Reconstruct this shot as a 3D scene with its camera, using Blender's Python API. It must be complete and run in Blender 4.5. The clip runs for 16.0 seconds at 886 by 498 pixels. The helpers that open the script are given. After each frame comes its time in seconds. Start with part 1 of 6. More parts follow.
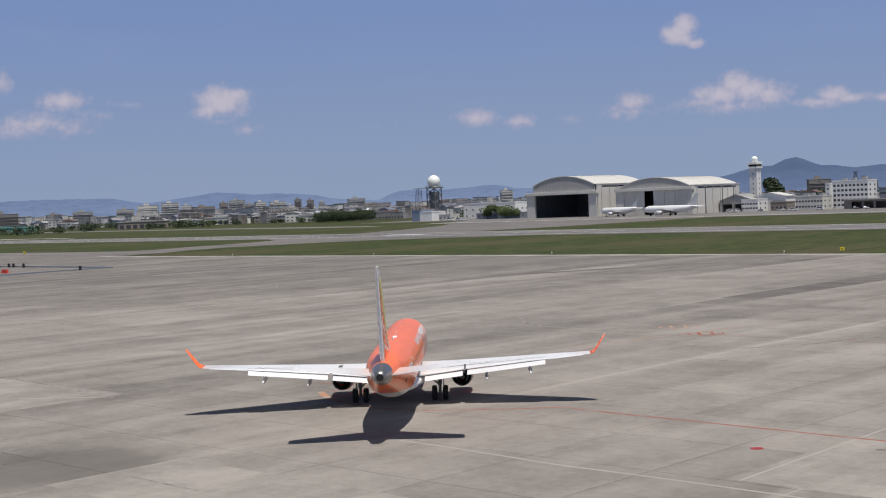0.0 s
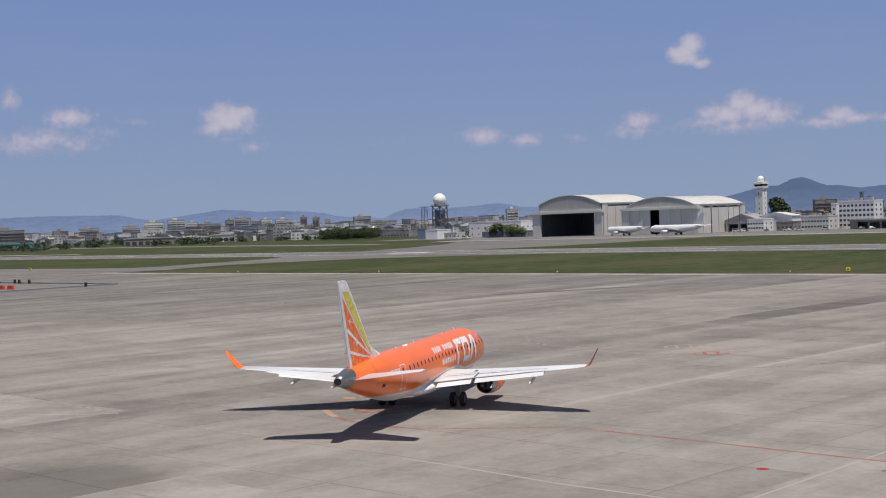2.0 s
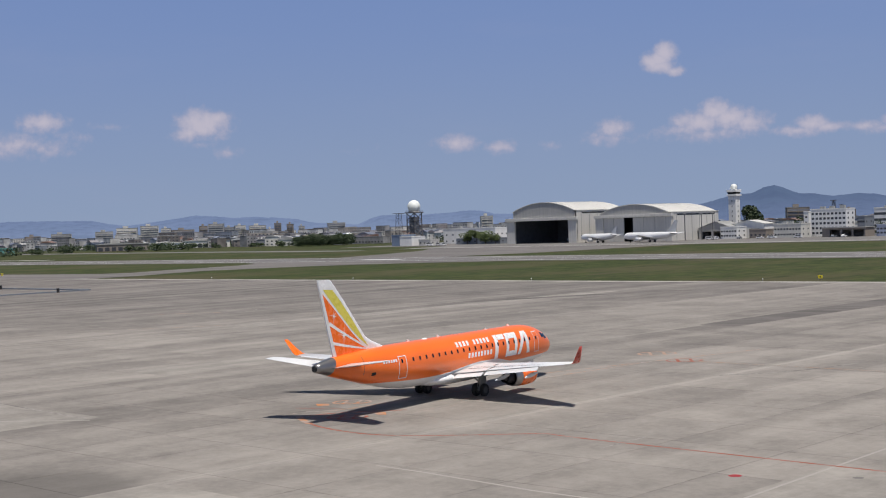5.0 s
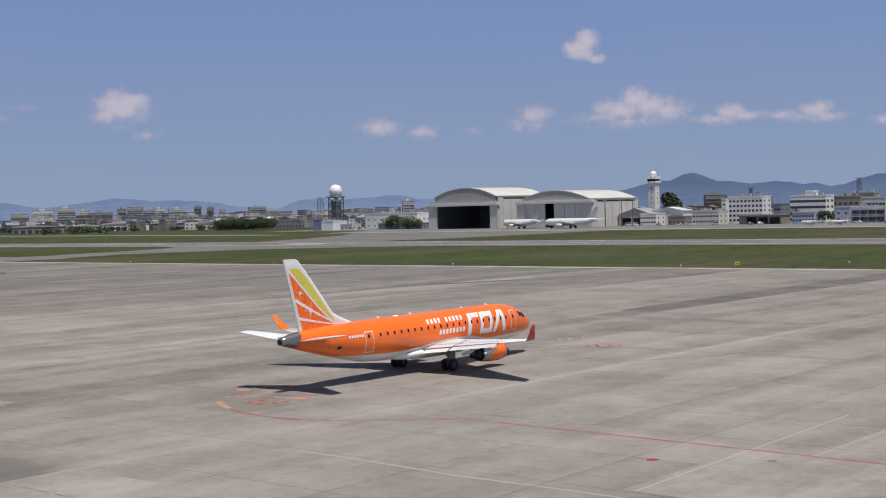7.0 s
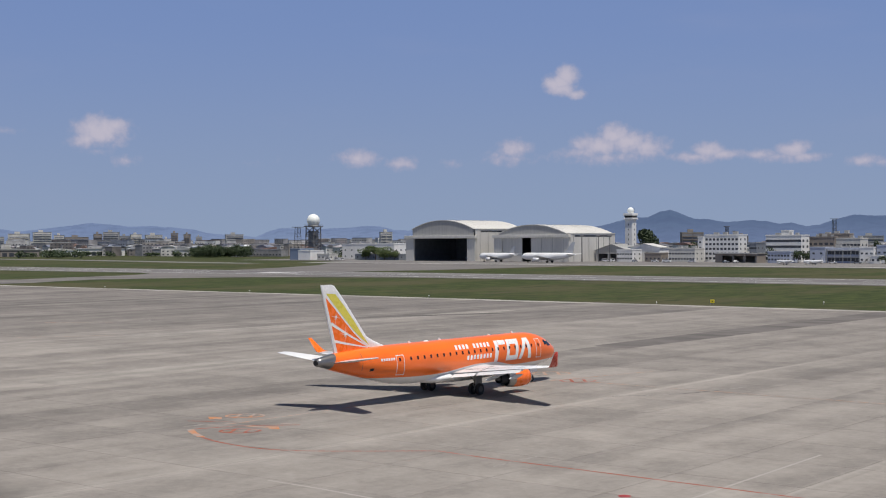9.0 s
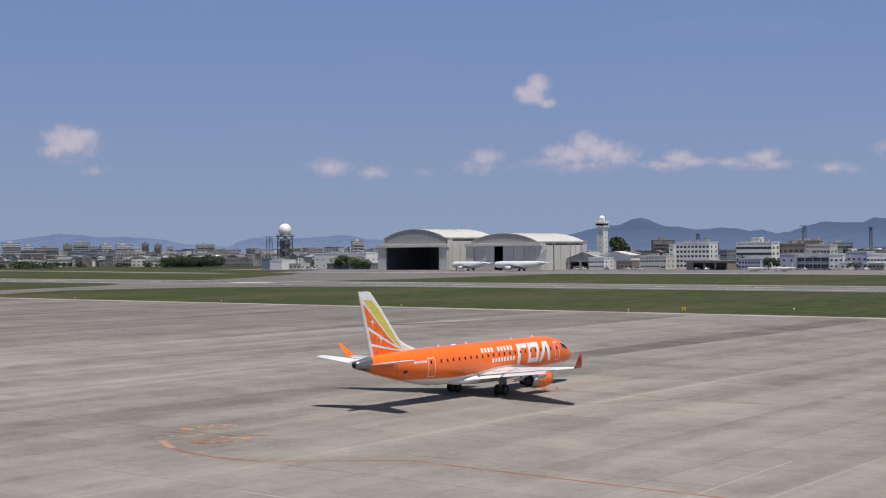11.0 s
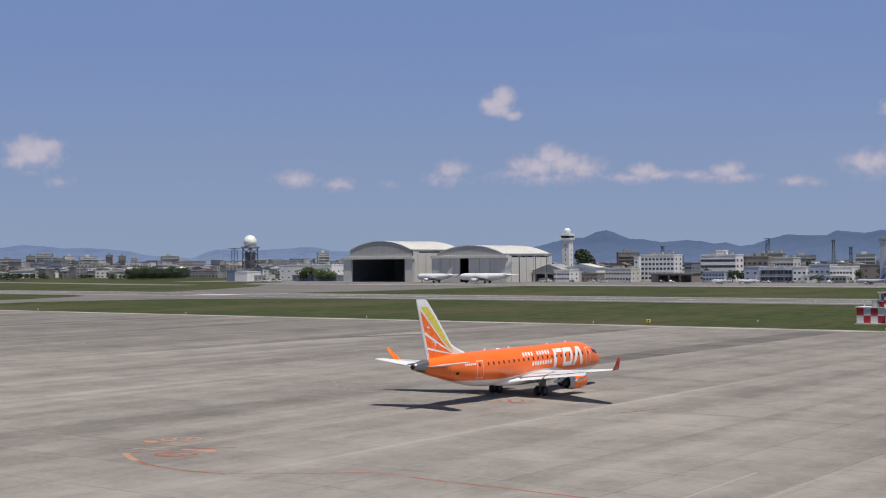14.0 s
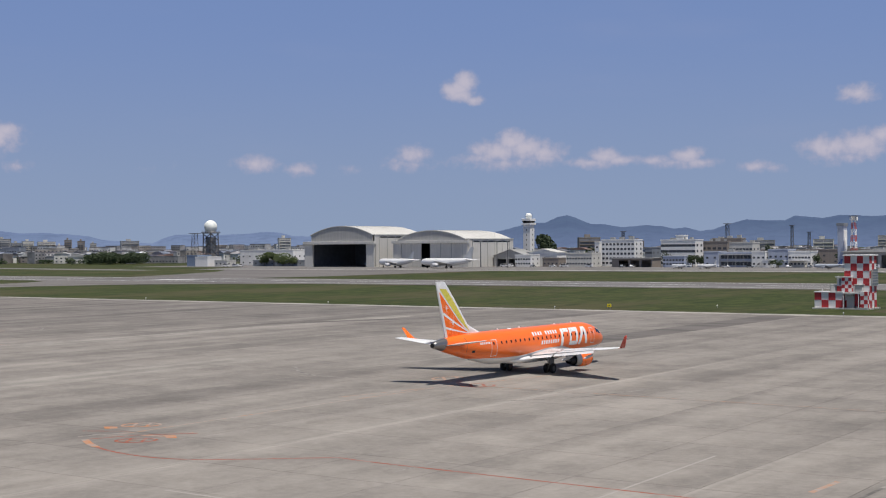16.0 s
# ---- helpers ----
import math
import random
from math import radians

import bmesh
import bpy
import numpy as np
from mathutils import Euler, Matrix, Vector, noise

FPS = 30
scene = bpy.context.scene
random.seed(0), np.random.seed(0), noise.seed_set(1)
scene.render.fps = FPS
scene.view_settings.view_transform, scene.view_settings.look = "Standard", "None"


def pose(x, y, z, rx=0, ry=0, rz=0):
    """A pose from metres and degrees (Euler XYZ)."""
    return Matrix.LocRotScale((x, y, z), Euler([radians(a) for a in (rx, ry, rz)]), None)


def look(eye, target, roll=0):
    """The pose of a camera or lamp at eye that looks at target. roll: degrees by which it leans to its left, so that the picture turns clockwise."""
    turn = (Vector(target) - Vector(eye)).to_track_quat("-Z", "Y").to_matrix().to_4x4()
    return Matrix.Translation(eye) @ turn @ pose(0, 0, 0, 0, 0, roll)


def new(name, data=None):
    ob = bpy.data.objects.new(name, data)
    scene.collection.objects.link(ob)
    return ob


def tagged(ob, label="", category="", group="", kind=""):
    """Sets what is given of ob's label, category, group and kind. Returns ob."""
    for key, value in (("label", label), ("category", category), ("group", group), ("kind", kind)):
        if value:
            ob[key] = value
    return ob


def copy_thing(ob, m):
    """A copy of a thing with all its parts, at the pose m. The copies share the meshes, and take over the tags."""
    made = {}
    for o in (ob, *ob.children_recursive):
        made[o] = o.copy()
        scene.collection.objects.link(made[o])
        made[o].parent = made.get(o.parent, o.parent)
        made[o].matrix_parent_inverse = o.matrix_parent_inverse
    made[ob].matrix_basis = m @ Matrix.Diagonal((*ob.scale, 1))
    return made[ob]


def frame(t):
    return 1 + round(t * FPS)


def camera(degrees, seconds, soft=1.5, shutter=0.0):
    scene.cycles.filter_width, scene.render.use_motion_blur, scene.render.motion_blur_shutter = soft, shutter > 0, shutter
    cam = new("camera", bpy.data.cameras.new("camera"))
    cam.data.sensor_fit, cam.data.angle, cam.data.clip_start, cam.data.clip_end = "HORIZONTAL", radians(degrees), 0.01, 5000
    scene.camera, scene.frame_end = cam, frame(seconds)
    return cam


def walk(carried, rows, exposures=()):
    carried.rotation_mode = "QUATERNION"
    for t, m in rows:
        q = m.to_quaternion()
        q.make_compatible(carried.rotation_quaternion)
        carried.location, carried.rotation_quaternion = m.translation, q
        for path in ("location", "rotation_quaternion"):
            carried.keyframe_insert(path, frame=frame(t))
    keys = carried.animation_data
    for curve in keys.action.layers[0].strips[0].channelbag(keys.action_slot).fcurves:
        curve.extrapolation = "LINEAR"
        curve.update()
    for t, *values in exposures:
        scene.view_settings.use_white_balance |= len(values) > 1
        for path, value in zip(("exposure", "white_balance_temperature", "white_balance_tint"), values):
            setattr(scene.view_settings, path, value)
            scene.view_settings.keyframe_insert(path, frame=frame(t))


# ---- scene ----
cam = camera(36.0, 16.0, soft=1.08)
EYE = 13.06
PATH = [
    (0.0, pose(0, 0, EYE, 88.020, 2.362, 0.000)),
    (0.2, pose(0, 0, EYE, 88.125, 2.346, 0.024)),
    (0.5, pose(0, 0, EYE, 88.321, 2.322, 0.103)),
    (1.0, pose(0, 0, EYE, 88.579, 2.240, 0.239)),
    (1.2, pose(0, 0, EYE, 88.631, 2.191, 0.211)),
    (1.5, pose(0, 0, EYE, 88.703, 2.118, 0.325)),
    (2.0, pose(0, 0, EYE, 88.795, 2.088, 0.238)),
    (2.5, pose(0, 0, EYE, 88.756, 2.036, 0.091)),
    (3.0, pose(0, 0, EYE, 88.639, 2.120, -0.144)),
    (3.5, pose(0, 0, EYE, 88.759, 2.041, -0.481)),
    (3.7, pose(0, 0, EYE, 88.816, 2.040, -0.598)),
    (5.8, pose(0, 0, EYE, 89.074, 1.932, -0.914)),
    (5.9, pose(0, 0, EYE, 89.073, 2.030, -0.859)),
    (6.0, pose(0, 0, EYE, 89.002, 2.026, -0.950)),
    (6.1, pose(0, 0, EYE, 88.909, 2.140, -1.327)),
    (6.2, pose(0, 0, EYE, 88.758, 2.254, -2.018)),
    (6.3, pose(0, 0, EYE, 88.639, 2.276, -2.619)),
    (6.4, pose(0, 0, EYE, 88.567, 2.286, -3.209)),
    (6.5, pose(0, 0, EYE, 88.497, 2.375, -3.777)),
    (6.6, pose(0, 0, EYE, 88.343, 2.621, -4.006)),
    (6.7, pose(0, 0, EYE, 88.248, 2.463, -3.991)),
    (6.8, pose(0, 0, EYE, 88.190, 2.316, -4.225)),
    (6.9, pose(0, 0, EYE, 88.201, 2.107, -4.382)),
    (7.0, pose(0, 0, EYE, 88.314, 1.495, -4.120)),
    (7.1, pose(0, 0, EYE, 88.376, 0.967, -3.943)),
    (7.2, pose(0, 0, EYE, 88.424, 0.501, -3.821)),
    (7.3, pose(0, 0, EYE, 88.519, 0.341, -3.771)),
    (7.4, pose(0, 0, EYE, 88.669, 0.083, -3.769)),
    (7.5, pose(0, 0, EYE, 88.870, 0.009, -4.048)),
    (7.6, pose(0, 0, EYE, 88.909, -0.057, -4.356)),
    (7.7, pose(0, 0, EYE, 89.021, 0.108, -4.791)),
    (7.8, pose(0, 0, EYE, 89.139, 0.062, -5.068)),
    (7.9, pose(0, 0, EYE, 89.215, 0.207, -5.285)),
    (8.0, pose(0, 0, EYE, 89.256, 0.256, -5.512)),
    (8.2, pose(0, 0, EYE, 89.353, 0.242, -5.590)),
    (8.5, pose(0, 0, EYE, 89.494, 0.222, -5.357)),
    (9.0, pose(0, 0, EYE, 89.645, 0.263, -5.075)),
    (9.2, pose(0, 0, EYE, 89.682, 0.294, -5.120)),
    (11.3, pose(0, 0, EYE, 90.017, 0.624, -6.535)),
    (11.5, pose(0, 0, EYE, 89.967, 0.655, -6.726)),
    (12.0, pose(0, 0, EYE, 89.836, 0.639, -6.969)),
    (12.5, pose(0, 0, EYE, 89.837, 0.718, -7.188)),
    (13.0, pose(0, 0, EYE, 89.969, 0.612, -7.674)),
    (13.2, pose(0, 0, EYE, 90.173, 0.612, -7.807)),
    (13.5, pose(0, 0, EYE, 90.363, 0.613, -7.762)),
    (13.7, pose(0, 0, EYE, 90.491, 0.551, -7.692)),
    (14.0, pose(0, 0, EYE, 90.501, 0.458, -7.689)),
    (14.2, pose(0, 0, EYE, 90.517, 0.363, -7.811)),
    (14.5, pose(0, 0, EYE, 90.537, 0.221, -8.346)),
    (14.7, pose(0, 0, EYE, 90.621, 0.213, -8.788)),
    (15.0, pose(0, 0, EYE, 90.753, 0.200, -8.819)),
    (15.2, pose(0, 0, EYE, 90.563, 0.205, -8.997)),
    (15.3, pose(0, 0, EYE, 90.386, 0.207, -9.042)),
    (15.5, pose(0, 0, EYE, 90.135, 0.212, -9.209)),
    (15.7, pose(0, 0, EYE, 90.068, 0.317, -9.329)),
    (16.0, pose(0, 0, EYE, 89.858, 0.475, -9.311)),
]
walk(cam, PATH)

# the jet: seconds, x, y, heading
TAXI = [
    (0.0, -3.33, 89.82, 88.45),
    (0.5, -3.16, 91.64, 84.88),
    (1.0, -3.02, 93.18, 81.29),
    (1.5, -2.76, 94.69, 77.81),
    (2.0, -2.32, 96.33, 74.19),
    (2.5, -1.90, 97.71, 70.58),
    (3.0, -1.37, 99.17, 67.17),
    (3.5, -0.69, 100.69, 64.13),
    (6.0, 3.78, 108.43, 51.61),
    (6.5, 4.91, 109.90, 49.95),
    (7.0, 6.11, 111.24, 48.70),
    (7.5, 7.26, 112.55, 47.89),
    (8.0, 8.48, 113.84, 47.21),
    (8.5, 9.77, 115.18, 46.66),
    (9.0, 11.05, 116.55, 46.28),
    (11.5, 17.77, 123.41, 46.06),
    (12.0, 19.18, 124.88, 46.16),
    (12.5, 20.53, 126.39, 46.30),
    (13.0, 21.99, 127.86, 46.30),
    (13.5, 23.48, 129.31, 46.08),
    (14.0, 24.95, 130.80, 45.81),
    (14.5, 26.49, 132.29, 45.61),
    (15.0, 28.03, 133.85, 45.29),
    (15.5, 29.61, 135.50, 45.20),
    (16.0, 31.25, 137.18, 45.25),
]

# ---- light ----
SUN_DIR = Vector((0.118, -0.285, 1.0)).normalized()
SUN_AZ, SUN_EL = 157.5, 73.0
sun_data = bpy.data.lights.new("sun", "SUN")
sun_data.energy, sun_data.angle, sun_data.color = 4.5, radians(0.55), (1.0, 0.95, 0.885)
sun = new("sun", sun_data)
sun.matrix_world = look((0, 0, 60), Vector((0, 0, 60)) - SUN_DIR)
scene.view_settings.exposure = 0.0


def link(nt, a, b):
    nt.links.new(a, b)


def math_node(nt, op, a, b=None, c=None, clamp=False):
    n = nt.nodes.new("ShaderNodeMath")
    n.operation, n.use_clamp = op, clamp
    for i, v in enumerate((a, b, c)):
        if v is None:
            continue
        if isinstance(v, (int, float)):
            n.inputs[i].default_value = v
        else:
            link(nt, v, n.inputs[i])
    return n.outputs[0]


def mix_color(nt, fac, a, b, mode="MIX"):
    n = nt.nodes.new("ShaderNodeMix")
    n.data_type, n.blend_type = "RGBA", mode
    for i, v in ((0, fac), (6, a), (7, b)):
        if isinstance(v, (int, float)):
            n.inputs[i].default_value = v
        elif isinstance(v, tuple):
            n.inputs[i].default_value = (*v, 1)
        else:
            link(nt, v, n.inputs[i])
    return n.outputs[2]


def smooth(nt, v, lo, hi, a=0.0, b=1.0):
    n = nt.nodes.new("ShaderNodeMapRange")
    n.interpolation_type = "SMOOTHSTEP"
    n.inputs[1].default_value, n.inputs[2].default_value = lo, hi
    n.inputs[3].default_value, n.inputs[4].default_value = a, b
    link(nt, v, n.inputs[0])
    return n.outputs[0]


def noise_node(nt, vec, scale, detail=4.0, rough=0.55):
    n = nt.nodes.new("ShaderNodeTexNoise")
    n.inputs["Scale"].default_value, n.inputs["Detail"].default_value, n.inputs["Roughness"].default_value = scale, detail, rough
    link(nt, vec, n.inputs["Vector"])
    return n.outputs["Fac"]


def vec_op(nt, op, a, b):
    n = nt.nodes.new("ShaderNodeVectorMath")
    n.operation = op
    for i, v in enumerate((a, b)):
        if isinstance(v, tuple):
            n.inputs[i].default_value = v
        elif v is not None:
            link(nt, v, n.inputs[i])
    return n


# fair-weather clouds over the horizon: azimuth, elevation, half width, half height in degrees, strength
CLOUDS_RIGHT = [
    (10.02, 6.58, 0.50, 0.40, 1.10),
    (9.74, 6.50, 0.42, 0.35, 1.10), (10.27, 6.84, 0.47, 0.40, 1.20), (10.10, 6.31, 0.56, 0.28, 1.00), (10.69, 6.07, 0.35, 0.19, 0.90), (12.22, 4.35, 0.59, 0.42, 1.10), (11.62, 3.94, 1.06, 0.42, 1.00),
    (12.81, 4.06, 1.06, 0.42, 1.00), (13.63, 3.87, 0.82, 0.42, 0.90), (10.91, 3.61, 0.94, 0.33, 0.70), (12.09, 3.41, 2.12, 0.33, 0.60), (16.10, 3.64, 0.66, 0.33, 1.00), (15.51, 3.41, 0.94, 0.23, 0.80),
    (16.68, 3.49, 0.70, 0.23, 0.80), (19.47, 3.65, 0.66, 0.31, 1.00), (18.20, 3.46, 0.82, 0.21, 0.80), (20.04, 3.34, 0.70, 0.21, 0.80), (18.89, 3.36, 1.41, 0.23, 0.60), (8.06, 3.80, 0.66, 0.38, 0.95),
    (7.82, 3.45, 1.06, 0.33, 0.60), (7.35, 3.57, 0.47, 0.23, 0.50), (22.31, 3.13, 0.70, 0.23, 0.80), (22.87, 3.05, 0.70, 0.19, 0.60), (26.52, 3.94, 1.18, 0.52, 0.95), (25.21, 3.81, 1.06, 0.47, 0.95),
    (27.17, 4.30, 0.59, 0.33, 1.00), (25.86, 3.43, 1.41, 0.33, 0.60), (26.32, 5.97, 0.75, 0.33, 0.90), (25.88, 5.83, 0.35, 0.19, 0.60), (1.58, 3.47, 0.89, 0.33, 0.85), (1.23, 3.35, 0.52, 0.21, 0.60),
    (3.33, 3.23, 0.61, 0.28, 0.80), (5.45, 3.27, 0.59, 0.23, 0.40), (-2.80, 3.28, 1.41, 0.28, 0.20), (34.0, 4.0, 2.0, 0.6, 0.8), (30.5, 4.1, 1.4, 0.5, 0.9),
]
CLOUDS_LEFT = [
    (-8.95, 4.51, 0.99, 0.56, 1.10), (-9.55, 4.18, 0.70, 0.38, 0.90), (-8.41, 4.73, 0.52, 0.33, 1.00), (-8.03, 3.34, 0.52, 0.28, 0.60), (-9.22, 3.71, 0.82, 0.23, 0.40), (-15.39, 4.67, 0.85, 0.38, 0.95),
    (-16.53, 3.79, 1.41, 0.47, 0.75), (-17.18, 3.69, 0.94, 0.52, 0.70), (-15.44, 3.65, 1.18, 0.42, 0.60), (-12.83, 4.50, 0.66, 0.23, 0.45), (-13.75, 4.07, 0.35, 0.33, 0.40), (-17.63, 5.49, 0.33, 0.47, 0.70),
    (-14.53, 4.20, 0.70, 0.28, 0.40), (-25.0, 4.4, 2.0, 0.7, 0.8), (-20.3, 3.9, 1.2, 0.4, 0.8),
]


def make_world():
    world = bpy.data.worlds.new("sky")
    scene.world = world
    world.use_nodes = True
    nt = world.node_tree
    nt.nodes.clear()
    out = nt.nodes.new("ShaderNodeOutputWorld")
    bg = nt.nodes.new("ShaderNodeBackground")
    sky = nt.nodes.new("ShaderNodeTexSky")
    sky.sky_type, sky.sun_disc = "NISHITA", False
    sky.sun_elevation, sky.sun_rotation = radians(SUN_EL), radians(SUN_AZ)
    sky.air_density, sky.dust_density, sky.ozone_density = 1.0, 0.6, 3.0
    bg.inputs[1].default_value = SKY_STRENGTH
    tc = nt.nodes.new("ShaderNodeTexCoord")
    sep = nt.nodes.new("ShaderNodeSeparateXYZ")
    link(nt, tc.outputs["Generated"], sep.inputs[0])
    az = math_node(nt, "MULTIPLY", math_node(nt, "ARCTAN2", sep.outputs[0], sep.outputs[1]), 57.2958)
    el = math_node(nt, "MULTIPLY", math_node(nt, "ARCSINE", sep.outputs[2]), 57.2958)
    com = nt.nodes.new("ShaderNodeCombineXYZ")
    link(nt, az, com.inputs[0])
    link(nt, el, com.inputs[1])
    warp = noise_node(nt, com.outputs[0], 0.9, 3)
    total = None
    for a, e, ra, re, k in CLOUDS_LEFT + CLOUDS_RIGHT:
        d = vec_op(nt, "SUBTRACT", com.outputs[0], (a, e, 0)).outputs[0]
        d = vec_op(nt, "MULTIPLY", d, (1 / (1.75 * ra), 1 / (1.75 * re), 0)).outputs[0]
        ln = vec_op(nt, "LENGTH", d, None).outputs["Value"]
        v = math_node(nt, "MULTIPLY", math_node(nt, "SUBTRACT", 1.0, ln, clamp=True), k)
        total = v if total is None else math_node(nt, "MAXIMUM", total, v)
    fine = noise_node(nt, com.outputs[0], 2.4, 5, 0.55)
    ragged = math_node(nt, "ADD", math_node(nt, "SUBTRACT", fine, 0.55), math_node(nt, "MULTIPLY", math_node(nt, "SUBTRACT", warp, 0.5), 0.5))
    body = math_node(nt, "ADD", total, math_node(nt, "MULTIPLY", ragged, 0.85))
    inside = smooth(nt, total, 0.0, 0.2)
    dens = math_node(nt, "MULTIPLY", smooth(nt, body, 0.10, 0.62), inside)
    # thin haze of far cirrus
    veil = smooth(nt, noise_node(nt, vec_op(nt, "MULTIPLY", com.outputs[0], (0.05, 0.22, 1)).outputs[0], 1.6, 5), 0.5, 0.8, 0.0, 0.10)
    air = mix_color(nt, smooth(nt, el, -1.0, 11.0), HAZE, SKY_LOW)
    high = mix_color(nt, 1.0, sky.outputs[0], SKY_TINT, "MULTIPLY")
    base = mix_color(nt, smooth(nt, el, 6.0, 45.0), air, high)
    base = mix_color(nt, veil, base, CLOUD_LOW)
    tone = mix_color(nt, smooth(nt, body, 0.3, 1.0), CLOUD_LOW, CLOUD_TOP)
    col = mix_color(nt, math_node(nt, "MULTIPLY", dens, 0.86), base, tone)
    link(nt, col, bg.inputs[0])
    link(nt, bg.outputs[0], out.inputs[0])


SKY_STRENGTH = 0.12
SKY_TINT = (0.36, 0.345, 0.345)
HAZE = (2.2, 2.8, 4.0)
SKY_LOW = (1.48, 2.2, 4.2)
CLOUD_LOW = (3.0, 3.1, 4.2)
CLOUD_TOP = (4.5, 4.15, 4.8)
make_world()


# ---- materials ----
def material(name):
    m = bpy.data.materials.new(name)
    m.use_nodes = True
    return m, m.node_tree, m.node_tree.nodes["Principled BSDF"]


def coords(nt, kind="Object"):
    return nt.nodes.new("ShaderNodeTexCoord").outputs[kind]


def position(nt):
    return nt.nodes.new("ShaderNodeNewGeometry").outputs["Position"]


def bump(nt, bsdf, height, strength, dist=0.02):
    b = nt.nodes.new("ShaderNodeBump")
    b.inputs["Strength"].default_value, b.inputs["Distance"].default_value = strength, dist
    link(nt, height, b.inputs["Height"])
    link(nt, b.outputs[0], bsdf.inputs["Normal"])


def plain(name, color, rough=0.6, metal=0.0, big=0.4, fine=6.0, vary=0.15, streak=0.0, bump_by=0.0, random_tone=0.0):
    """Paint, metal or plaster with stains at two scales, and streaks that run down where streak is set."""
    m, nt, b = material(name)
    p = coords(nt)
    n1, n2 = noise_node(nt, p, big, 3), noise_node(nt, p, fine, 4)
    v = math_node(nt, "ADD", math_node(nt, "MULTIPLY", n1, 0.6), math_node(nt, "MULTIPLY", n2, 0.4))
    if streak:
        st = noise_node(nt, vec_op(nt, "MULTIPLY", p, (1.0, 1.0, 0.06)).outputs[0], 0.9, 3)
        v = math_node(nt, "ADD", math_node(nt, "MULTIPLY", v, 1 - streak), math_node(nt, "MULTIPLY", st, streak))
    k = smooth(nt, v, 0.25, 0.75, 1 - vary, 1 + vary)
    if random_tone:
        info = nt.nodes.new("ShaderNodeObjectInfo").outputs["Random"]
        k = math_node(nt, "MULTIPLY", k, math_node(nt, "MULTIPLY_ADD", info, random_tone, 1 - random_tone / 2))
    com = nt.nodes.new("ShaderNodeCombineXYZ")
    for i in range(3):
        link(nt, k, com.inputs[i])
    link(nt, mix_color(nt, 1.0, color, com.outputs[0], "MULTIPLY"), b.inputs["Base Color"])
    link(nt, smooth(nt, n2, 0.3, 0.7, max(0.02, rough - 0.08), min(1, rough + 0.1)), b.inputs["Roughness"])
    b.inputs["Metallic"].default_value = metal
    if bump_by:
        bump(nt, b, n2, bump_by)
    return m


def islands(name, colors, rough=0.8, vary=0.25):
    """A material whose tone goes from one loose piece of the mesh to the next."""
    m, nt, b = material(name)
    r = nt.nodes.new("ShaderNodeNewGeometry").outputs["Random Per Island"]
    ramp = nt.nodes.new("ShaderNodeValToRGB")
    ramp.color_ramp.interpolation = "CONSTANT"
    while len(ramp.color_ramp.elements) < len(colors):
        ramp.color_ramp.elements.new(0.5)
    for i, c in enumerate(colors):
        e = ramp.color_ramp.elements[i]
        e.position, e.color = i / len(colors), (*c, 1)
    link(nt, r, ramp.inputs[0])
    n = smooth(nt, noise_node(nt, position(nt), 0.15, 4), 0.3, 0.7, 1 - vary, 1 + vary)
    com = nt.nodes.new("ShaderNodeCombineXYZ")
    for i in range(3):
        link(nt, n, com.inputs[i])
    link(nt, mix_color(nt, 1.0, ramp.outputs[0], com.outputs[0], "MULTIPLY"), b.inputs["Base Color"])
    b.inputs["Roughness"].default_value = rough
    return m


# airport frame: s runs along the runway, n across it, away from the terminal
SX, SY, NX, NY = 0.7216, -0.6923, 0.6923, 0.7216
RZ = math.degrees(math.atan2(SY, SX))


def site(s, n, z=0.0, turn=0.0):
    return pose(s * SX + n * NX, s * SY + n * NY, z, 0, 0, RZ + turn)


def runway_axes(nt):
    """The place in the airport frame, as a vector (s, n, 0)."""
    mp = nt.nodes.new("ShaderNodeMapping")
    mp.inputs["Rotation"].default_value = (0, 0, radians(-RZ))
    link(nt, position(nt), mp.inputs["Vector"])
    return mp.outputs[0]


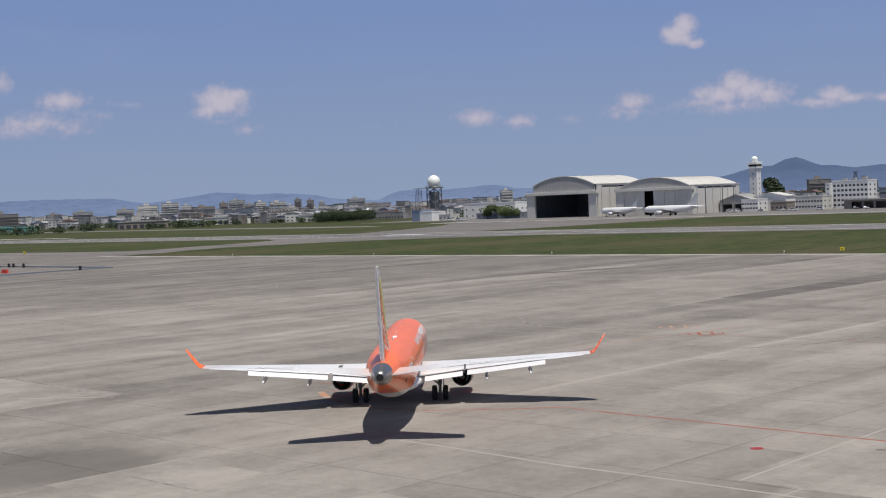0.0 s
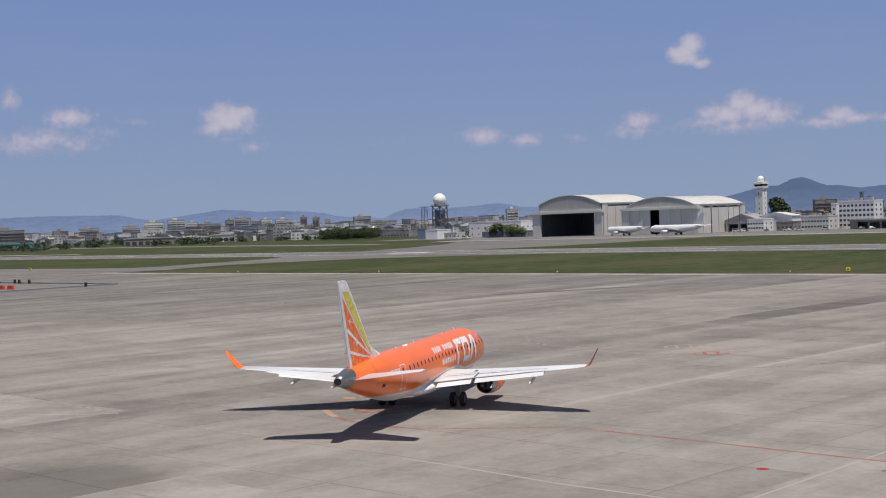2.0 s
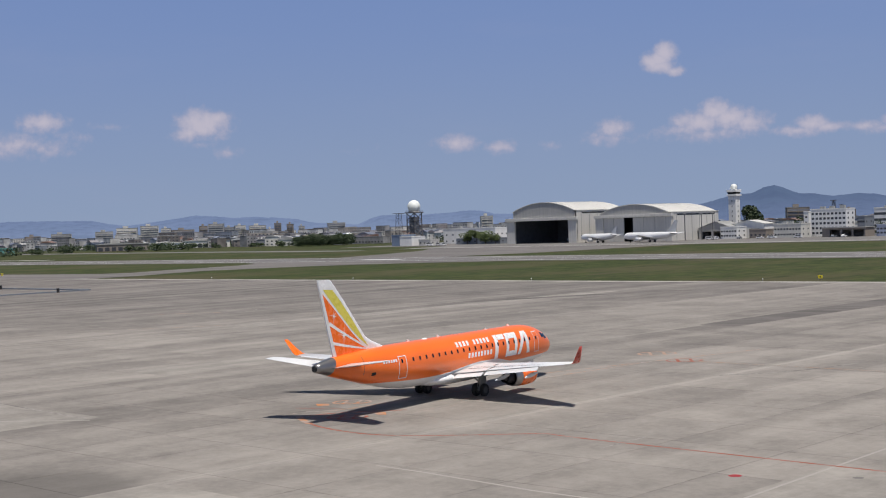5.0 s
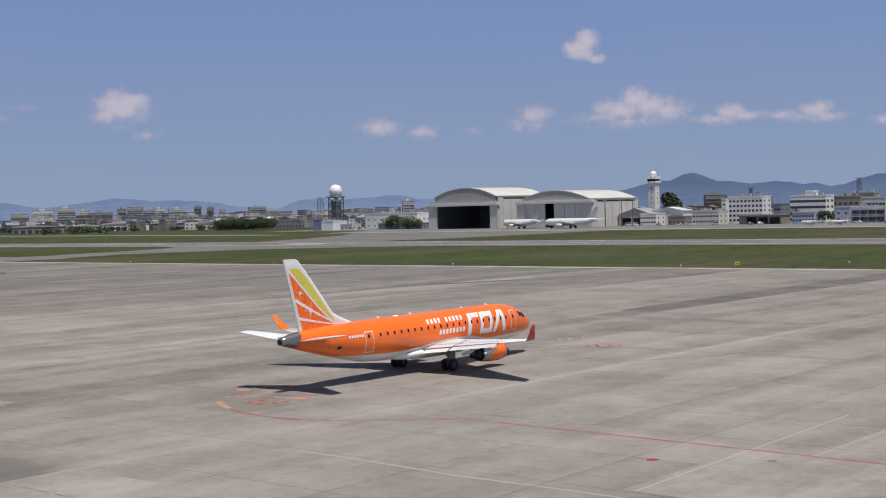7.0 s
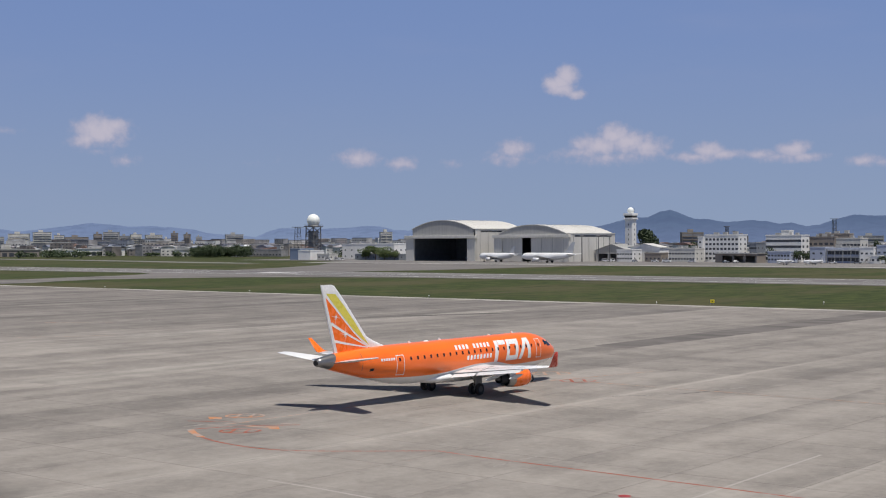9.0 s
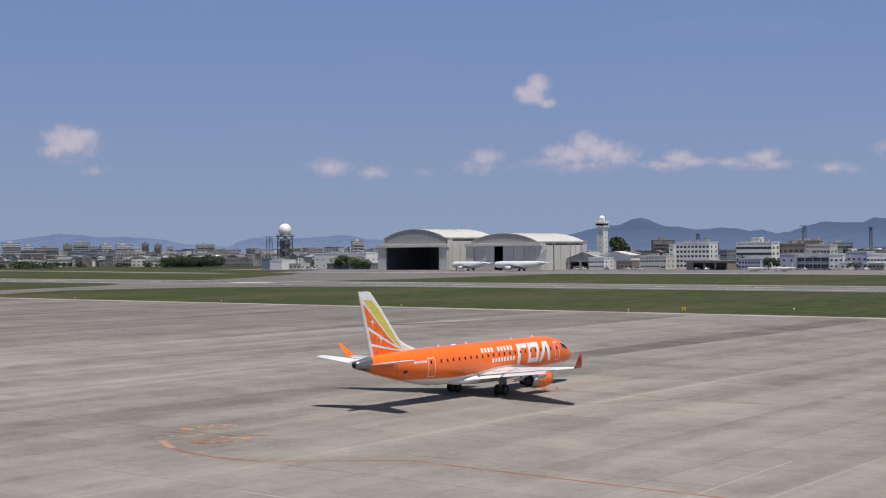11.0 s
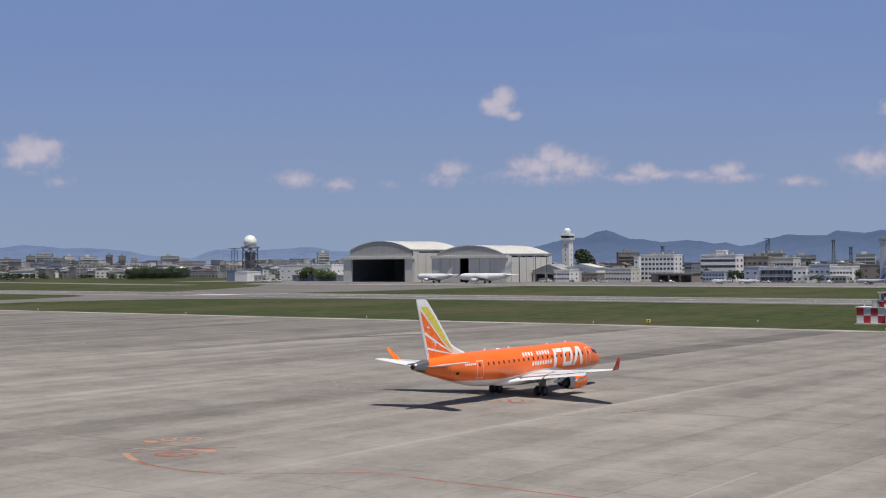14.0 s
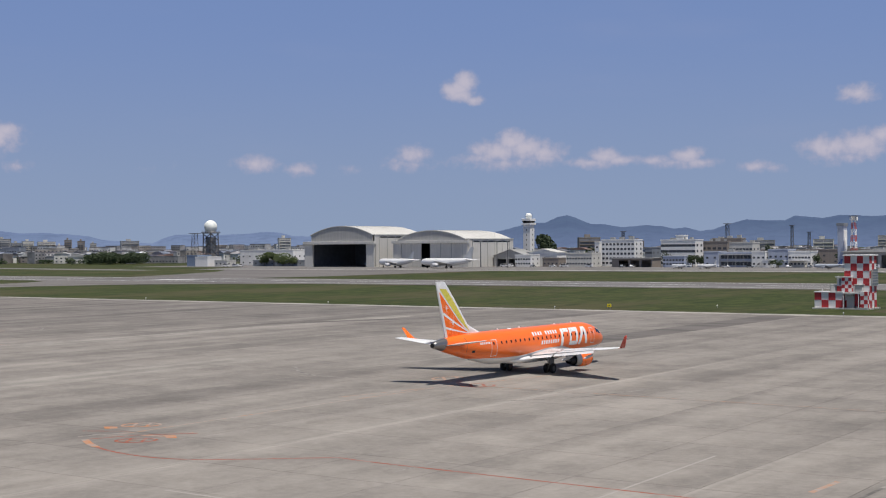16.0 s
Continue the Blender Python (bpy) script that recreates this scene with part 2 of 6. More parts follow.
def concrete(name, piecewise):
    m, nt, b = material(name)
    p = runway_axes(nt)
    lane = noise_node(nt, vec_op(nt, "MULTIPLY", p, (0.10, 0.010, 0)).outputs[0], 1.0, 2)
    blot = noise_node(nt, p, 0.085, 7, 0.66)
    mottle = noise_node(nt, vec_op(nt, "MULTIPLY", p, (0.30, 0.22, 0)).outputs[0], 1.0, 6, 0.68)
    streak = noise_node(nt, vec_op(nt, "MULTIPLY", p, (0.22, 0.006, 0)).outputs[0], 1.0, 3, 0.5)
    grain = noise_node(nt, p, 1.6, 6, 0.75)
    sep = nt.nodes.new("ShaderNodeSeparateXYZ")
    link(nt, p, sep.inputs[0])

    def strips(widths, seed):
        """One random tone for each paving lane or bay."""
        cell = nt.nodes.new("ShaderNodeCombineXYZ")
        for i, width in enumerate(widths):
            if width:
                link(nt, math_node(nt, "ADD", math_node(nt, "FLOOR", math_node(nt, "DIVIDE", sep.outputs[i], width)), seed), cell.inputs[i])
        w = nt.nodes.new("ShaderNodeTexWhiteNoise")
        w.noise_dimensions = "2D"
        link(nt, cell.outputs[0], w.inputs["Vector"])
        return w.outputs["Value"]

    v = math_node(nt, "MULTIPLY", lane, 0.14)
    for n, k in ((blot, 0.26), (mottle, 0.20), (streak, 0.24), (grain, 0.16)):
        v = math_node(nt, "ADD", v, math_node(nt, "MULTIPLY", n, k))
    tone = smooth(nt, v, 0.36, 0.64)
    lanes = None
    for widths, seed, k in (((7.5, 0), 0.3, 0.22), ((15.0, 60.0), 4.7, 0.18), ((7.5, 15.0), 9.1, 0.16)):
        one = math_node(nt, "MULTIPLY_ADD", strips(widths, seed), k, -k / 2)
        lanes = one if lanes is None else math_node(nt, "ADD", lanes, one)
    tone = math_node(nt, "ADD", tone, lanes)
    if piecewise == "object":
        rnd = nt.nodes.new("ShaderNodeObjectInfo").outputs["Random"]
    else:
        rnd = nt.nodes.new("ShaderNodeNewGeometry").outputs["Random Per Island"]
    tone = math_node(nt, "ADD", tone, math_node(nt, "MULTIPLY_ADD", rnd, 0.10, -0.05), clamp=True)
    col = mix_color(nt, tone, (0.140, 0.127, 0.114), (0.314, 0.286, 0.255))
    # older, darker paving towards the taxi lane at the far side, with lens falloff painted in towards the left
    reach = math_node(nt, "MULTIPLY_ADD", sep.outputs[0], -0.55, math_node(nt, "MULTIPLY", sep.outputs[1], 0.5))
    old = smooth(nt, math_node(nt, "ADD", reach, math_node(nt, "MULTIPLY_ADD", lane, 100.0, -50.0)), 115.0, 225.0, 0.0, 0.85)
    col = mix_color(nt, old, col, mix_color(nt, tone, (0.092, 0.084, 0.077), (0.230, 0.209, 0.188)))
    # pale sealed seams every fourth lane, broken in places
    seam = math_node(nt, "ABSOLUTE", math_node(nt, "SUBTRACT", math_node(nt, "PINGPONG", sep.outputs[0], 15.0), 0.0))
    line = math_node(nt, "MULTIPLY", smooth(nt, seam, 0.10, 0.60, 0.30, 0.0), smooth(nt, streak, 0.40, 0.58))
    col = mix_color(nt, line, col, (0.46, 0.43, 0.385))
    # fine dark scratches and tyre traces along the taxi way
    trace = noise_node(nt, vec_op(nt, "MULTIPLY", p, (2.2, 0.05, 0)).outputs[0], 1.0, 3, 0.6)
    col = mix_color(nt, smooth(nt, trace, 0.62, 0.70, 0.0, 0.16), col, (0.13, 0.115, 0.10))
    # oil and tyre stains
    spot = smooth(nt, noise_node(nt, vec_op(nt, "MULTIPLY", p, (0.30, 0.12, 0)).outputs[0], 1.0, 4, 0.6), 0.62, 0.72, 0.0, 0.35)
    col = mix_color(nt, spot, col, (0.135, 0.120, 0.105))
    # a soft-edged dark patch by the stand below the deck
    d = vec_op(nt, "MULTIPLY", vec_op(nt, "SUBTRACT", position(nt), (-20.5, 71.0, 0)).outputs[0], (0.11, 0.10, 0)).outputs[0]
    ln = vec_op(nt, "LENGTH", d, None).outputs["Value"]
    worn = smooth(nt, math_node(nt, "ADD", ln, math_node(nt, "MULTIPLY", blot, 0.9)), 0.75, 1.35, 0.60, 0.0)
    col = mix_color(nt, worn, col, (0.085, 0.078, 0.07))
    link(nt, col, b.inputs["Base Color"])
    b.inputs["Roughness"].default_value = 0.85
    b.inputs["Specular IOR Level"].default_value = 0.25
    bump(nt, b, grain, 0.25, 0.03)
    return m


def grass_material(name, a, b_, dry):
    m, nt, b = material(name)
    p = runway_axes(nt)
    n1 = noise_node(nt, vec_op(nt, "MULTIPLY", p, (0.030, 0.014, 0)).outputs[0], 1.0, 6, 0.65)
    n2 = noise_node(nt, vec_op(nt, "MULTIPLY", p, (0.30, 0.10, 0)).outputs[0], 1.0, 6, 0.72)
    n3 = noise_node(nt, vec_op(nt, "MULTIPLY", p, (0.085, 0.026, 0)).outputs[0], 1.0, 6, 0.7)
    c = mix_color(nt, smooth(nt, n2, 0.32, 0.68), a, b_)
    c = mix_color(nt, smooth(nt, n1, 0.44, 0.64, 0.0, 0.75), c, dry)
    # bare soil and clumps of taller dark grass
    c = mix_color(nt, smooth(nt, n3, 0.58, 0.68, 0.0, 0.75), c, (0.085, 0.070, 0.050))
    c = mix_color(nt, smooth(nt, n3, 0.42, 0.33, 0.0, 0.70), c, (0.020, 0.030, 0.010))
    link(nt, c, b.inputs["Base Color"])
    b.inputs["Roughness"].default_value = 0.9
    b.inputs["Specular IOR Level"].default_value = 0.1
    bump(nt, b, n2, 0.5, 0.15)
    return m


def asphalt_material(name, dark, light):
    m, nt, b = material(name)
    p = runway_axes(nt)
    n1 = noise_node(nt, vec_op(nt, "MULTIPLY", p, (0.01, 0.16, 0)).outputs[0], 1.0, 4, 0.6)
    n2 = noise_node(nt, p, 0.5, 5, 0.65)
    v = math_node(nt, "ADD", math_node(nt, "MULTIPLY", n1, 0.7), math_node(nt, "MULTIPLY", n2, 0.3))
    link(nt, mix_color(nt, smooth(nt, v, 0.35, 0.65), dark, light), b.inputs["Base Color"])
    b.inputs["Roughness"].default_value = 0.85
    b.inputs["Specular IOR Level"].default_value = 0.25
    return m


def worn_paint(name, color, keep=0.5):
    """Ground paint, worn through to the concrete in patches."""
    m, nt, b = material(name)
    p = position(nt)
    n = noise_node(nt, p, 1.1, 6, 0.7)
    n2 = noise_node(nt, p, 0.25, 3)
    v = math_node(nt, "ADD", math_node(nt, "MULTIPLY", n, 0.6), math_node(nt, "MULTIPLY", n2, 0.4))
    link(nt, mix_color(nt, smooth(nt, v, keep - 0.12, keep + 0.12), color, (0.30, 0.275, 0.25)), b.inputs["Base Color"])
    b.inputs["Roughness"].default_value = 0.8
    return m


def patch_material(name, dark, light):
    """Relaid concrete: mottled and streaked like the slabs round it."""
    m, nt, b = material(name)
    p = runway_axes(nt)
    v = math_node(nt, "MULTIPLY", noise_node(nt, p, 0.16, 7, 0.68), 0.5)
    v = math_node(nt, "ADD", v, math_node(nt, "MULTIPLY", noise_node(nt, vec_op(nt, "MULTIPLY", p, (0.5, 0.012, 0)).outputs[0], 1.0, 5, 0.62), 0.3))
    grain = noise_node(nt, p, 1.6, 6, 0.75)
    v = math_node(nt, "ADD", v, math_node(nt, "MULTIPLY", grain, 0.2))
    link(nt, mix_color(nt, smooth(nt, v, 0.36, 0.64), dark, light), b.inputs["Base Color"])
    b.inputs["Roughness"].default_value = 0.85
    b.inputs["Specular IOR Level"].default_value = 0.25
    bump(nt, b, grain, 0.25, 0.03)
    return m


def leaf_material(name, a, b_):
    m, nt, b = material(name)
    r = nt.nodes.new("ShaderNodeNewGeometry").outputs["Random Per Island"]
    c = mix_color(nt, r, a, b_)
    n = noise_node(nt, position(nt), 0.3, 3)
    link(nt, mix_color(nt, smooth(nt, n, 0.35, 0.65, 0, 0.5), c, (0.03, 0.05, 0.02)), b.inputs["Base Color"])
    b.inputs["Roughness"].default_value = 0.7
    return m


def haze_hill_material(name, low, high, z0, z1, glow):
    """Far hills as a backdrop: wooded slopes, with kilometres of summer haze painted in as blue emission."""
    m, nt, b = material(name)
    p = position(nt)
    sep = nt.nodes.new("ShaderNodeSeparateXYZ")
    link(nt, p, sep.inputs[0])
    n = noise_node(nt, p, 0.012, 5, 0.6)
    # painted haze: paler blue at the foot, deeper towards the crest
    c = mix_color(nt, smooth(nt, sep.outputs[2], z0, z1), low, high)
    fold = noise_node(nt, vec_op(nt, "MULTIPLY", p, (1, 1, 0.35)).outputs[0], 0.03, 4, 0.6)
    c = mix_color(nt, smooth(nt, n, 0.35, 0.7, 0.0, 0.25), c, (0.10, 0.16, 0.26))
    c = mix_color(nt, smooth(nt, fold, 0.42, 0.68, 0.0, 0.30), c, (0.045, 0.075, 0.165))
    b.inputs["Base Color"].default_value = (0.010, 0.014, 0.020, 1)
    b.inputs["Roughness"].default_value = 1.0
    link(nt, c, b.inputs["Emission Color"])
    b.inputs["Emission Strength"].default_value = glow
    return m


M_SLAB = concrete("apron_concrete", "object")
M_SLAB_FAR = concrete("apron_concrete_far", "island")
M_JOINT = plain("joint_filler", (0.15, 0.14, 0.13), 0.9)
M_GRASS = grass_material("mown_grass", (0.024, 0.034, 0.011), (0.066, 0.080, 0.026), (0.084, 0.074, 0.040))
M_ASPHALT = asphalt_material("runway_asphalt", (0.11, 0.104, 0.102), (0.205, 0.195, 0.188))
M_SHOULDER = asphalt_material("shoulder", (0.105, 0.097, 0.092), (0.20, 0.185, 0.172))
M_FAR_APRON = asphalt_material("far_apron", (0.125, 0.118, 0.112), (0.225, 0.213, 0.202))
M_PALE = plain("pale_concrete", (0.45, 0.43, 0.395), 0.85, big=0.05, fine=0.7, vary=0.2)
M_EDGE = plain("edge_concrete", (0.31, 0.29, 0.262), 0.85, big=0.12, fine=0.6, vary=0.55)
M_LINE = plain("runway_white", (0.62, 0.61, 0.60), 0.7, big=0.1, fine=1.5, vary=0.25)
M_RED_LINE = worn_paint("faded_red_paint", (0.29, 0.075, 0.040), 0.57)
M_ORANGE_LINE = worn_paint("faded_orange_paint", (0.47, 0.18, 0.055), 0.50)
M_FAINT_LINE = worn_paint("worn_orange_paint", (0.38, 0.19, 0.10), 0.47)
M_PATCH = asphalt_material("patched_strip", (0.098, 0.089, 0.081), (0.165, 0.150, 0.137))
M_PANEL_PALE = patch_material("relaid_concrete", (0.195, 0.179, 0.160), (0.335, 0.308, 0.275))
M_PANEL_DARK = patch_material("old_dark_concrete", (0.130, 0.118, 0.106), (0.235, 0.214, 0.192))
M_SEAL = worn_paint("pale_joint_seal", (0.345, 0.318, 0.284), 0.46)
M_CRACK = worn_paint("dark_joint", (0.10, 0.09, 0.08), 0.50)
M_RED_SPOT = plain("red_cover_paint", (0.30, 0.025, 0.025), 0.6, big=2, fine=9, vary=0.25)
M_ORANGE = plain("orange_gloss_paint", (0.95, 0.175, 0.018), 0.28, big=0.25, fine=3, vary=0.05)
M_WINGLET = plain("outer_face_deep_red", (0.50, 0.055, 0.03), 0.3, big=0.5, fine=4, vary=0.06)
M_WHITE = plain("white_gloss_paint", (0.84, 0.84, 0.83), 0.24, big=0.4, fine=4, vary=0.06)
M_WING = plain("pale_grey_wing_paint", (0.70, 0.71, 0.72), 0.35, big=0.6, fine=5, vary=0.08)
M_YELLOW = plain("lemon_yellow_paint", (0.74, 0.65, 0.10), 0.3, vary=0.05)
M_STEEL = plain("bare_steel", (0.36, 0.35, 0.34), 0.38, 0.9, big=1.5, fine=8, vary=0.2)
M_CHROME = plain("polished_lip", (0.6, 0.6, 0.6), 0.25, 1.0, vary=0.06)
M_DARK = plain("sooty_metal", (0.03, 0.03, 0.03), 0.6, 0.4, vary=0.2)
M_RUBBER = plain("tyre_rubber", (0.022, 0.021, 0.021), 0.8, vary=0.2)
M_GLASS = plain("dark_window_glass", (0.015, 0.018, 0.022), 0.12, vary=0.1)
M_RIM = plain("dark_wheel_rim", (0.09, 0.09, 0.09), 0.5, 0.5, vary=0.2)
M_FAR_GLASS = plain("far_window_glass", (0.055, 0.06, 0.07), 0.3, vary=0.2)
# paled glass: distance haze on the far blocks is painted into this colour
M_BALCONY_GLASS = plain("hazed_balcony_glass", (0.20, 0.21, 0.235), 0.35, vary=0.2)
M_TEAL = plain("teal_cladding", (0.13, 0.33, 0.30), 0.6, big=0.1, fine=1, vary=0.12)
M_GREY = plain("grey_gear_paint", (0.24, 0.24, 0.235), 0.45, 0.2, vary=0.15)
M_SEAM = plain("panel_seam", (0.10, 0.10, 0.10), 0.6, vary=0.1)
M_CLAD = plain("hangar_cladding", (0.60, 0.58, 0.535), 0.6, 0.0, big=0.06, fine=0.8, vary=0.12, streak=0.5)
M_CLAD_GREY = plain("hangar_front", (0.40, 0.395, 0.38), 0.65, big=0.06, fine=0.8, vary=0.12, streak=0.5)
M_ROOF_PALE = plain("hangar_roof_sheet", (0.60, 0.585, 0.54), 0.5, 0.0, big=0.05, fine=0.7, vary=0.1, streak=0.3)
M_HANGAR_IN = plain("hangar_interior", (0.20, 0.21, 0.23), 0.9, vary=0.2)
M_PLASTER = plain("white_plaster", (0.80, 0.79, 0.765), 0.8, big=0.1, fine=1.2, vary=0.1, streak=0.4)
M_PLASTER_B = plain("cream_plaster", (0.60, 0.585, 0.54), 0.8, big=0.1, fine=1.2, vary=0.12, streak=0.4)
M_BLUE_WALL = plain("pale_blue_cladding", (0.40, 0.44, 0.54), 0.7, big=0.1, fine=1.0, vary=0.12, streak=0.4)
M_BLUE_DEEP = plain("weathered_blue_cladding", (0.19, 0.245, 0.335), 0.7, big=0.1, fine=1.0, vary=0.15, streak=0.4)
M_SLATE_WALL = plain("slate_cladding", (0.20, 0.22, 0.25), 0.7, big=0.1, fine=1.0, vary=0.12, streak=0.3)
M_BROWN_WALL = plain("brown_concrete", (0.27, 0.235, 0.205), 0.8, big=0.1, fine=1.0, vary=0.15, streak=0.4)
M_FLAT_ROOF = plain("flat_roof_felt", (0.30, 0.30, 0.29), 0.9, big=0.1, fine=1.0, vary=0.2)
M_LATTICE = plain("lattice_steel", (0.13, 0.13, 0.135), 0.6, 0.3, vary=0.2)
M_LATTICE_RED = plain("mast_red", (0.45, 0.07, 0.05), 0.6, vary=0.2)
M_RADOME = plain("radome_shell", (0.80, 0.82, 0.78), 0.5, big=0.2, fine=2, vary=0.06)
M_CHECK_RED = plain("check_red", (0.42, 0.03, 0.035), 0.6, big=0.5, fine=5, vary=0.15, streak=0.4)
M_CHECK_WHITE = plain("check_white", (0.72, 0.71, 0.70), 0.6, big=0.5, fine=5, vary=0.12, streak=0.4)
M_SIGN = plain("sign_yellow", (0.78, 0.62, 0.03), 0.5, vary=0.1)
M_BLACK = plain("black_paint", (0.02, 0.02, 0.02), 0.6, vary=0.1)
M_BARRIER = plain("barrier_red", (0.50, 0.05, 0.03), 0.55, vary=0.15)
M_KIT_WHITE = plain("tanker_white", (0.72, 0.72, 0.72), 0.4, big=0.2, fine=2, vary=0.08)
M_KIT_GREY = plain("tanker_grey", (0.40, 0.43, 0.48), 0.45, big=0.2, fine=2, vary=0.1)
M_KIT_PALE = plain("fin_pale_grey", (0.52, 0.53, 0.54), 0.45, big=0.2, fine=2, vary=0.08)
M_KIT_BLUE = plain("tail_blue", (0.05, 0.09, 0.25), 0.4, vary=0.1)
M_LEAF = leaf_material("leaf_dark", (0.036, 0.056, 0.024), (0.070, 0.096, 0.040))
M_LEAF_LIGHT = leaf_material("leaf_light", (0.090, 0.130, 0.042), (0.160, 0.200, 0.065))
M_BARK = plain("bark", (0.10, 0.075, 0.055), 0.9, vary=0.25)
M_TOWN = islands("town_walls", [(0.50, 0.49, 0.48), (0.30, 0.29, 0.29), (0.62, 0.61, 0.59), (0.34, 0.31, 0.28), (0.26, 0.28, 0.31), (0.62, 0.60, 0.56), (0.20, 0.18, 0.17)])
M_TOWN_ROOF = islands("town_roofs", [(0.16, 0.16, 0.18), (0.24, 0.23, 0.24), (0.20, 0.13, 0.11), (0.38, 0.38, 0.38), (0.15, 0.17, 0.22), (0.34, 0.31, 0.28), (0.60, 0.60, 0.60)])
# both hill colours are emitted and hold the blue of the haze
M_HILL = haze_hill_material("far_hills", (0.180, 0.240, 0.395), (0.138, 0.195, 0.350), 0, 70, 0.95)
M_HILL_NEAR = haze_hill_material("wooded_hills", (0.100, 0.142, 0.262), (0.048, 0.084, 0.176), 0, 90, 1.0)


# ---- building helpers ----
def mesh_of(name, bm, mat, flat=True):
    me = bpy.data.meshes.new(name)
    bmesh.ops.recalc_face_normals(bm, faces=bm.faces)
    bm.to_mesh(me)
    bm.free()
    for one in (mat if isinstance(mat, (list, tuple)) else [mat]):
        me.materials.append(one)
    if not flat:
        for p in me.polygons:
            p.use_smooth = True
    return me


def part(name, bm, mat, parent=None, label="", flat=True, at=None):
    """Links a bmesh as one mesh object under a thing or a part."""
    ob = new(name, mesh_of(name, bm, mat, flat))
    if parent is not None:
        ob.parent = parent
    if at is not None:
        ob.matrix_basis = at
    if label:
        tagged(ob, label)
    return ob


def again(ob, parent, at):
    """Another object of a part's own on the same mesh."""
    o = new(ob.name.split(".")[0], ob.data)
    o.parent, o.matrix_basis = parent, at
    return o


def thing(name, m, label, category, group="", kind=""):
    ob = new(name)
    ob.empty_display_size = 0.5
    ob.matrix_basis = m
    return tagged(ob, label, category, group, kind)


def box(bm, x0, x1, y0, y1, z0, z1, bevel=0.0):
    vs = [bm.verts.new(v) for v in ((x0, y0, z0), (x1, y0, z0), (x1, y1, z0), (x0, y1, z0), (x0, y0, z1), (x1, y0, z1), (x1, y1, z1), (x0, y1, z1))]
    fs = [bm.faces.new([vs[i] for i in f]) for f in ((3, 2, 1, 0), (4, 5, 6, 7), (0, 1, 5, 4), (1, 2, 6, 5), (2, 3, 7, 6), (3, 0, 4, 7))]
    if bevel:
        edges = list({e for f in fs for e in f.edges})
        bmesh.ops.bevel(bm, geom=edges, offset=bevel, segments=1, affect="EDGES")
    return bm


def boxed(*a, **k):
    return box(bmesh.new(), *a, **k)


def rod(bm, a, b, r, r2=None, seg=8):
    """A bar from a to b."""
    a, b = Vector(a), Vector(b)
    q = (b - a).to_track_quat("Z", "Y").to_matrix()
    rings = []
    for c, rr in ((a, r), (b, r if r2 is None else r2)):
        rings.append([bm.verts.new(c + q @ Vector((rr * math.cos(2 * math.pi * i / seg), rr * math.sin(2 * math.pi * i / seg), 0))) for i in range(seg)])
    for i in range(seg):
        bm.faces.new((rings[0][i], rings[0][(i + 1) % seg], rings[1][(i + 1) % seg], rings[1][i]))
    bm.faces.new(rings[0][::-1])
    bm.faces.new(rings[1])
    return bm


def loft(bm, rings, cap=True):
    """Skin through rings of points."""
    rows = [[bm.verts.new(p) for p in r] for r in rings]
    n = len(rows[0])
    for a, b in zip(rows, rows[1:]):
        for i in range(n):
            bm.faces.new((a[i], a[(i + 1) % n], b[(i + 1) % n], b[i]))
    if cap:
        bm.faces.new(rows[0][::-1])
        bm.faces.new(rows[-1])
    return bm


def sheet(bm, pts, z0, z1):
    """A slab over a polygon."""
    lo = [bm.verts.new((x, y, z0)) for x, y in pts]
    hi = [bm.verts.new((x, y, z1)) for x, y in pts]
    bm.faces.new(hi)
    for i in range(len(pts)):
        j = (i + 1) % len(pts)
        bm.faces.new((lo[i], lo[j], hi[j], hi[i]))
    return bm


def structure(name, bm, mat, label, m=None, kind="structure"):
    ob = new(name, mesh_of(name, bm, mat))
    if m is not None:
        ob.matrix_basis = m
    return tagged(ob, label, name.split("_")[0], kind=kind)


AIRPORT = site(0, 0)

# ---- ground ----
bm = bmesh.new()
ring_r = (0, 300, 700, 1200, 1800, 2600, 3600, 4700)
rows = []
for r in ring_r[1:]:
    rows.append([bm.verts.new((r * math.cos(2 * math.pi * i / 48), r * math.sin(2 * math.pi * i / 48), -0.16)) for i in range(48)])
bm.faces.new(rows[0])
for a, b in zip(rows, rows[1:]):
    for i in range(48):
        bm.faces.new((a[i], a[(i + 1) % 48], b[(i + 1) % 48], b[i]))
structure("ground", bm, M_GRASS, "mown airfield grass, green with dry patches")

# runway with paved shoulders, parallel taxiway links and the far apron, in the airport frame
structure("road_runway", sheet(bmesh.new(), [(-2400, 374), (1200, 374), (1200, 431), (-2400, 431)], -0.16, -0.10), M_SHOULDER, "grey-brown paved runway shoulders", AIRPORT)
structure("road_runway_centre", sheet(bmesh.new(), [(-2400, 381), (1200, 381), (1200, 426), (-2400, 426)], -0.12, -0.085), M_ASPHALT, "long grey asphalt runway with rubber marks", AIRPORT)
structure("road_taxiway_link", sheet(bmesh.new(), [(-700, 238.5), (-385, 238.5), (-382, 250), (-383, 263), (-391, 280), (-396, 298), (-390, 315), (-380, 336), (-358, 355), (-310, 376), (-470, 376), (-447, 364), (-436, 346), (-432, 328), (-428, 306), (-420, 284), (-428, 276), (-462, 272), (-508, 270), (-700, 268)], -0.16, -0.094), M_SHOULDER, "asphalt taxiway that links apron and runway", AIRPORT)
structure("road_taxiway_far", sheet(bmesh.new(), [(-1150, 640), (-820, 600), (-640, 560), (-600, 560), (-600, 575), (-820, 622), (-1150, 668)], -0.16, -0.094), M_FAR_APRON, "pale taxiway beyond the runway", AIRPORT)
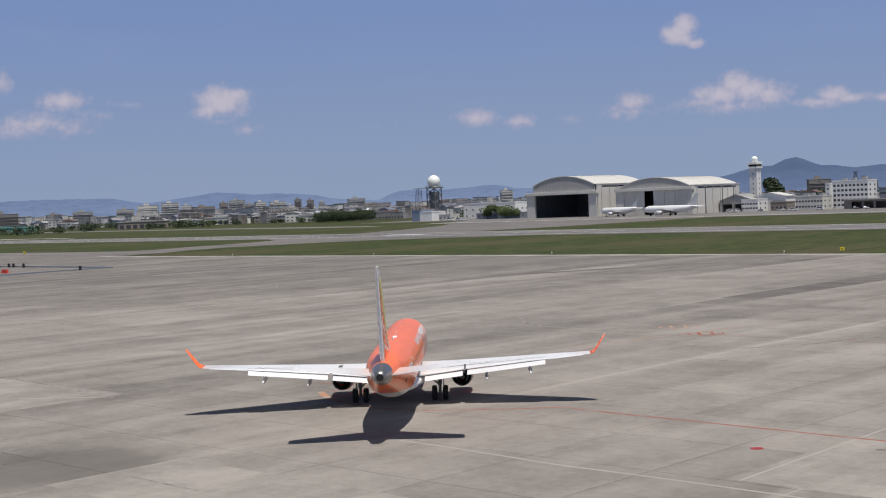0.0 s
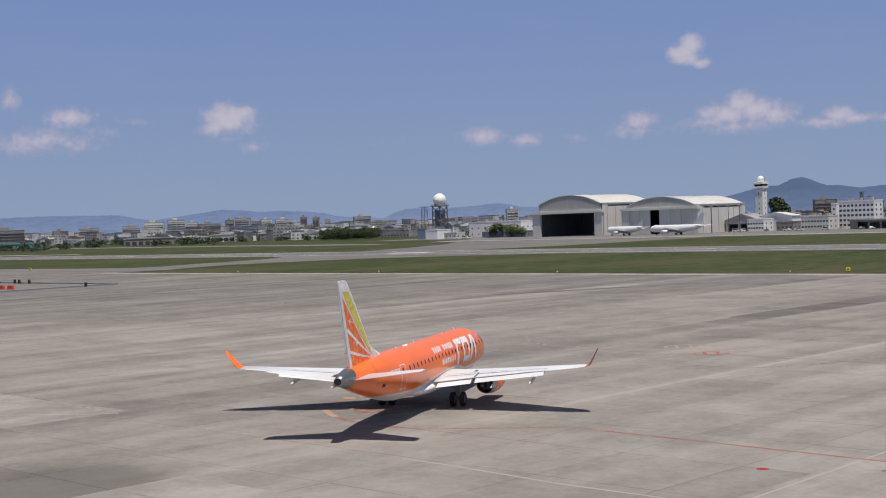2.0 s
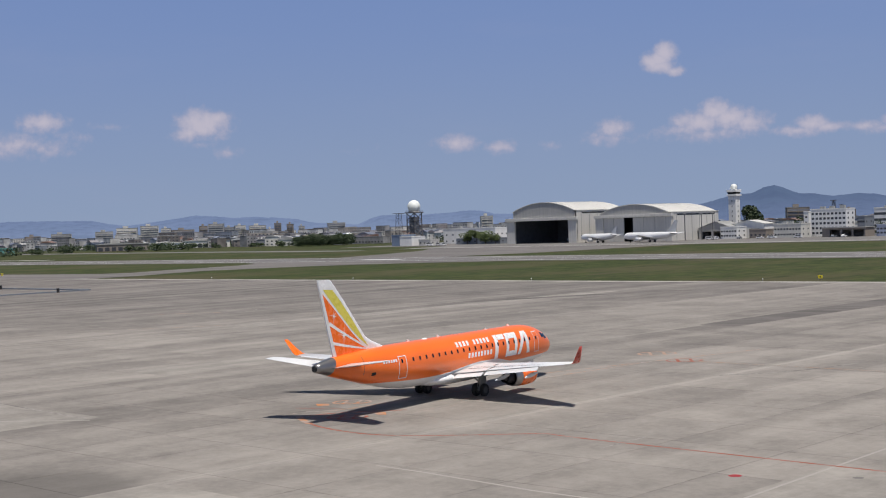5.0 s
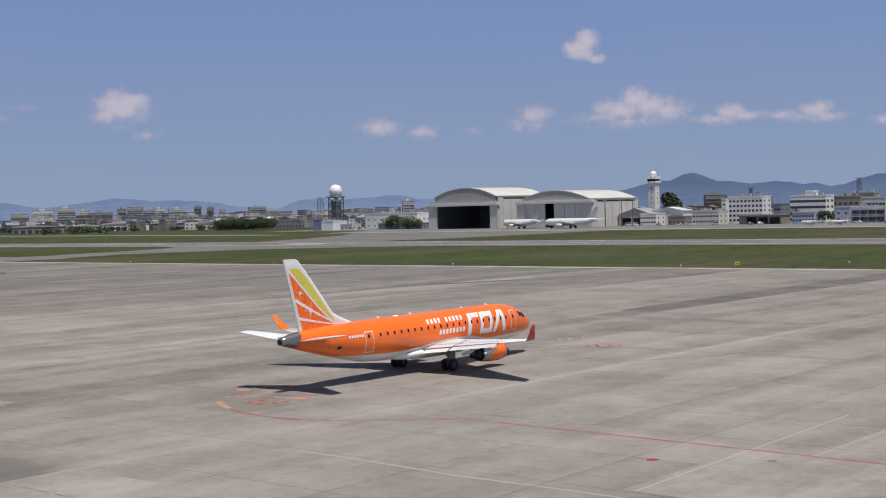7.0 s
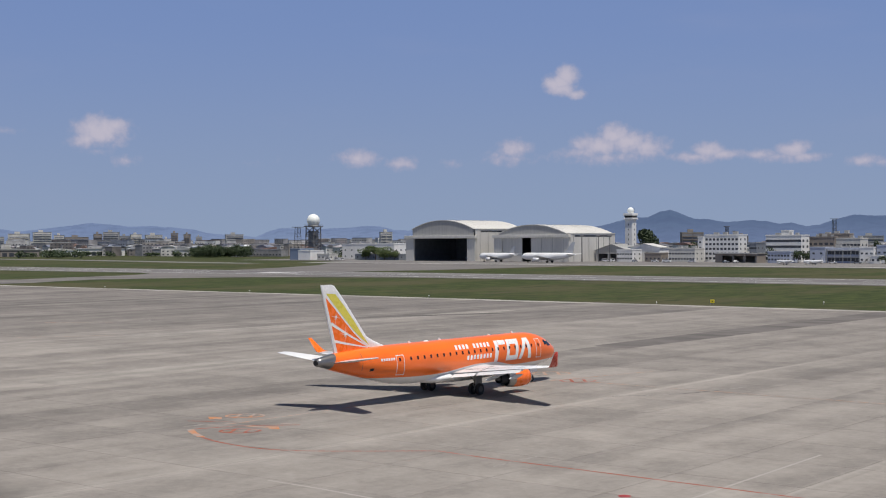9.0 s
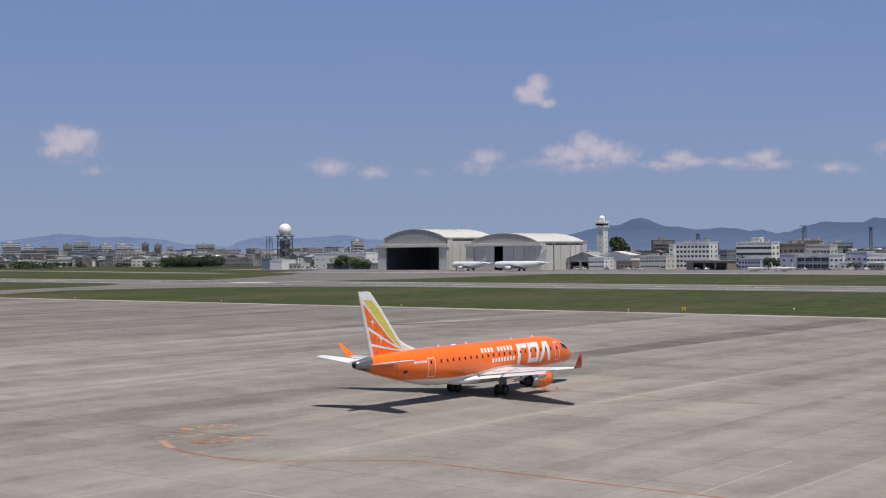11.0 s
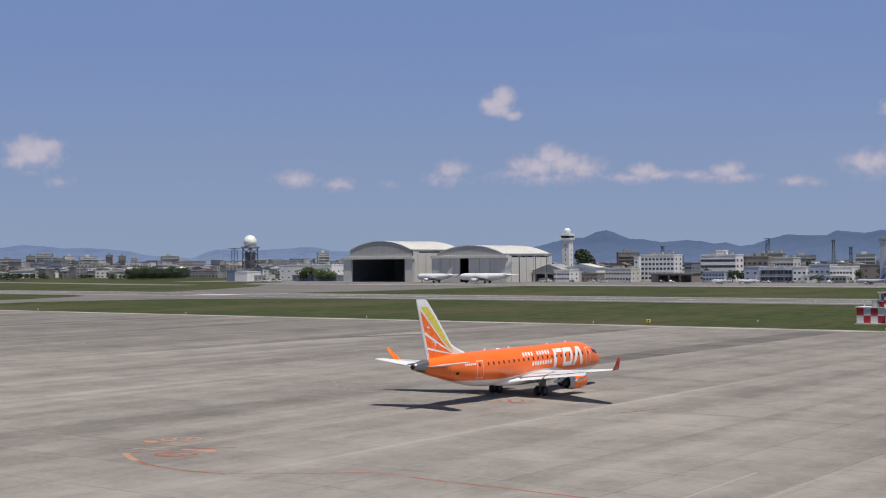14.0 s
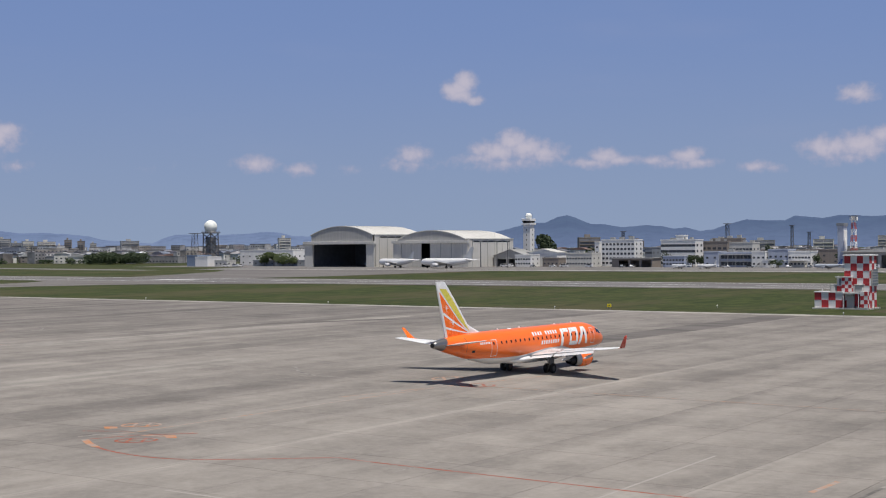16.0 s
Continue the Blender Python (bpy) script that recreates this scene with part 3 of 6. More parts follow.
structure("road_taxiway_beyond", sheet(bmesh.new(), [(-470, 430), (-400, 430), (-385, 470), (-380, 589), (-560, 589), (-520, 540), (-490, 480)], -0.16, -0.097), M_SHOULDER, "asphalt taxiway to the far hangars", AIRPORT)
structure("pavement_far_apron", sheet(bmesh.new(), [(-720, 664), (-612, 664), (-585, 588), (900, 588), (900, 900), (-720, 900)], -0.16, -0.02), M_FAR_APRON, "pale concrete apron before the hangars", AIRPORT)
structure("pavement_far_edge", sheet(bmesh.new(), [(-588, 600), (900, 600), (900, 604.5), (-590, 604.5)], -0.05, 0.0), M_PALE, "pale concrete strip along the far apron", AIRPORT)
structure("pavement_strip", sheet(bmesh.new(), [(-1600, 452), (-760, 452), (-760, 458), (-1600, 458)], -0.16, -0.06), M_PALE, "pale service road in the grass", AIRPORT)

# runway paint
bm = bmesh.new()
for n0 in (383.5, 422.5):
    sheet(bm, [(-2400, n0), (1200, n0), (1200, n0 + 0.9), (-2400, n0 + 0.9)], -0.084, -0.079)
for k in range(-60, 20):
    sheet(bm, [(k * 40, 403.5), (k * 40 + 24, 403.5), (k * 40 + 24, 404.4), (k * 40, 404.4)], -0.084, -0.079)
sheet(bm, [(-420, 397.5), (-397, 397.5), (-397, 405), (-420, 405)], -0.078, -0.074)
structure("trim_runway_paint", bm, M_LINE, "white runway edge lines and aiming marks", AIRPORT)

# near apron: its edge slab and a pale kerb strip
structure("pavement_apron_base", sheet(bmesh.new(), [(-700, -80), (330, -80), (330, 239.0), (-700, 239.0)], -0.16, -0.05), M_JOINT, "dark joint filler under the apron slabs", AIRPORT)
structure("trim_apron_edge", sheet(bmesh.new(), [(-385, 237.2), (330, 237.2), (330, 241.2), (-385, 241.2)], -0.16, 0.006), M_EDGE, "pale concrete strip along the apron edge", AIRPORT)


# ---- the regional jet ----
# origin on the ground between the main wheels, x forward, y to its left
STATIONS = [  # x, top, bottom, half width
    (15.28, 2.70, 2.50, 0.10), (15.16, 2.90, 2.31, 0.30), (14.85, 3.15, 2.10, 0.57), (14.30, 3.44, 1.87, 0.88), (13.60, 3.77, 1.69, 1.12),
    (12.85, 4.12, 1.56, 1.28), (12.0, 4.38, 1.46, 1.39), (11.0, 4.55, 1.36, 1.46), (9.6, 4.62, 1.30, 1.50), (7.5, 4.63, 1.28, 1.505),
    (4.0, 4.63, 1.28, 1.505), (0.0, 4.63, 1.28, 1.505), (-4.0, 4.63, 1.28, 1.505), (-6.4, 4.63, 1.30, 1.50), (-8.2, 4.62, 1.47, 1.46),
    (-10.0, 4.60, 1.82, 1.34), (-11.8, 4.55, 2.24, 1.14), (-13.4, 4.47, 2.63, 0.91), (-14.8, 4.36, 2.98, 0.67), (-15.9, 4.20, 3.29, 0.45), (-16.7, 4.02, 3.48, 0.27),
]


def body_at(x):
    """Top, bottom and half width of the fuselage at x."""
    for a, b in zip(STATIONS, STATIONS[1:]):
        if b[0] <= x <= a[0]:
            k = (a[0] - x) / (a[0] - b[0])
            return [a[i] + (b[i] - a[i]) * k for i in (1, 2, 3)]
    return STATIONS[-1][1:]


def body_y(x, z):
    top, bot, w = body_at(x)
    c, h = (top + bot) / 2, (top - bot) / 2
    k = max(0.0, 1 - abs((z - c) / h) ** 2.15)
    return w * k ** (1 / 2.15)


def body_ring(x, top, bot, w, seg=40):
    c, h = (top + bot) / 2, (top - bot) / 2
    out = []
    for i in range(seg):
        a = 2 * math.pi * i / seg
        ca, sa = math.cos(a), math.sin(a)
        e = 2 / 2.15
        out.append((x, w * math.copysign(abs(ca) ** e, ca), c + h * math.copysign(abs(sa) ** e, sa)))
    return out


def livery(name):
    """Gloss orange body, white belly and bare metal tail cone, split along the body's own lines."""
    m, nt, b = material(name)
    p = coords(nt)
    sep = nt.nodes.new("ShaderNodeSeparateXYZ")
    link(nt, p, sep.inputs[0])
    x, z = sep.outputs[0], sep.outputs[2]
    dirt = smooth(nt, noise_node(nt, vec_op(nt, "MULTIPLY", p, (0.15, 1, 1)).outputs[0], 1.5, 4), 0.3, 0.7, 0.94, 1.05)
    com = nt.nodes.new("ShaderNodeCombineXYZ")
    for i in range(3):
        link(nt, dirt, com.inputs[i])
    aft = smooth(nt, x, -12.5, -5.0, 0.22, 0.0)
    nose = smooth(nt, x, 8.0, 14.0, 0.0, 0.12)
    root = math_node(nt, "MULTIPLY", smooth(nt, x, -3.8, 2.2), smooth(nt, x, 7.5, 4.0, 0.0, 0.46))
    line = math_node(nt, "ADD", math_node(nt, "ADD", math_node(nt, "ADD", aft, nose), root), 1.96)
    belly = smooth(nt, math_node(nt, "SUBTRACT", line, z), -0.015, 0.015)
    cone = smooth(nt, math_node(nt, "ADD", x, math_node(nt, "MULTIPLY", z, -0.495)), -17.07, -17.03, 1.0, 0.0)
    col = mix_color(nt, belly, (0.95, 0.175, 0.018), (0.74, 0.74, 0.73))
    col = mix_color(nt, cone, col, (0.30, 0.29, 0.28))
    link(nt, mix_color(nt, 1.0, col, com.outputs[0], "MULTIPLY"), b.inputs["Base Color"])
    link(nt, math_node(nt, "MULTIPLY", cone, 0.85), b.inputs["Metallic"])
    link(nt, math_node(nt, "MULTIPLY_ADD", cone, 0.08, 0.30), b.inputs["Roughness"])
    b.inputs["Coat Weight"].default_value = 0.15
    return m


M_LIVERY = livery("jet_livery")


def smooth_stations(step=0.35):
    """The stations thinned out evenly with a gentle curve through them."""
    xs = np.array([s[0] for s in STATIONS][::-1])
    out = []
    grid = list(np.arange(-16.7, 13.4, step)) + [13.45, 13.8, 14.1, 14.35, 14.6, 14.85, 15.02, 15.16, 15.23, 15.28]
    vals = np.array([s[1:] for s in STATIONS][::-1])
    tang = np.gradient(vals, xs, axis=0)
    for x in grid:
        i = int(min(max(np.searchsorted(xs, x) - 1, 0), len(xs) - 2))
        h = xs[i + 1] - xs[i]
        u = (x - xs[i]) / h
        v = (2 * u**3 - 3 * u**2 + 1) * vals[i] + (u**3 - 2 * u**2 + u) * h * tang[i] + (-2 * u**3 + 3 * u**2) * vals[i + 1] + (u**3 - u**2) * h * tang[i + 1]
        out.append((float(x), *map(float, v)))
    return out


def airfoil(chord, thick, n=9):
    """Section points from the trailing edge over the top, (along, up)."""
    top, bot = [], []
    for i in range(n + 1):
        u = 1 - i / n
        t = 5 * thick * chord * (0.2969 * math.sqrt(u) - 0.126 * u - 0.3516 * u**2 + 0.2843 * u**3 - 0.1015 * u**4)
        top.append((-u * chord, t * 1.15))
        bot.append((-u * chord, -t * 0.85))
    return top + bot[1:-1][::-1] if n else top


def wing_skin(rows_):
    """rows: leading-edge point, chord, thickness ratio, rotation of the section's up (0 flat, 90 upright)."""
    rings = []
    for (x, y, z), chord, thick, tilt in rows_:
        c, s = math.cos(radians(tilt)), math.sin(radians(tilt))
        rings.append([(x + a, y - u * s, z + u * c) for a, u in airfoil(chord, thick)])
    return loft(bmesh.new(), rings)


WING = [(1.2, 4.25, 1.82, 6.1, 0.13), (2.0, 3.75, 1.90, 5.6, 0.125), (4.5, 2.2, 2.20, 4.15, 0.115), (8.6, -0.25, 2.68, 2.65, 0.11), (12.35, -2.25, 3.08, 1.32, 0.105)]


def wing_top(y, u, side):
    """The upper skin of the wing at a span and a share of the chord."""
    le, z, ch, th = [float(np.interp(y, [w[0] for w in WING], [w[k] for w in WING])) for k in (1, 2, 3, 4)]
    t = 5 * th * ch * (0.2969 * math.sqrt(u) - 0.126 * u - 0.3516 * u**2 + 0.2843 * u**3 - 0.1015 * u**4) * 1.15
    return Vector((le - u * ch, side * y, z + t + 0.015))


def wing_strip(y0, y1, u0, u1, side, n=14):
    """A thin strip along the wing's upper skin."""
    bm = bmesh.new()
    rows_ = []
    for i in range(n + 1):
        y = y0 + (y1 - y0) * i / n
        rows_.append((bm.verts.new(wing_top(y, u0, side)), bm.verts.new(wing_top(y, u1, side))))
    for a, b in zip(rows_, rows_[1:]):
        bm.faces.new((a[0], b[0], b[1], a[1]))
    return bm


def panel_on_body(x0, x1, z0, z1, side, lean=0.0, nx=4, nz=12, off=0.02):
    """A thin plate that follows the fuselage's side; lean shifts x with height."""
    bm = bmesh.new()
    g = []
    for i in range(nx + 1):
        row = []
        for j in range(nz + 1):
            z = z0 + (z1 - z0) * j / nz
            x = x0 + (x1 - x0) * i / nx + lean * (z - z0)
            row.append(bm.verts.new((x, side * (body_y(x, z) + off), z)))
        g.append(row)
    for i in range(nx):
        for j in range(nz):
            bm.faces.new((g[i][j], g[i + 1][j], g[i + 1][j + 1], g[i][j + 1]))
    return bm


def frame_on_body(x0, x1, z0, z1, side, w, lean=0.0):
    """A rectangular outline on the fuselage's side."""
    bm = panel_on_body(x0, x0 + w, z0, z1, side, lean)
    for a in ((x1 - w, x1, z0, z1), (x0 + w, x1 - w, z1 - w, z1), (x0 + w, x1 - w, z0, z0 + w)):
        l2 = panel_on_body(a[0] + lean * (a[2] - z0), a[1] + lean * (a[2] - z0), a[2], a[3], side, lean)
        me = bpy.data.meshes.new("tmp")
        l2.to_mesh(me)
        l2.free()
        bm.from_mesh(me)
        bpy.data.meshes.remove(me)
    return bm


def fin_half(z):
    """Half thickness of the fin skin at a height."""
    return 0.135 - 0.065 * (z - 4.4) / 5.2


def on_fin(pts, side, extra=0.0):
    """A flat paint field on the fin's side, from (x, z) corners."""
    bm = bmesh.new()
    bm.faces.new([bm.verts.new((x, side * (fin_half(z) + 0.012 + extra), z)) for x, z in pts])
    return bm


def curve_band(p0, p1, p2, w0, w1, side, extra):
    """A tapering bent stripe on the fin through three points."""
    bm = bmesh.new()
    up, lo = [], []
    for i in range(9):
        u = i / 8
        x = (1 - u) ** 2 * p0[0] + 2 * u * (1 - u) * p1[0] + u * u * p2[0]
        z = (1 - u) ** 2 * p0[1] + 2 * u * (1 - u) * p1[1] + u * u * p2[1]
        w = (w0 + (w1 - w0) * u) / 2
        y = side * (fin_half(z) + 0.012 + extra)
        up.append(bm.verts.new((x + w * 0.6, y, z + w * 0.8)))
        lo.append(bm.verts.new((x - w * 0.6, y, z - w * 0.8)))
    for i in range(8):
        bm.faces.new((up[i], up[i + 1], lo[i + 1], lo[i]))
    return bm


def make_wheel(parent, at, r, width, name="wheel"):
    bm = bmesh.new()
    prof = [(0.55, -0.42), (0.80, -0.5), (0.95, -0.42), (1.0, -0.2), (1.0, 0.2), (0.95, 0.42), (0.80, 0.5), (0.55, 0.42)]
    seg = 28
    rings = [[(r * a * math.cos(2 * math.pi * i / seg), width * b, r * a * math.sin(2 * math.pi * i / seg)) for a, b in prof] for i in range(seg)]
    vs = [[bm.verts.new(p) for p in ring] for ring in rings]
    for i in range(seg):
        for j in range(len(prof) - 1):
            bm.faces.new((vs[i][j], vs[(i + 1) % seg][j], vs[(i + 1) % seg][j + 1], vs[i][j + 1]))
    w = part(name, bm, M_RUBBER, parent, "black rubber tyre", flat=False, at=at)
    rim = rod(bmesh.new(), (0, -width * 0.40, 0), (0, width * 0.40, 0), r * 0.56, seg=20)
    part("rim", rim, M_RIM, w, "grey metal wheel rim")
    return w


WHEELS = []


def make_engine(jet, side):
    e = thing("engine", pose(0, side * 4.08, 0), "", "")
    e.parent = jet
    seg = 32

    def turned(profile, cap=False):
        return loft(bmesh.new(), [[(x, 0.90 * r * math.cos(2 * math.pi * i / seg), 1.25 + 0.90 * r * math.sin(2 * math.pi * i / seg)) for i in range(seg)] for x, r in profile], cap)

    part("cowling", turned([(5.10, 0.68), (5.16, 0.74), (5.10, 0.80), (4.85, 0.86), (4.4, 0.89), (3.8, 0.89), (3.3, 0.87), (2.9, 0.83)]), M_ORANGE, e, "gloss orange engine cowling", flat=False)
    part("lip", turned([(4.90, 0.64), (5.12, 0.68), (5.185, 0.745), (5.13, 0.805), (5.0, 0.838)]), M_CHROME, e, "polished intake lip", flat=False)
    part("thrust_reverser", turned([(2.97, 0.835), (2.7, 0.81), (2.3, 0.76), (2.05, 0.70), (2.05, 0.66), (2.4, 0.66)]), M_STEEL, e, "bare metal thrust reverser", flat=False)
    part("exhaust", turned([(2.6, 0.52), (2.1, 0.50), (1.5, 0.42), (1.2, 0.37), (1.2, 0.33), (1.7, 0.33)]), M_DARK, e, "sooty core exhaust", flat=False)
    part("plug", turned([(1.8, 0.24), (1.3, 0.18), (0.95, 0.05)], True), M_STEEL, e, flat=False)
    part("fan", turned([(4.45, 0.68), (4.40, 0.25), (4.65, 0.12), (4.75, 0.02)], True), M_DARK, e, "dark fan and spinner", flat=False)
    part("bypass_wall", turned([(2.5, 0.68), (2.45, 0.50)]), M_DARK, e)
    rings = []
    for x, z0, z1, w in ((4.5, 1.90, 2.02, 0.10), (3.8, 1.85, 2.12, 0.17), (2.4, 1.65, 2.20, 0.20), (1.2, 1.58, 2.15, 0.18), (0.3, 1.95, 2.08, 0.08)):
        rings.append([(x, -w, z0), (x, w, z0), (x, w, z1), (x, -w, z1)])
    part("pylon", loft(bmesh.new(), rings), M_WING, e, "pale grey engine pylon")
    return e


def make_jet():
    jet = thing("passenger_jet", pose(0, 0, 0), "orange and white regional passenger jet taxiing over the apron", "airplane")
    body = part("fuselage", loft(bmesh.new(), [body_ring(*s) for s in smooth_stations()]), M_LIVERY, jet, "gloss orange fuselage with white belly", flat=False)
    rings = [body_ring(x, t, b, w, 28) for x, t, b, w in ((6.4, 1.75, 1.30, 0.5), (5.5, 1.95, 1.12, 1.25), (4.0, 2.10, 1.00, 1.62), (1.5, 2.12, 0.97, 1.70), (-1.2, 2.08, 0.98, 1.66), (-3.4, 1.92, 1.10, 1.30), (-5.0, 1.7, 1.32, 0.5))]
    part("belly_fairing", loft(bmesh.new(), rings), M_WHITE, body, "white wing-root fairing", flat=False)
    part("exhaust_pipe", rod(bmesh.new(), (-16.55, 0, 3.75), (-16.80, 0, 3.75), 0.215, 0.20, 20), M_DARK, body, "dark tail exhaust pipe")
    # cockpit glass
    for side in (-1, 1):
        for a in ((12.75, 13.45, 3.28, 3.72, 0.10), (12.15, 12.62, 3.42, 3.86, 0.0)):
            part("windscreen", panel_on_body(a[0], a[1], a[2], a[3], side, -0.55 if a[4] else -0.25), M_GLASS, body, "dark cockpit glass")
    # cabin windows, doors and paint on both sides
    for side in (-1, 1):
        xs = [-7.12 + 0.85 * i for i in range(21)]
        for x in xs:
            part("window", panel_on_body(x - 0.095, x + 0.095, 3.38, 3.65, side, nx=2, nz=3, off=0.026), M_GLASS, body)
        for x0, z0, z1, w in ((-8.88, 2.25, 3.87, 0.92), (10.60, 2.35, 4.05, 0.82)):
            d = part("door", frame_on_body(x0, x0 + w, z0, z1, side, 0.055), M_WHITE, body, "white-outlined cabin door")
            part("door_window", panel_on_body(x0 + 0.30, x0 + 0.50, 3.38, 3.64, side, nx=2, nz=2), M_GLASS, d)
        # airline lettering as slanted white shapes: a large mark and two rows of small ones
        for k, (x0, x1) in enumerate(((4.10, 5.62), (5.85, 7.60), (7.75, 9.75))):
            if k == 1:
                part("livery_mark", frame_on_body(x0, x1, 2.40, 4.22, side, 0.42, 0.22), M_WHITE, body, "large white livery ring")
            elif k == 0:
                mark = part("livery_mark", panel_on_body(x0, x0 + 0.50, 2.40, 4.22, side, 0.22), M_WHITE, body, "large white livery bar")
                part("mark_arm", panel_on_body(x0 + 0.86, x1 + 0.38, 3.84, 4.22, side, 0.22), M_WHITE, mark)
            else:
                mark = part("livery_mark", panel_on_body(x0, x0 + 0.48, 2.40, 4.22, side, 0.58), M_WHITE, body, "large white livery wedge")
                part("mark_arm", panel_on_body(x1 - 0.46, x1, 2.40, 4.22, side, -0.10), M_WHITE, mark)
        for k in range(10):
            if k != 4:
                x = -1.15 + 0.50 * k
                part("livery_bar", panel_on_body(x, x + 0.30, 3.80, 4.16, side, 0.22, 2, 2), M_WHITE, body)
        for k in range(8):
            x = 0.20 + 0.46 * k
            part("livery_bar", panel_on_body(x, x + 0.27, 2.84, 3.22, side, 0.22, 2, 2), M_WHITE, body)
        for k in range(6):
            x = -10.62 + 0.275 * k
            part("registration_bar", panel_on_body(x, x + 0.19, 3.50, 3.70, side, 0.1, 2, 2), M_WHITE, body)
        part("vent", panel_on_body(-11.75, -11.35, 2.78, 3.0, side, nx=2, nz=2), M_DARK, body, "small dark vent")
        part("static_port_seam", panel_on_body(-12.55, -12.52, 2.9, 4.3, side, nx=1), M_SEAM, body)
    # antennas and beacon along the spine
    for x, h in ((8.9, 0.20), (5.4, 0.14), (-1.6, 0.20), (-5.6, 0.18)):
        part("antenna", loft(bmesh.new(), [[(x - 0.22, -0.03, 4.60), (x + 0.22, -0.03, 4.60), (x + 0.22, 0.03, 4.60), (x - 0.22, 0.03, 4.60)], [(x - 0.25, -0.015, 4.60 + h), (x - 0.05, -0.015, 4.60 + h), (x - 0.05, 0.015, 4.60 + h), (x - 0.25, 0.015, 4.60 + h)]]), M_WHITE, body, "white blade antenna")
    rings = [body_ring(x, t, 4.5, w, 16) for x, t, w in ((-3.2, 4.64, 0.10), (-3.35, 4.70, 0.16), (-3.65, 4.70, 0.16), (-3.8, 4.64, 0.10))]
    part("aerial_dome", loft(bmesh.new(), rings), M_WHITE, body, "low white aerial dome", flat=False)
    # fin: dorsal fillet, skin, rudder seam and painted fields
    fin_rows = []
    for z, le, te in ((4.20, -8.3, -14.66), (4.58, -8.75, -14.77), (4.85, -9.5, -14.85), (5.1, -10.2, -14.92), (5.48, -10.95, -15.02), (6.73, -12.04, -15.37), (8.07, -13.2, -15.74), (9.2, -14.25, -16.05), (9.58, -14.65, -16.16), (9.68, -14.95, -16.16)):
        ch = le - te
        t = 2 * fin_half(z) * (0.75 if z > 9.5 else 1.0)
        sec = [(0, 0), (-0.05, 0.7), (-0.12, 1.0), (-0.96, 1.0), (-1.0, 0.45)]
        fin_rows.append([(le + ch * a, t / 2 * w, z) for a, w in sec] + [(le + ch * a, -t / 2 * w, z) for a, w in sec[::-1][:-1]])
    fin = part("fin", loft(bmesh.new(), fin_rows), M_WHITE, jet, "white fin with orange and yellow fields")
    for side in (-1, 1):
        part("yellow_field", on_fin([(-15.66, 9.02), (-14.62, 8.96), (-13.68, 8.05), (-12.5, 6.75), (-11.45, 5.5), (-10.75, 4.75), (-11.7, 5.35), (-12.6, 6.05), (-13.5, 6.9), (-14.7, 8.05)], side), M_YELLOW, fin, "lemon yellow swoosh")
        part("orange_field", on_fin([(-15.72, 8.72), (-14.75, 7.85), (-13.55, 6.72), (-12.6, 5.85), (-11.7, 5.15), (-10.85, 4.62), (-10.4, 4.36), (-14.45, 4.36)], side), M_ORANGE, fin, "orange field with white rays")
        part("ray", curve_band((-15.15, 6.70), (-13.8, 5.95), (-10.9, 4.68), 0.25, 0.12, side, 0.008), M_WHITE, fin)
        part("ray", curve_band((-14.85, 5.32), (-13.4, 5.0), (-10.9, 4.60), 0.24, 0.10, side, 0.008), M_WHITE, fin)
        for x, z, r in ((-14.6, 7.15, 0.72), (-13.55, 5.75, 0.85)):
            pts = []
            for i in range(16):
                rr = r * (1.0 if i % 4 == 0 else 0.5 if i % 4 == 2 else 0.10)
                pts.append((x + rr * math.sin(math.pi * i / 8 + 0.15) * 0.75, z + rr * math.cos(math.pi * i / 8 + 0.15)))
            part("sparkle", on_fin(pts, side, 0.012), M_WHITE, fin, "white star sparkle")
    # wings with winglets, flaps and fairings
    for side in (-1, 1):
        wing = part("wing", wing_skin([((4.25, side * 1.2, 1.82), 6.1, 0.13, 0), ((3.75, side * 2.0, 1.90), 5.6, 0.125, 0), ((2.2, side * 4.5, 2.20), 4.15, 0.115, 0), ((-0.25, side * 8.6, 2.68), 2.65, 0.11, 0), ((-2.25, side * 12.35, 3.08), 1.32, 0.105, 0)]), M_WING, jet, "pale grey swept wing", flat=False)
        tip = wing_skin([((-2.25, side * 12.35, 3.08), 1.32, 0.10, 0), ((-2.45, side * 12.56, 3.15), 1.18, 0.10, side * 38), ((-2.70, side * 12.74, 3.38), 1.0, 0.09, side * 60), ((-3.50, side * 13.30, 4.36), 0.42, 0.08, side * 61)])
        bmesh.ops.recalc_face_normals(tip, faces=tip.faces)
        # faces that look outwards take the deeper red, the rest stay orange
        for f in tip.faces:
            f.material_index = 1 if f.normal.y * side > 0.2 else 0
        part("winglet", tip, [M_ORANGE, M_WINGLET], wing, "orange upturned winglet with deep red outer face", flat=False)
        part("leading_edge", wing_skin([((4.03, side * 1.75, 1.85), 0.50, 0.45, 0), ((2.28, side * 4.5, 2.17), 0.42, 0.42, 0), ((-0.17, side * 8.6, 2.65), 0.32, 0.40, 0), ((-2.02, side * 11.95, 3.02), 0.20, 0.38, 0)]), M_CHROME, wing, "bare metal slat edge", flat=False)
        for y0, z0, x0, y1, z1, x1, ch in ((1.75, 1.77, -1.40, 4.2, 2.04, -1.66, 1.05), (4.5, 2.10, -1.70, 9.5, 2.70, -2.78, 0.80)):
            rings = []
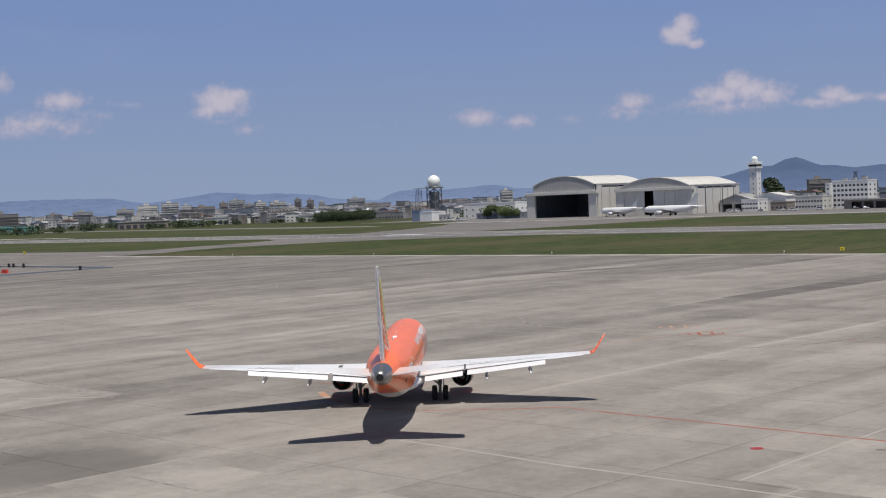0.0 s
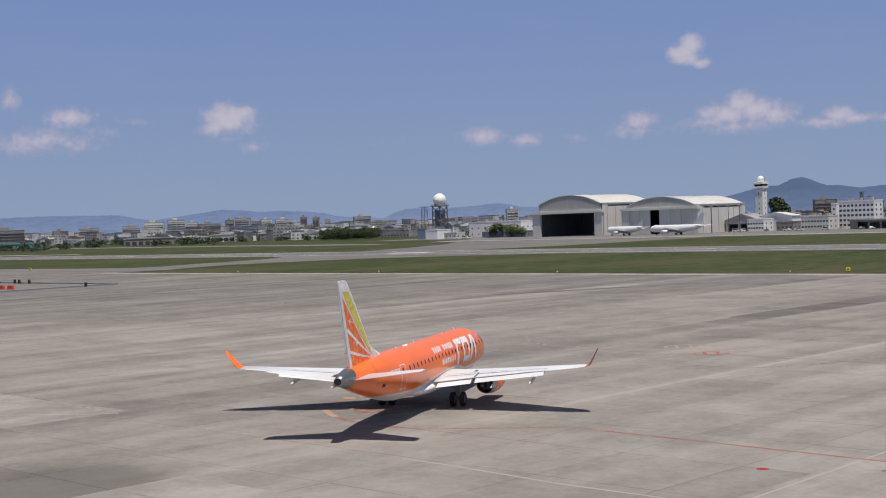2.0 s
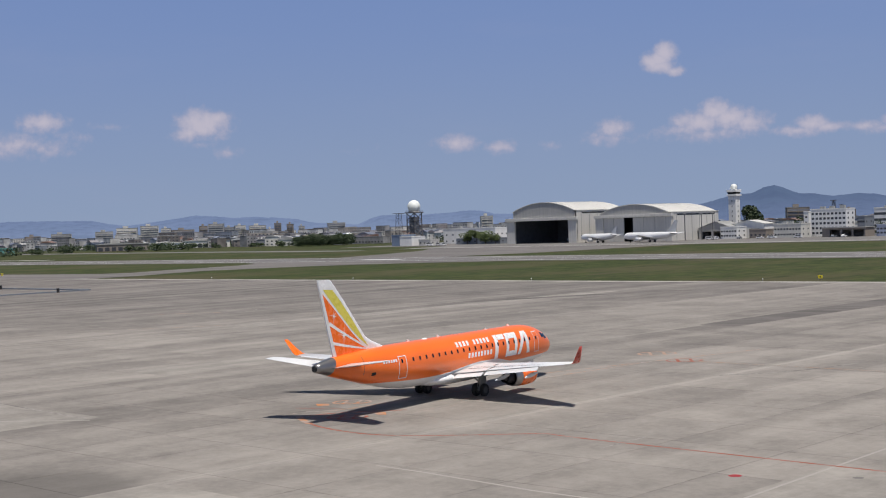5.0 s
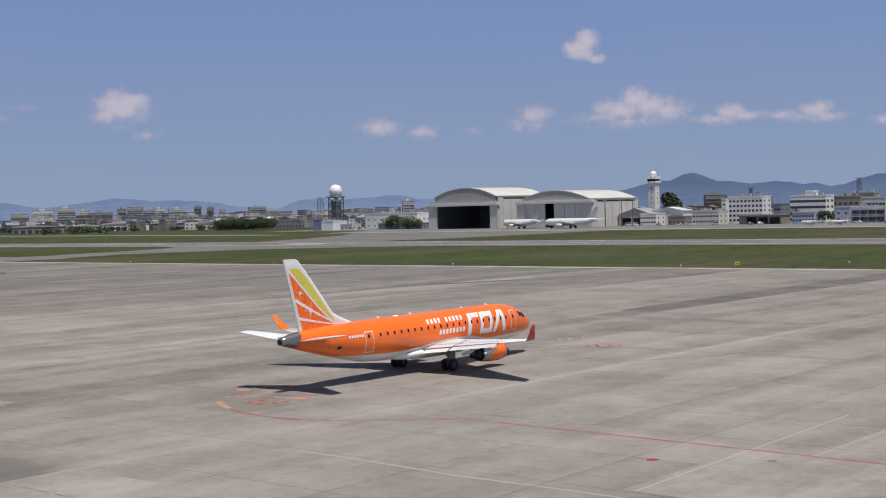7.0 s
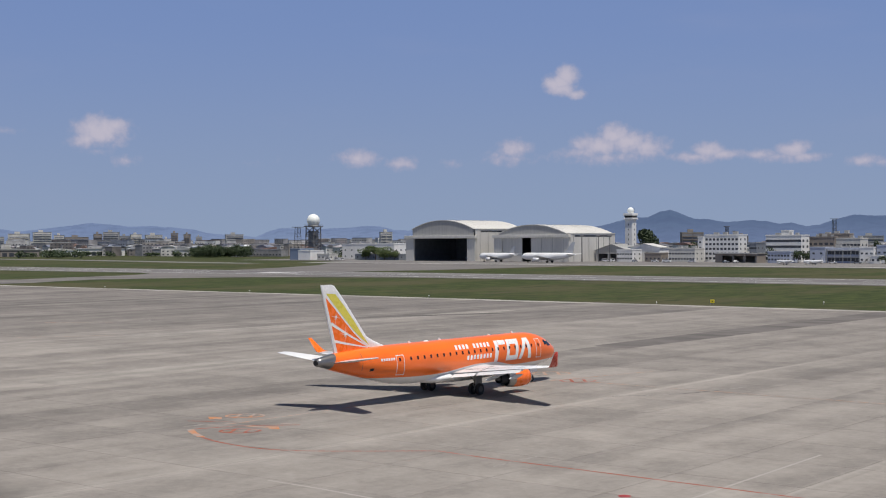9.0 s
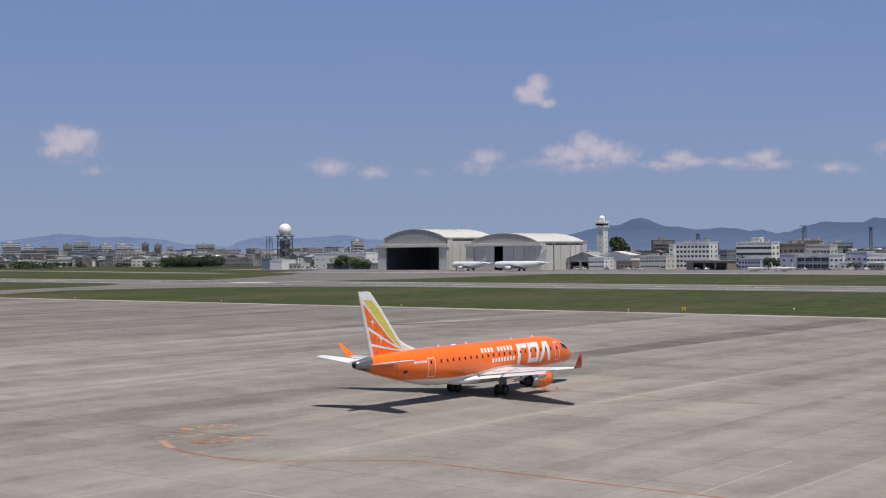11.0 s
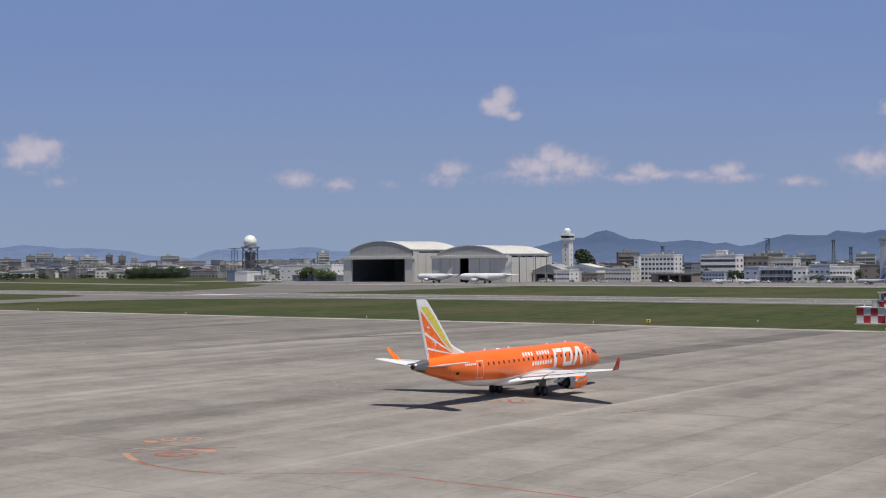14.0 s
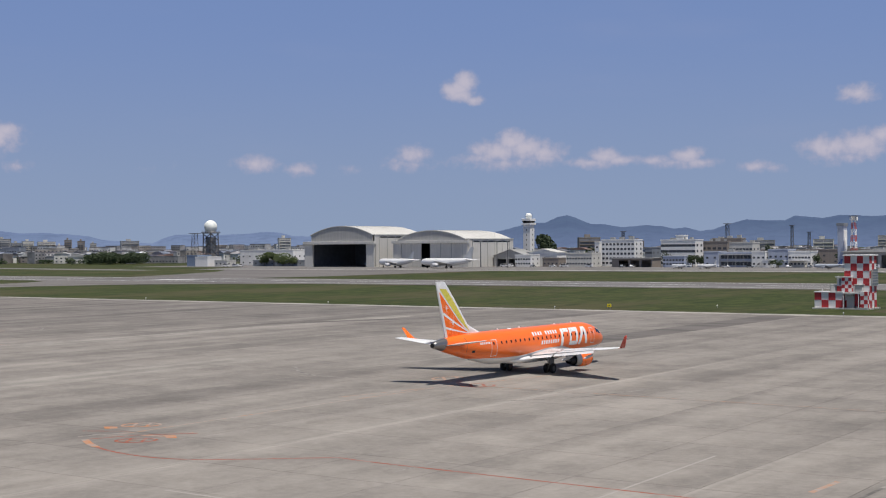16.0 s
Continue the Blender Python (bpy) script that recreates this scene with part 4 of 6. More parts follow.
            for y, z, x, c in ((y0, z0, x0, ch), (y1, z1, x1, ch * 0.72)):
                rings.append([(x, side * y, z + 0.06), (x - c * 0.5, side * y, z + 0.05), (x - c, side * y, z - 0.19), (x - c * 0.5, side * y, z - 0.10), (x, side * y, z - 0.06)])
            part("flap", loft(bmesh.new(), rings), M_WING, wing, "lowered pale grey flap")
        rings = []
        for y, z, x, c in ((9.6, 2.78, -2.74, 0.42), (11.9, 3.04, -3.38, 0.30)):
            rings.append([(x, side * y, z + 0.03), (x - c, side * y, z), (x, side * y, z - 0.03)])
        part("aileron", loft(bmesh.new(), rings), M_WING, wing)
        for y, z, x, ln in ((5.75, 1.94, -1.75, 2.1), (8.55, 2.28, -2.4, 1.9)):
            rings = []
            for u, r in ((0, 0.03), (0.15, 0.11), (0.45, 0.16), (0.75, 0.13), (1.0, 0.03)):
                rings.append([(x + ln * (0.45 - u), side * y + r * 0.8 * math.cos(2 * math.pi * i / 10), z - 0.10 - 0.22 * u + r * math.sin(2 * math.pi * i / 10)) for i in range(10)])
            part("flap_fairing", loft(bmesh.new(), rings), M_WING, wing, "pointed flap track fairing", flat=False)
        part("flap_gap", wing_strip(1.9, 9.6, 0.735, 0.752, side), M_SEAM, wing)
        part("spoiler_gap", wing_strip(2.0, 9.0, 0.64, 0.648, side), M_SEAM, wing)
        part("slat_gap", wing_strip(1.9, 12.0, 0.125, 0.133, side), M_SEAM, wing)
        part("flap_split", wing_strip(4.28, 4.42, 0.66, 0.97, side, 2), M_SEAM, wing)
        part("walkway_mark", wing_strip(3.80, 4.05, 0.40, 0.56, side, 2), M_SEAM, wing)
        part("tailplane", wing_skin([((-12.6, side * 0.5, 3.66), 2.85, 0.09, 0), ((-14.75, side * 4.7, 4.24), 1.30, 0.08, 0), ((-15.0, side * 4.92, 4.27), 1.0, 0.06, 0)]), M_WING, jet, "pale grey tailplane", flat=False)
        make_engine(jet, side)
        # main gear
        gear = thing("main_gear", pose(0, side * 2.63, 0), "", "")
        gear.parent = jet
        part("strut", rod(rod(bmesh.new(), (0, 0, 0.42), (0, 0, 1.9), 0.10), (0, 0, 1.0), (0, 0, 1.9), 0.15), M_GREY, gear, "grey oleo strut")
        part("brace", rod(bmesh.new(), (0, 0, 1.0), (0, -side * 0.9, 1.75), 0.06), M_GREY, gear)
        part("torque_link", rod(rod(bmesh.new(), (-0.05, 0, 0.5), (-0.42, 0, 0.85), 0.04), (-0.42, 0, 0.85), (-0.08, 0, 1.25), 0.04), M_GREY, gear)
        part("axle", rod(bmesh.new(), (0, -0.45, 0.49), (0, 0.45, 0.49), 0.07), M_STEEL, gear)
        part("gear_door", boxed(-0.45, 0.45, side * 0.24, side * 0.28, 0.9, 1.78), M_GREY, gear, "grey gear door")
        for y in (-0.36, 0.36):
            WHEELS.append((make_wheel(gear, pose(0, y, 0.49), 0.49, 0.34), Vector((0, y, 0.49)), 0.49))
    gear = thing("nose_gear", pose(11.6, 0, 0), "", "")
    gear.parent = jet
    part("strut", rod(rod(bmesh.new(), (0, 0, 0.28), (0.12, 0, 1.6), 0.06), (0.05, 0, 0.9), (0.12, 0, 1.6), 0.09), M_GREY, gear)
    part("brace", rod(bmesh.new(), (0.05, 0, 0.9), (-0.8, 0, 1.5), 0.045), M_GREY, gear)
    part("axle", rod(bmesh.new(), (0, -0.28, 0.3), (0, 0.28, 0.3), 0.04), M_STEEL, gear)
    for y in (-0.21, 0.21):
        part("gear_door", boxed(-0.6, 0.5, y * 2.2 - 0.015, y * 2.2 + 0.015, 0.95, 1.5), M_WHITE, gear)
        WHEELS.append((make_wheel(gear, pose(0, y, 0.30), 0.30, 0.20), Vector((0, y, 0.30)), 0.30))
    return jet


JET = make_jet()


# ---- far hangars and buildings (local x along the runway, y away from it) ----
def arch(s0, s1, z0, z1, n=20):
    """Points of a flat arch from one eave to the other."""
    w, h = (s1 - s0) / 2, z1 - z0
    r = (w * w + h * h) / (2 * h)
    out = []
    for i in range(n + 1):
        x = -w + 2 * w * i / n
        out.append(((s0 + s1) / 2 + x, z0 + math.sqrt(r * r - x * x) - (r - h)))
    return out


def prism_y(bm, pts, y0, y1):
    """A solid from an outline in x and z, drawn out along y."""
    a = [bm.verts.new((x, y0, z)) for x, z in pts]
    b = [bm.verts.new((x, y1, z)) for x, z in pts]
    bm.faces.new(a)
    bm.faces.new(b[::-1])
    for i in range(len(pts)):
        j = (i + 1) % len(pts)
        bm.faces.new((a[j], a[i], b[i], b[j]))
    return bm


def hangar(s0, s1, n0, depth, head, eave, peak, a0, a1, open_from, open_to, label, leaves):
    w = s1 - s0
    h = thing("hangar", site(s0, n0), label, "hangar", "barrel-roofed hangars across the runway")
    o0, o1 = open_from - s0, open_to - s0
    a0, a1 = a0 - s0, a1 - s0
    # side, back and inner walls
    for x0, x1 in ((0, 0.6), (w - 0.6, w)):
        part("side_wall", boxed(x0, x1, 1.0, depth, 0, (head if x0 == 0 and a0 > 1 else eave) - 0.2), M_CLAD, h, "pale corrugated side wall")
    left = a0 + 0.55 if a0 > 1 else 0.6
    part("back_wall", boxed(0.6, w - 0.6, depth - 0.6, depth, 0, head - 0.6), M_HANGAR_IN, h)
    part("back_gable", boxed(left, w - 0.6, depth - 0.6, depth, head - 0.6, eave), M_CLAD, h)
    part("inner_ceiling", boxed(0.6, w - 0.6, 1.85, depth - 0.6, head - 0.85, head - 0.65), M_HANGAR_IN, h)
    part("inner_floor", boxed(0.6, w - 0.6, 1.1, depth - 0.6, 0.0, 0.03), M_HANGAR_IN, h)
    for x0, x1 in ((0.62, 0.7), (w - 0.7, w - 0.62)):
        part("inner_wall", boxed(x0, x1, 1.1, depth - 0.6, 0, head - 0.86), M_HANGAR_IN, h)
    # front piers, head beam and arched gable
    part("pier", boxed(0, o0, 0, 1.6, 0, head - 1.8), M_CLAD, h)
    part("pier", boxed(o1, w, 0, 1.6, 0, head - 1.8), M_CLAD, h)
    part("head_beam", boxed(-0.6, w + 0.6, -0.9, 1.8, head - 1.9, head, 0.08), M_CLAD, h, "grey door head beam")
    gable = arch(a0, a1, eave, peak)
    part("gable", prism_y(bmesh.new(), [(a0, head), (a1, head)] + gable[::-1], 0.35, 1.2), M_CLAD_GREY, h, "arched grey gable")
    outer = arch(a0 - 0.6, a1 + 0.6, eave - 0.1, peak + 0.5)
    inner = arch(a0 - 0.4, a1 + 0.4, eave - 0.5, peak + 0.1)
    part("roof", prism_y(bmesh.new(), outer + inner[::-1], 0.0, depth + 0.4), M_ROOF_PALE, h, "pale barrel roof")
    for k in range(1, 12):
        y = depth * k / 12
        rib = arch(a0 - 0.62, a1 + 0.62, eave - 0.05, peak + 0.6)
        part("roof_seam", prism_y(bmesh.new(), rib + [(x, z - 0.25) for x, z in rib[::-1]], y, y + 0.12), M_ROOF_PALE, h)
    if a1 < w:
        part("side_roof", boxed(a1 - 0.3, w + 0.3, 1.0, depth, eave - 0.4, eave), M_ROOF_PALE, h)
    if a0 > 0:
        part("side_roof", boxed(-0.3, a0 - 0.02, 1.0, depth, head - 0.4, head), M_ROOF_PALE, h)
        part("clerestory_wall", boxed(a0, a0 + 0.5, 1.25, depth, head - 0.4, eave - 0.2), M_CLAD, h)
    # eave window band and downpipes on the visible side
    part("window_band", boxed(w + 0.004, w + 0.06, depth * 0.12, depth * 0.92, eave - 2.2, eave - 1.3), M_GLASS, h)
    for k in range(6):
        part("downpipe", rod(bmesh.new(), (w + 0.2, depth * (0.1 + 0.16 * k), 0.1), (w + 0.2, depth * (0.1 + 0.16 * k), eave), 0.14), M_CLAD_GREY, h)
    for x0, x1 in leaves:
        leaf = part("door_leaf", boxed(x0 - s0, x1 - s0, 0.5, 0.9, 0.05, head - 1.95), M_CLAD, h, "tall grey sliding door leaf")
        part("leaf_rib", boxed(x1 - s0 - 0.25, x1 - s0, 0.36, 0.5, 0.05, head - 2.0), M_CLAD_GREY, leaf)
    return h


hangar(-575.0, -518.4, 678, 53, 16.3, 20.5, 25.6, -569.5, -520.0, -568.4, -524.6, "wide grey hangar with barrel roof and open door", [])
hangar(-503.5, -448.2, 678, 52, 16.4, 17.2, 22.0, -500.0, -450.5, -497.5, -452.0, "grey hangar with barrel roof and nearly shut doors",
       [(-497.3, -490.0), (-489.9, -482.4), (-475.9, -468.0), (-467.9, -460.0), (-459.9, -452.2)])


def building(name, s0, s1, n0, depth, h, wall, rows_, cols, label, roof=M_FLAT_ROOF, win=(1.25, 1.0), first=1.4, category="building", side=True, blind=False):
    """A flat-roofed block with a parapet and rows of windows on its front and on the end that faces the terminal."""
    w = s1 - s0
    b = thing(name, site(s0, n0), label, category, "airfield buildings")
    part("wall", boxed(0, w, 0, depth, 0, h, 0.05), wall, b)
    part("parapet", boxed(-0.15, w + 0.15, -0.15, depth + 0.15, h - 0.45, h + 0.15), wall, b)
    part("roof", boxed(0.2, w - 0.2, 0.2, depth - 0.2, h + 0.15, h + 0.20), roof, b)
    if w > 14 and h > 6:
        for k in range(3):
            x = w * (0.15 + 0.3 * k) + random.uniform(-1, 1)
            part("roof_unit", boxed(x, x + random.uniform(1.5, 3), depth * 0.4, depth * 0.4 + 1.8, h + 0.2, h + random.uniform(0.9, 1.9)), M_CLAD_GREY, b)
    if rows_:
        step = (h - 0.6 - first) / rows_
        proto = None
        for r in range(rows_):
            z = first + r * step
            for c in range(cols):
                x = w * (c + 0.5) / cols
                m = pose(x, 0, z)
                if proto is None:
                    bm = boxed(-win[0] / 2, win[0] / 2, -0.035, 0.02, 0, win[1])
                    proto = part("window", bm, M_FAR_GLASS, b, at=m)
                    sill = part("sill", boxed(-win[0] / 2 - 0.1, win[0] / 2 + 0.1, -0.16, -0.035, -0.14, 0.0), wall, proto)
                else:
                    o = again(proto, b, m)
            if side:
                for c in range(max(2, int(depth / 4.5))):
                    again(proto, b, pose(w, depth * (c + 0.5) / max(2, int(depth / 4.5)), z, 0, 0, 90))
    return b


def bay_front(b, w, h, wall, bays, thick=0.4):
    """A front wall built of piers and lintels round open bays (from, to, height)."""
    x = 0.0
    for x0, x1, z in sorted(bays):
        part("pier", boxed(x, x0, 0, thick, 0, h), wall, b)
        part("lintel", boxed(x0, x1, 0.02, thick - 0.02, z, h), wall, b)
        part("bay_jamb", boxed(x0, x0 + 0.18, -0.06, thick, 0, z), M_GREY, b)
        part("bay_jamb", boxed(x1 - 0.18, x1, -0.06, thick, 0, z), M_GREY, b)
        x = x1
    part("pier", boxed(x, w, 0, thick, 0, h), wall, b)


def open_shell(b, w, depth, h, wall, bays):
    """Floor, back and side walls behind a front with open bays."""
    bay_front(b, w, h, wall, bays)
    part("side_wall", boxed(0, 0.3, 0.4, depth, 0, h), wall, b)
    part("side_wall", boxed(w - 0.3, w, 0.4, depth, 0, h), wall, b)
    part("back_wall", boxed(0.3, w - 0.3, depth - 0.3, depth, 0, h), wall, b)
    part("floor_slab", boxed(0.3, w - 0.3, 0.4, depth - 0.3, 0, 0.03), M_HANGAR_IN, b)


def gable_shed(name, s0, s1, n0, depth, eave, peak, wall, roof, label, doors=(), category="shed"):
    w = s1 - s0
    b = thing(name, site(s0, n0), label, category, "airfield sheds")
    open_shell(b, w, depth, eave, wall, [(x0, min(x1, w - 0.6), z) for x0, x1, z in doors])
    for y0 in (0.0, depth - 0.4):
        part("gable", prism_y(bmesh.new(), [(0, eave), (w, eave), (w / 2, peak)], y0, y0 + 0.4), wall, b)
    for k in (-1, 1):
        x0, x1 = (-0.5, w / 2) if k < 0 else (w / 2, w + 0.5)
        z0, z1 = (eave - 0.15, peak + 0.1) if k < 0 else (peak + 0.1, eave - 0.15)
        part("roof_slope", prism_y(bmesh.new(), [(x0, z0), (x1, z1), (x1, z1 + 0.25), (x0, z0 + 0.25)], -0.5, depth + 0.5), roof, b)
    part("ridge_cap", boxed(w / 2 - 0.3, w / 2 + 0.3, -0.5, depth + 0.5, peak + 0.3, peak + 0.42), roof, b)
    return b


def garage(s0, s1, n0, depth, h, label):
    """A low flat-roofed garage with three open bays."""
    w = s1 - s0
    b = thing("garage", site(s0, n0), label, "garage", "airfield sheds")
    open_shell(b, w, depth, h, M_BROWN_WALL, [(w * 0.17, w * 0.42, 3.9), (w * 0.45, w * 0.69, 3.9), (w * 0.72, w * 0.97, 3.9)])
    part("roof", boxed(-0.4, w + 0.4, -0.7, depth + 0.3, h, h + 0.35), M_FLAT_ROOF, b, "flat felt roof with overhang")
    part("fascia", boxed(-0.42, w + 0.42, -0.76, -0.7, h - 0.1, h + 0.45), M_CLAD_GREY, b)
    return b


# right of the hangars
gable_shed("workshop", -447.3, -424.5, 706, 16, 6.6, 10.2, M_CLAD_GREY, M_FLAT_ROOF, "wide grey workshop with gabled roof and open bays", [(1.6, 8.8, 4.6), (10.2, 17.4, 4.6)])
building("office", -428.1, -417.2, 699, 11, 7.2, M_PLASTER, 2, 6, "small white two-storey office block")
gable_shed("storehouse", -428.9, -407.5, 714, 11, 8.4, 10.4, M_PLASTER, M_ROOF_PALE, "white storehouse with pale gabled roof", [(12.5, 17.8, 5.6)])
building("annex", -411.3, -400.4, 703, 9, 5.2, M_BROWN_WALL, 1, 4, "low brown annex with small windows")
building("office", -393.5, -376.5, 700, 11, 8.0, M_PLASTER_B, 2, 9, "cream two-storey office block with window rows")
building("barracks", -378.6, -357.1, 716, 11, 15.7, M_PLASTER, 5, 9, "white five-storey block with punched windows", win=(1.5, 1.25))
b = building("stair_tower", -386.4, -383.2, 722, 8, 14.6, M_PLASTER, 4, 1, "narrow white stair tower beside the block", side=False)
garage(-360.5, -335.1, 694, 11, 5.0, "low brown garage with three dark open bays")
building("headquarters", -341.3, -319.9, 718, 11, 15.3, M_PLASTER, 4, 9, "white four-storey block with long window bands", win=(2.3, 1.35))
building("penthouse", -333.7, -328.9, 722, 6, 17.9, M_PLASTER, 0, 0, "white rooftop plant room above the block")
building("link_block", -353.3, -349.0, 722, 11, 11.0, M_SLATE_WALL, 3, 4, "slate-grey link block between white buildings")
building("office", -327.8, -314.9, 692, 11, 6.3, M_BLUE_WALL, 2, 7, "pale blue two-storey office")
building("hangar_office", -307.0, -298.4, 700, 11, 8.6, M_BLUE_WALL, 2, 2, "pale blue end block with few windows")
mid = building("hangar_office", -298.3, -279.4, 702, 11, 8.2, M_BLUE_WALL, 0, 0, "blue-grey block with long glazed galleries")
for z in (1.0, 4.6):
    part("gallery_glass", boxed(0.5, 18.4, -0.08, 0.02, z, z + 1.9), M_FAR_GLASS, mid, "long dark glazed gallery")
    part("gallery_deck", boxed(0.2, 18.7, -1.5, -0.1, z + 2.2, z + 2.45), M_CLAD, mid)
    for k in range(9):
        part("gallery_mullion", boxed(0.6 + 2.2 * k, 0.75 + 2.2 * k, -0.14, -0.08, z, z + 1.9), M_CLAD_GREY, mid)
for k in range(5):
    part("gallery_post", boxed(0.3 + 4.5 * k, 0.5 + 4.5 * k, -1.45, -1.25, 0, 6.8), M_CLAD_GREY, mid)
end = building("hangar_office", -279.3, -271.6, 700, 11, 8.6, M_PLASTER, 2, 3, "white end block with an outside stair")
stair = bmesh.new()
for k in range(12):
    box(stair, 2.0 + 0.42 * k, 2.5 + 0.42 * k, -1.4, -0.3, 0.33 * k, 0.33 * k + 0.12)
part("stair_flight", stair, M_CLAD_GREY, end, "grey outside stair")
part("stair_rail", rod(rod(bmesh.new(), (2.0, -1.4, 1.0), (7.0, -1.4, 5.0), 0.07), (2.0, -1.4, 0.5), (7.0, -1.4, 4.5), 0.07), M_PLASTER, end)
building("works", -306.0, -291.9, 733, 11, 13.4, M_PLASTER_B, 3, 7, "cream works building with long windows", win=(1.6, 1.2))
building("works", -322.0, -306.1, 731, 12, 14.2, M_BROWN_WALL, 3, 5, "brown works building with dark roof", win=(2.0, 1.3))
building("rooftop_plant", -317.5, -299.5, 736, 6, 15.9, M_BROWN_WALL, 0, 0, "brown rooftop plant room")
building("gatehouse", -270.6, -265.4, 693, 5, 4.2, M_PLASTER, 1, 2, "small white gatehouse with flat roof")
building("depot", -271.2, -259.8, 703, 11, 9.6, M_BLUE_WALL, 2, 4, "lavender-blue depot with few windows")
building("office", -259.6, -247.4, 702, 11, 8.6, M_PLASTER, 2, 7, "white office beside the blue depot")
part("porch_roof", boxed(-3.0, 11.0, -3.0, -0.1, 3.6, 3.9), M_PLASTER, building("office", -257.0, -249.0, 697, 4.8, 3.6, M_PLASTER_B, 1, 4, "low white entrance wing with a canopy"))
building("depot", -327.3, -219.9, 790, 11, 9.0, M_BROWN_WALL, 2, 16, "long brown depot behind the offices")
tower = building("service_tower", -233.7, -230.5, 704, 6, 21.6, M_BLUE_WALL, 0, 0, "slim pale blue service tower", category="tower")
part("tower_cab", boxed(-0.4, 3.6, -0.4, 6.4, 21.7, 23.2, 0.1), M_SLATE_WALL, tower, "slate-grey cab at the top")
# thin white plate that makes the right side paler than the front
part("pale_side", boxed(3.21, 3.30, 0.4, 5.6, 1.0, 19.5), M_PLASTER, tower, "white plate over most of the right side")
annex = thing("hangar_annex", site(-226.0, 690), "long low white hangar with wide open bays", "hangar", "airfield sheds")
open_shell(annex, 72.0, 24.0, 8.0, M_CLAD_GREY, [(2.0 + 17.2 * k, 17.5 + 17.2 * k, 6.4) for k in range(4)])
part("roof", prism_y(bmesh.new(), [(-0.8, 8.0), (72.8, 8.0), (72.8, 8.5), (36.0, 10.4), (-0.8, 8.5)], -1.2, 24.6), M_ROOF_PALE, annex, "pale sheet roof with a deep eave")
for s0, s1, n0, h, wm, r, c in ((-148, -120, 700, 9.0, M_PLASTER_B, 2, 8), (-118, -80, 705, 12.0, M_PLASTER, 3, 10), (-78, -40, 700, 7.5, M_BLUE_WALL, 2, 9)):
    building("office", s0, s1, n0, 14, h, wm, r, c, "plain office block beside the far apron")
# left of the hangars
building("radar_shed", -687.6, -677.6, 684, 14, 7.8, M_BLUE_DEEP, 0, 0, "weathered blue equipment shed beneath the radar tower", category="shed")
building("radar_annex", -677.5, -665.8, 682, 14, 6.6, M_PLASTER, 0, 0, "white annex beside the blue equipment shed", roof=M_ROOF_PALE, category="shed")
building("pump_house", -661.0, -649.5, 684, 9, 4.2, M_PLASTER_B, 1, 3, "low cream pump house")
building("depot", -684.6, -634.2, 735, 20, 11.0, M_PLASTER, 2, 8, "white depot with flat roof")
building("shed_row", -640.0, -600.0, 700, 12, 4.0, M_SLATE_WALL, 1, 8, "low slate-grey shed row")


def radar_tower(m):
    t = thing("radar_tower", m, "dark lattice radar tower with white ball radome", "tower")
    c = 4.0
    legs = [(-c, -c), (c, -c), (c, c), (-c, c)]
    for x, y in legs:
        part("leg", rod(bmesh.new(), (x, y, 0), (x * 0.92, y * 0.92, 23.5), 0.42, 0.36), M_LATTICE, t)
    for k in range(4):
        z0, z1 = 1.0 + 5.6 * k, 1.0 + 5.6 * (k + 1)
        for i in range(4):
            a, b2 = legs[i], legs[(i + 1) % 4]
            part("brace", rod(rod(bmesh.new(), (*a, z0), (*b2, z1), 0.30), (*b2, z0), (*a, z1), 0.30), M_LATTICE, t)
            part("girt", rod(bmesh.new(), (*a, z1), (*b2, z1), 0.24), M_LATTICE, t)
    part("cabin", boxed(-2.6, 2.6, -2.6, 2.6, 9.0, 20.5), M_SLATE_WALL, t, "grey equipment cabin in the lattice")
    part("platform", boxed(-4.9, 4.9, -4.9, 4.9, 23.3, 24.0), M_LATTICE, t, "square steel platform")
    for i in range(4):
        a, b2 = [(x * 1.15, y * 1.15) for x, y in (legs[i], legs[(i + 1) % 4])]
        part("railing", rod(rod(bmesh.new(), (*a, 25.0), (*b2, 25.0), 0.07), (*a, 24.5), (*b2, 24.5), 0.07), M_LATTICE, t)
    bm = bmesh.new()
    bmesh.ops.create_icosphere(bm, subdivisions=3, radius=4.75, matrix=Matrix.Translation((0, 0, 28.0)))
    part("radome", bm, M_RADOME, t, "white ball radome of flat panels")
    part("radome_base", rod(bmesh.new(), (0, 0, 23.9), (0, 0, 25.2), 4.0, 3.8, 20), M_CLAD, t)
    return t


radar_tower(site(-691.6, 712))


